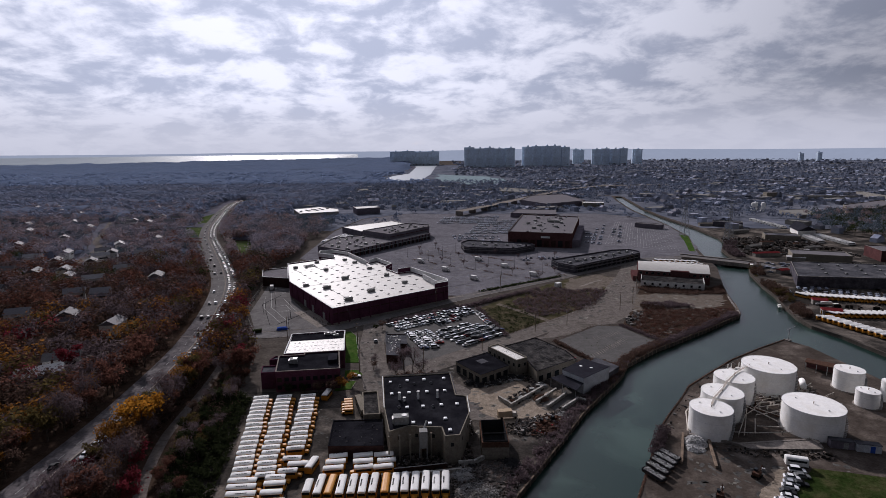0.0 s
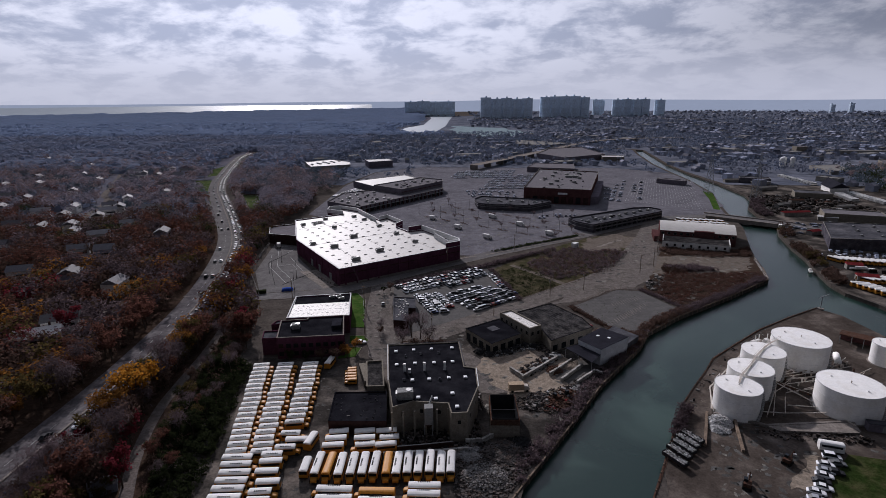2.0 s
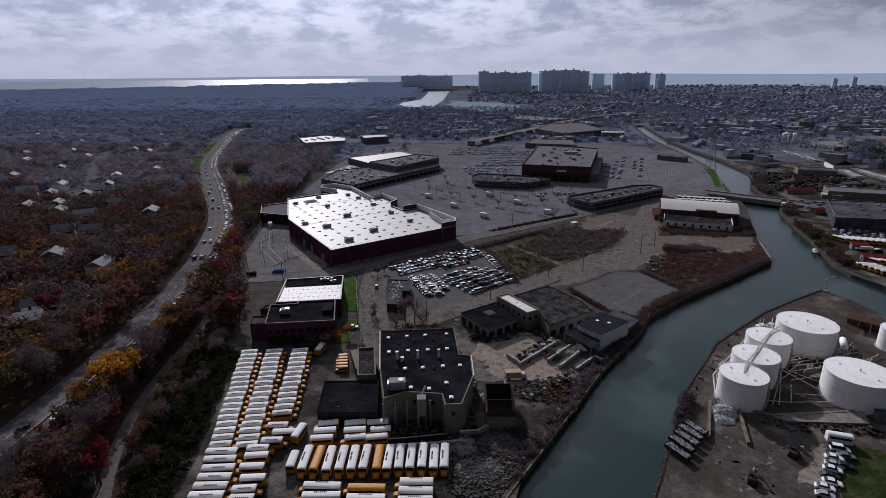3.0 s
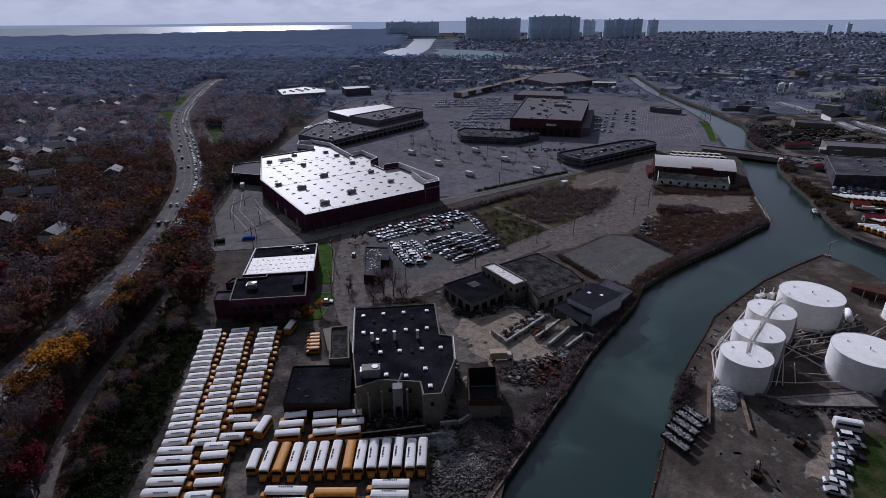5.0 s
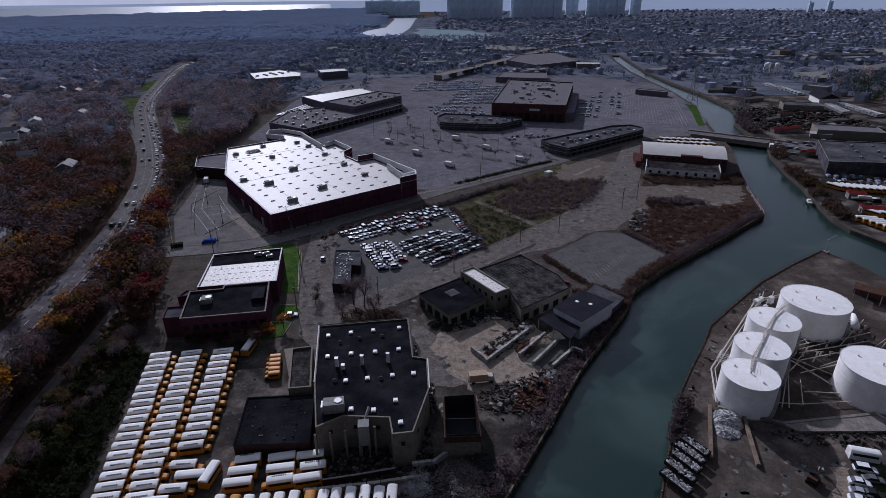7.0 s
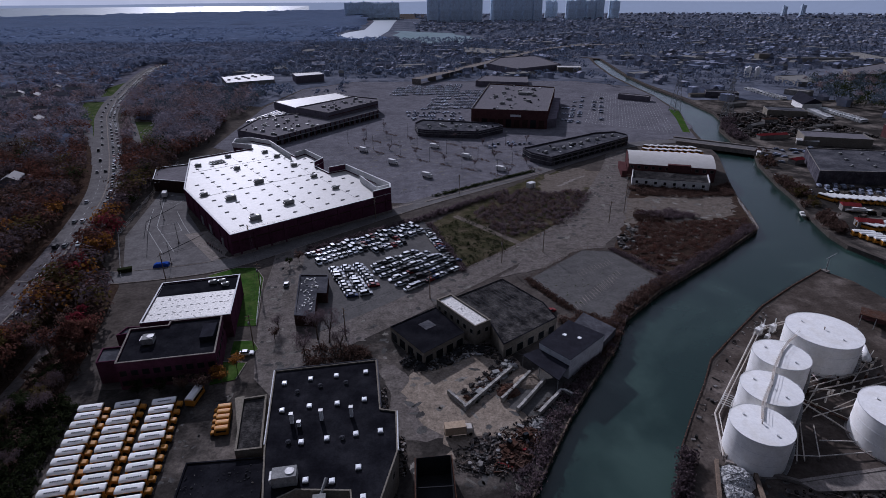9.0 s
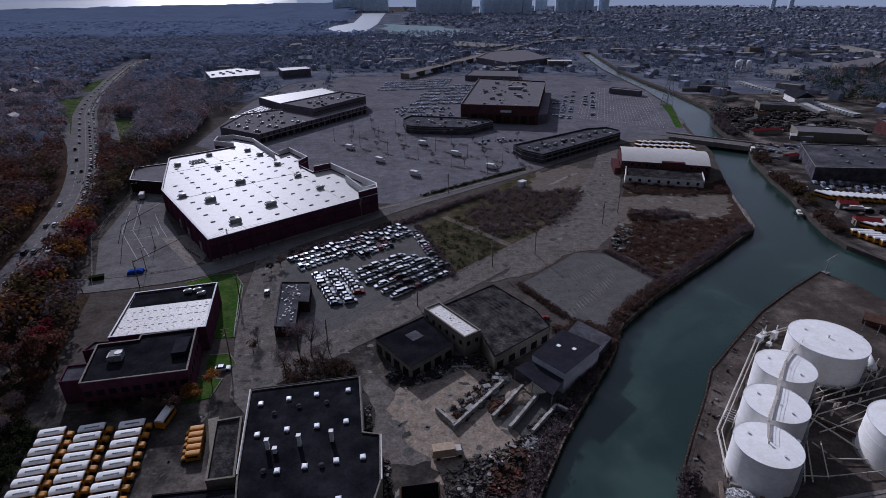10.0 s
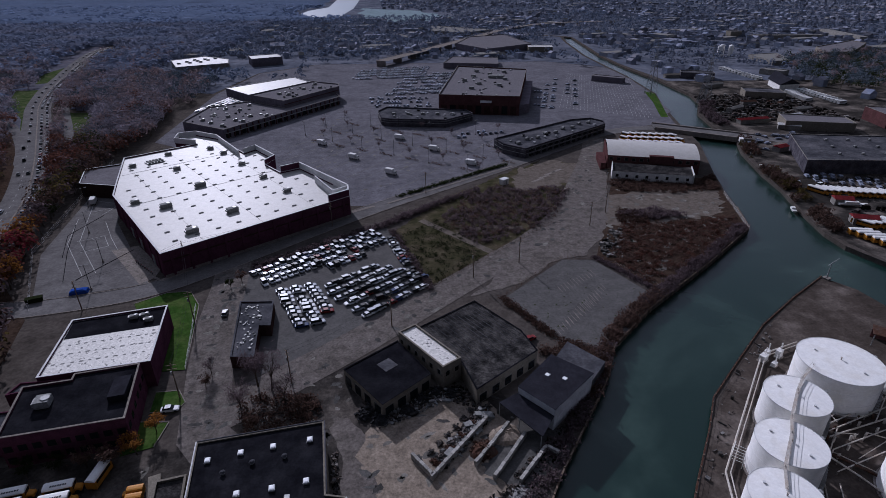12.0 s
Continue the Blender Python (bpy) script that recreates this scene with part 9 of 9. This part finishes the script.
# the dark pit of a yard at the factory's back, behind a low wall
# The black floor colour stands in for the factory's cast shade.
sheet("pit_floor", [(-26, 126.2), (-7.6, 129.2), (-4, 131.3), (-8.2, 131.3), (-9.2, 136.8), (-20, 137.8), (-26, 134.3)], 0.07, M["patch_shade"], "floor of the walled back yard, blackened for its shade")
yard_wall = thing("yard_wall", "low dark wall closing the factory's back yard", "wall")
part("wall", strip_wall([(-25.6, 126.0), (-16, 127.4), (-7.6, 128.9)], 0.3, 0, 1.9), M["dark_brick"], yard_wall)
part("coping", strip_wall([(-25.65, 126.0), (-16, 127.4), (-7.55, 128.9)], 0.42, 1.9, 2.0), M["unit"], yard_wall)

# a small hut beside the dirt path
hut = thing("hut", "small hut with a pale low-pitched roof beside the path", "hut", (-100.5, 109, 0), 35)
part("wall", Geo().box((0, 0, 0), (6.4, 4.6, 2.7), 0, True), M["house_wall"], hut)
part("roof", Geo().add([(-3.5, -2.6, 2.6), (3.5, -2.6, 2.6), (3.5, 2.6, 2.6), (-3.5, 2.6, 2.6), (-3.5, 0, 3.6), (3.5, 0, 3.6)], [(0, 1, 5, 4), (2, 3, 4, 5), (0, 4, 3), (1, 2, 5), (3, 2, 1, 0)]), M["gravel_roof"], hut)
part("door", Geo().box((1.2, -2.33, 0), (0.95, 0.06, 2.0)), M["mark"], hut)


def moored_boat(x, y, rz):
    ob = thing("moored_boat", "small white motor boat moored along the bank", "boat", (x, y, -1.1), rz, "boats along the far bank")
    rim = [(-3.0, -1.0), (1.2, -1.05), (2.6, -0.6), (3.4, 0), (2.6, 0.6), (1.2, 1.05), (-3.0, 1.0)]
    part("hull", Geo().loft([[(a * 0.85, b * 0.6, 0) for a, b in rim], [(a, b, 0.95) for a, b in rim]]), M["white_paint"], ob)
    part("cabin", Geo().box((0.3, 0, 0.95), (1.9, 1.5, 0.8), 0, True), M["white_paint"], ob)
    part("windscreen", Geo().box((1.3, 0, 1.15), (0.08, 1.3, 0.5)), M["glass"], ob)


for x, y, rz in ((241, 389, 62), (246, 397, 60), (231.5, 366, 66), (205.5, 304, 68)):
    moored_boat(x, y, rz)
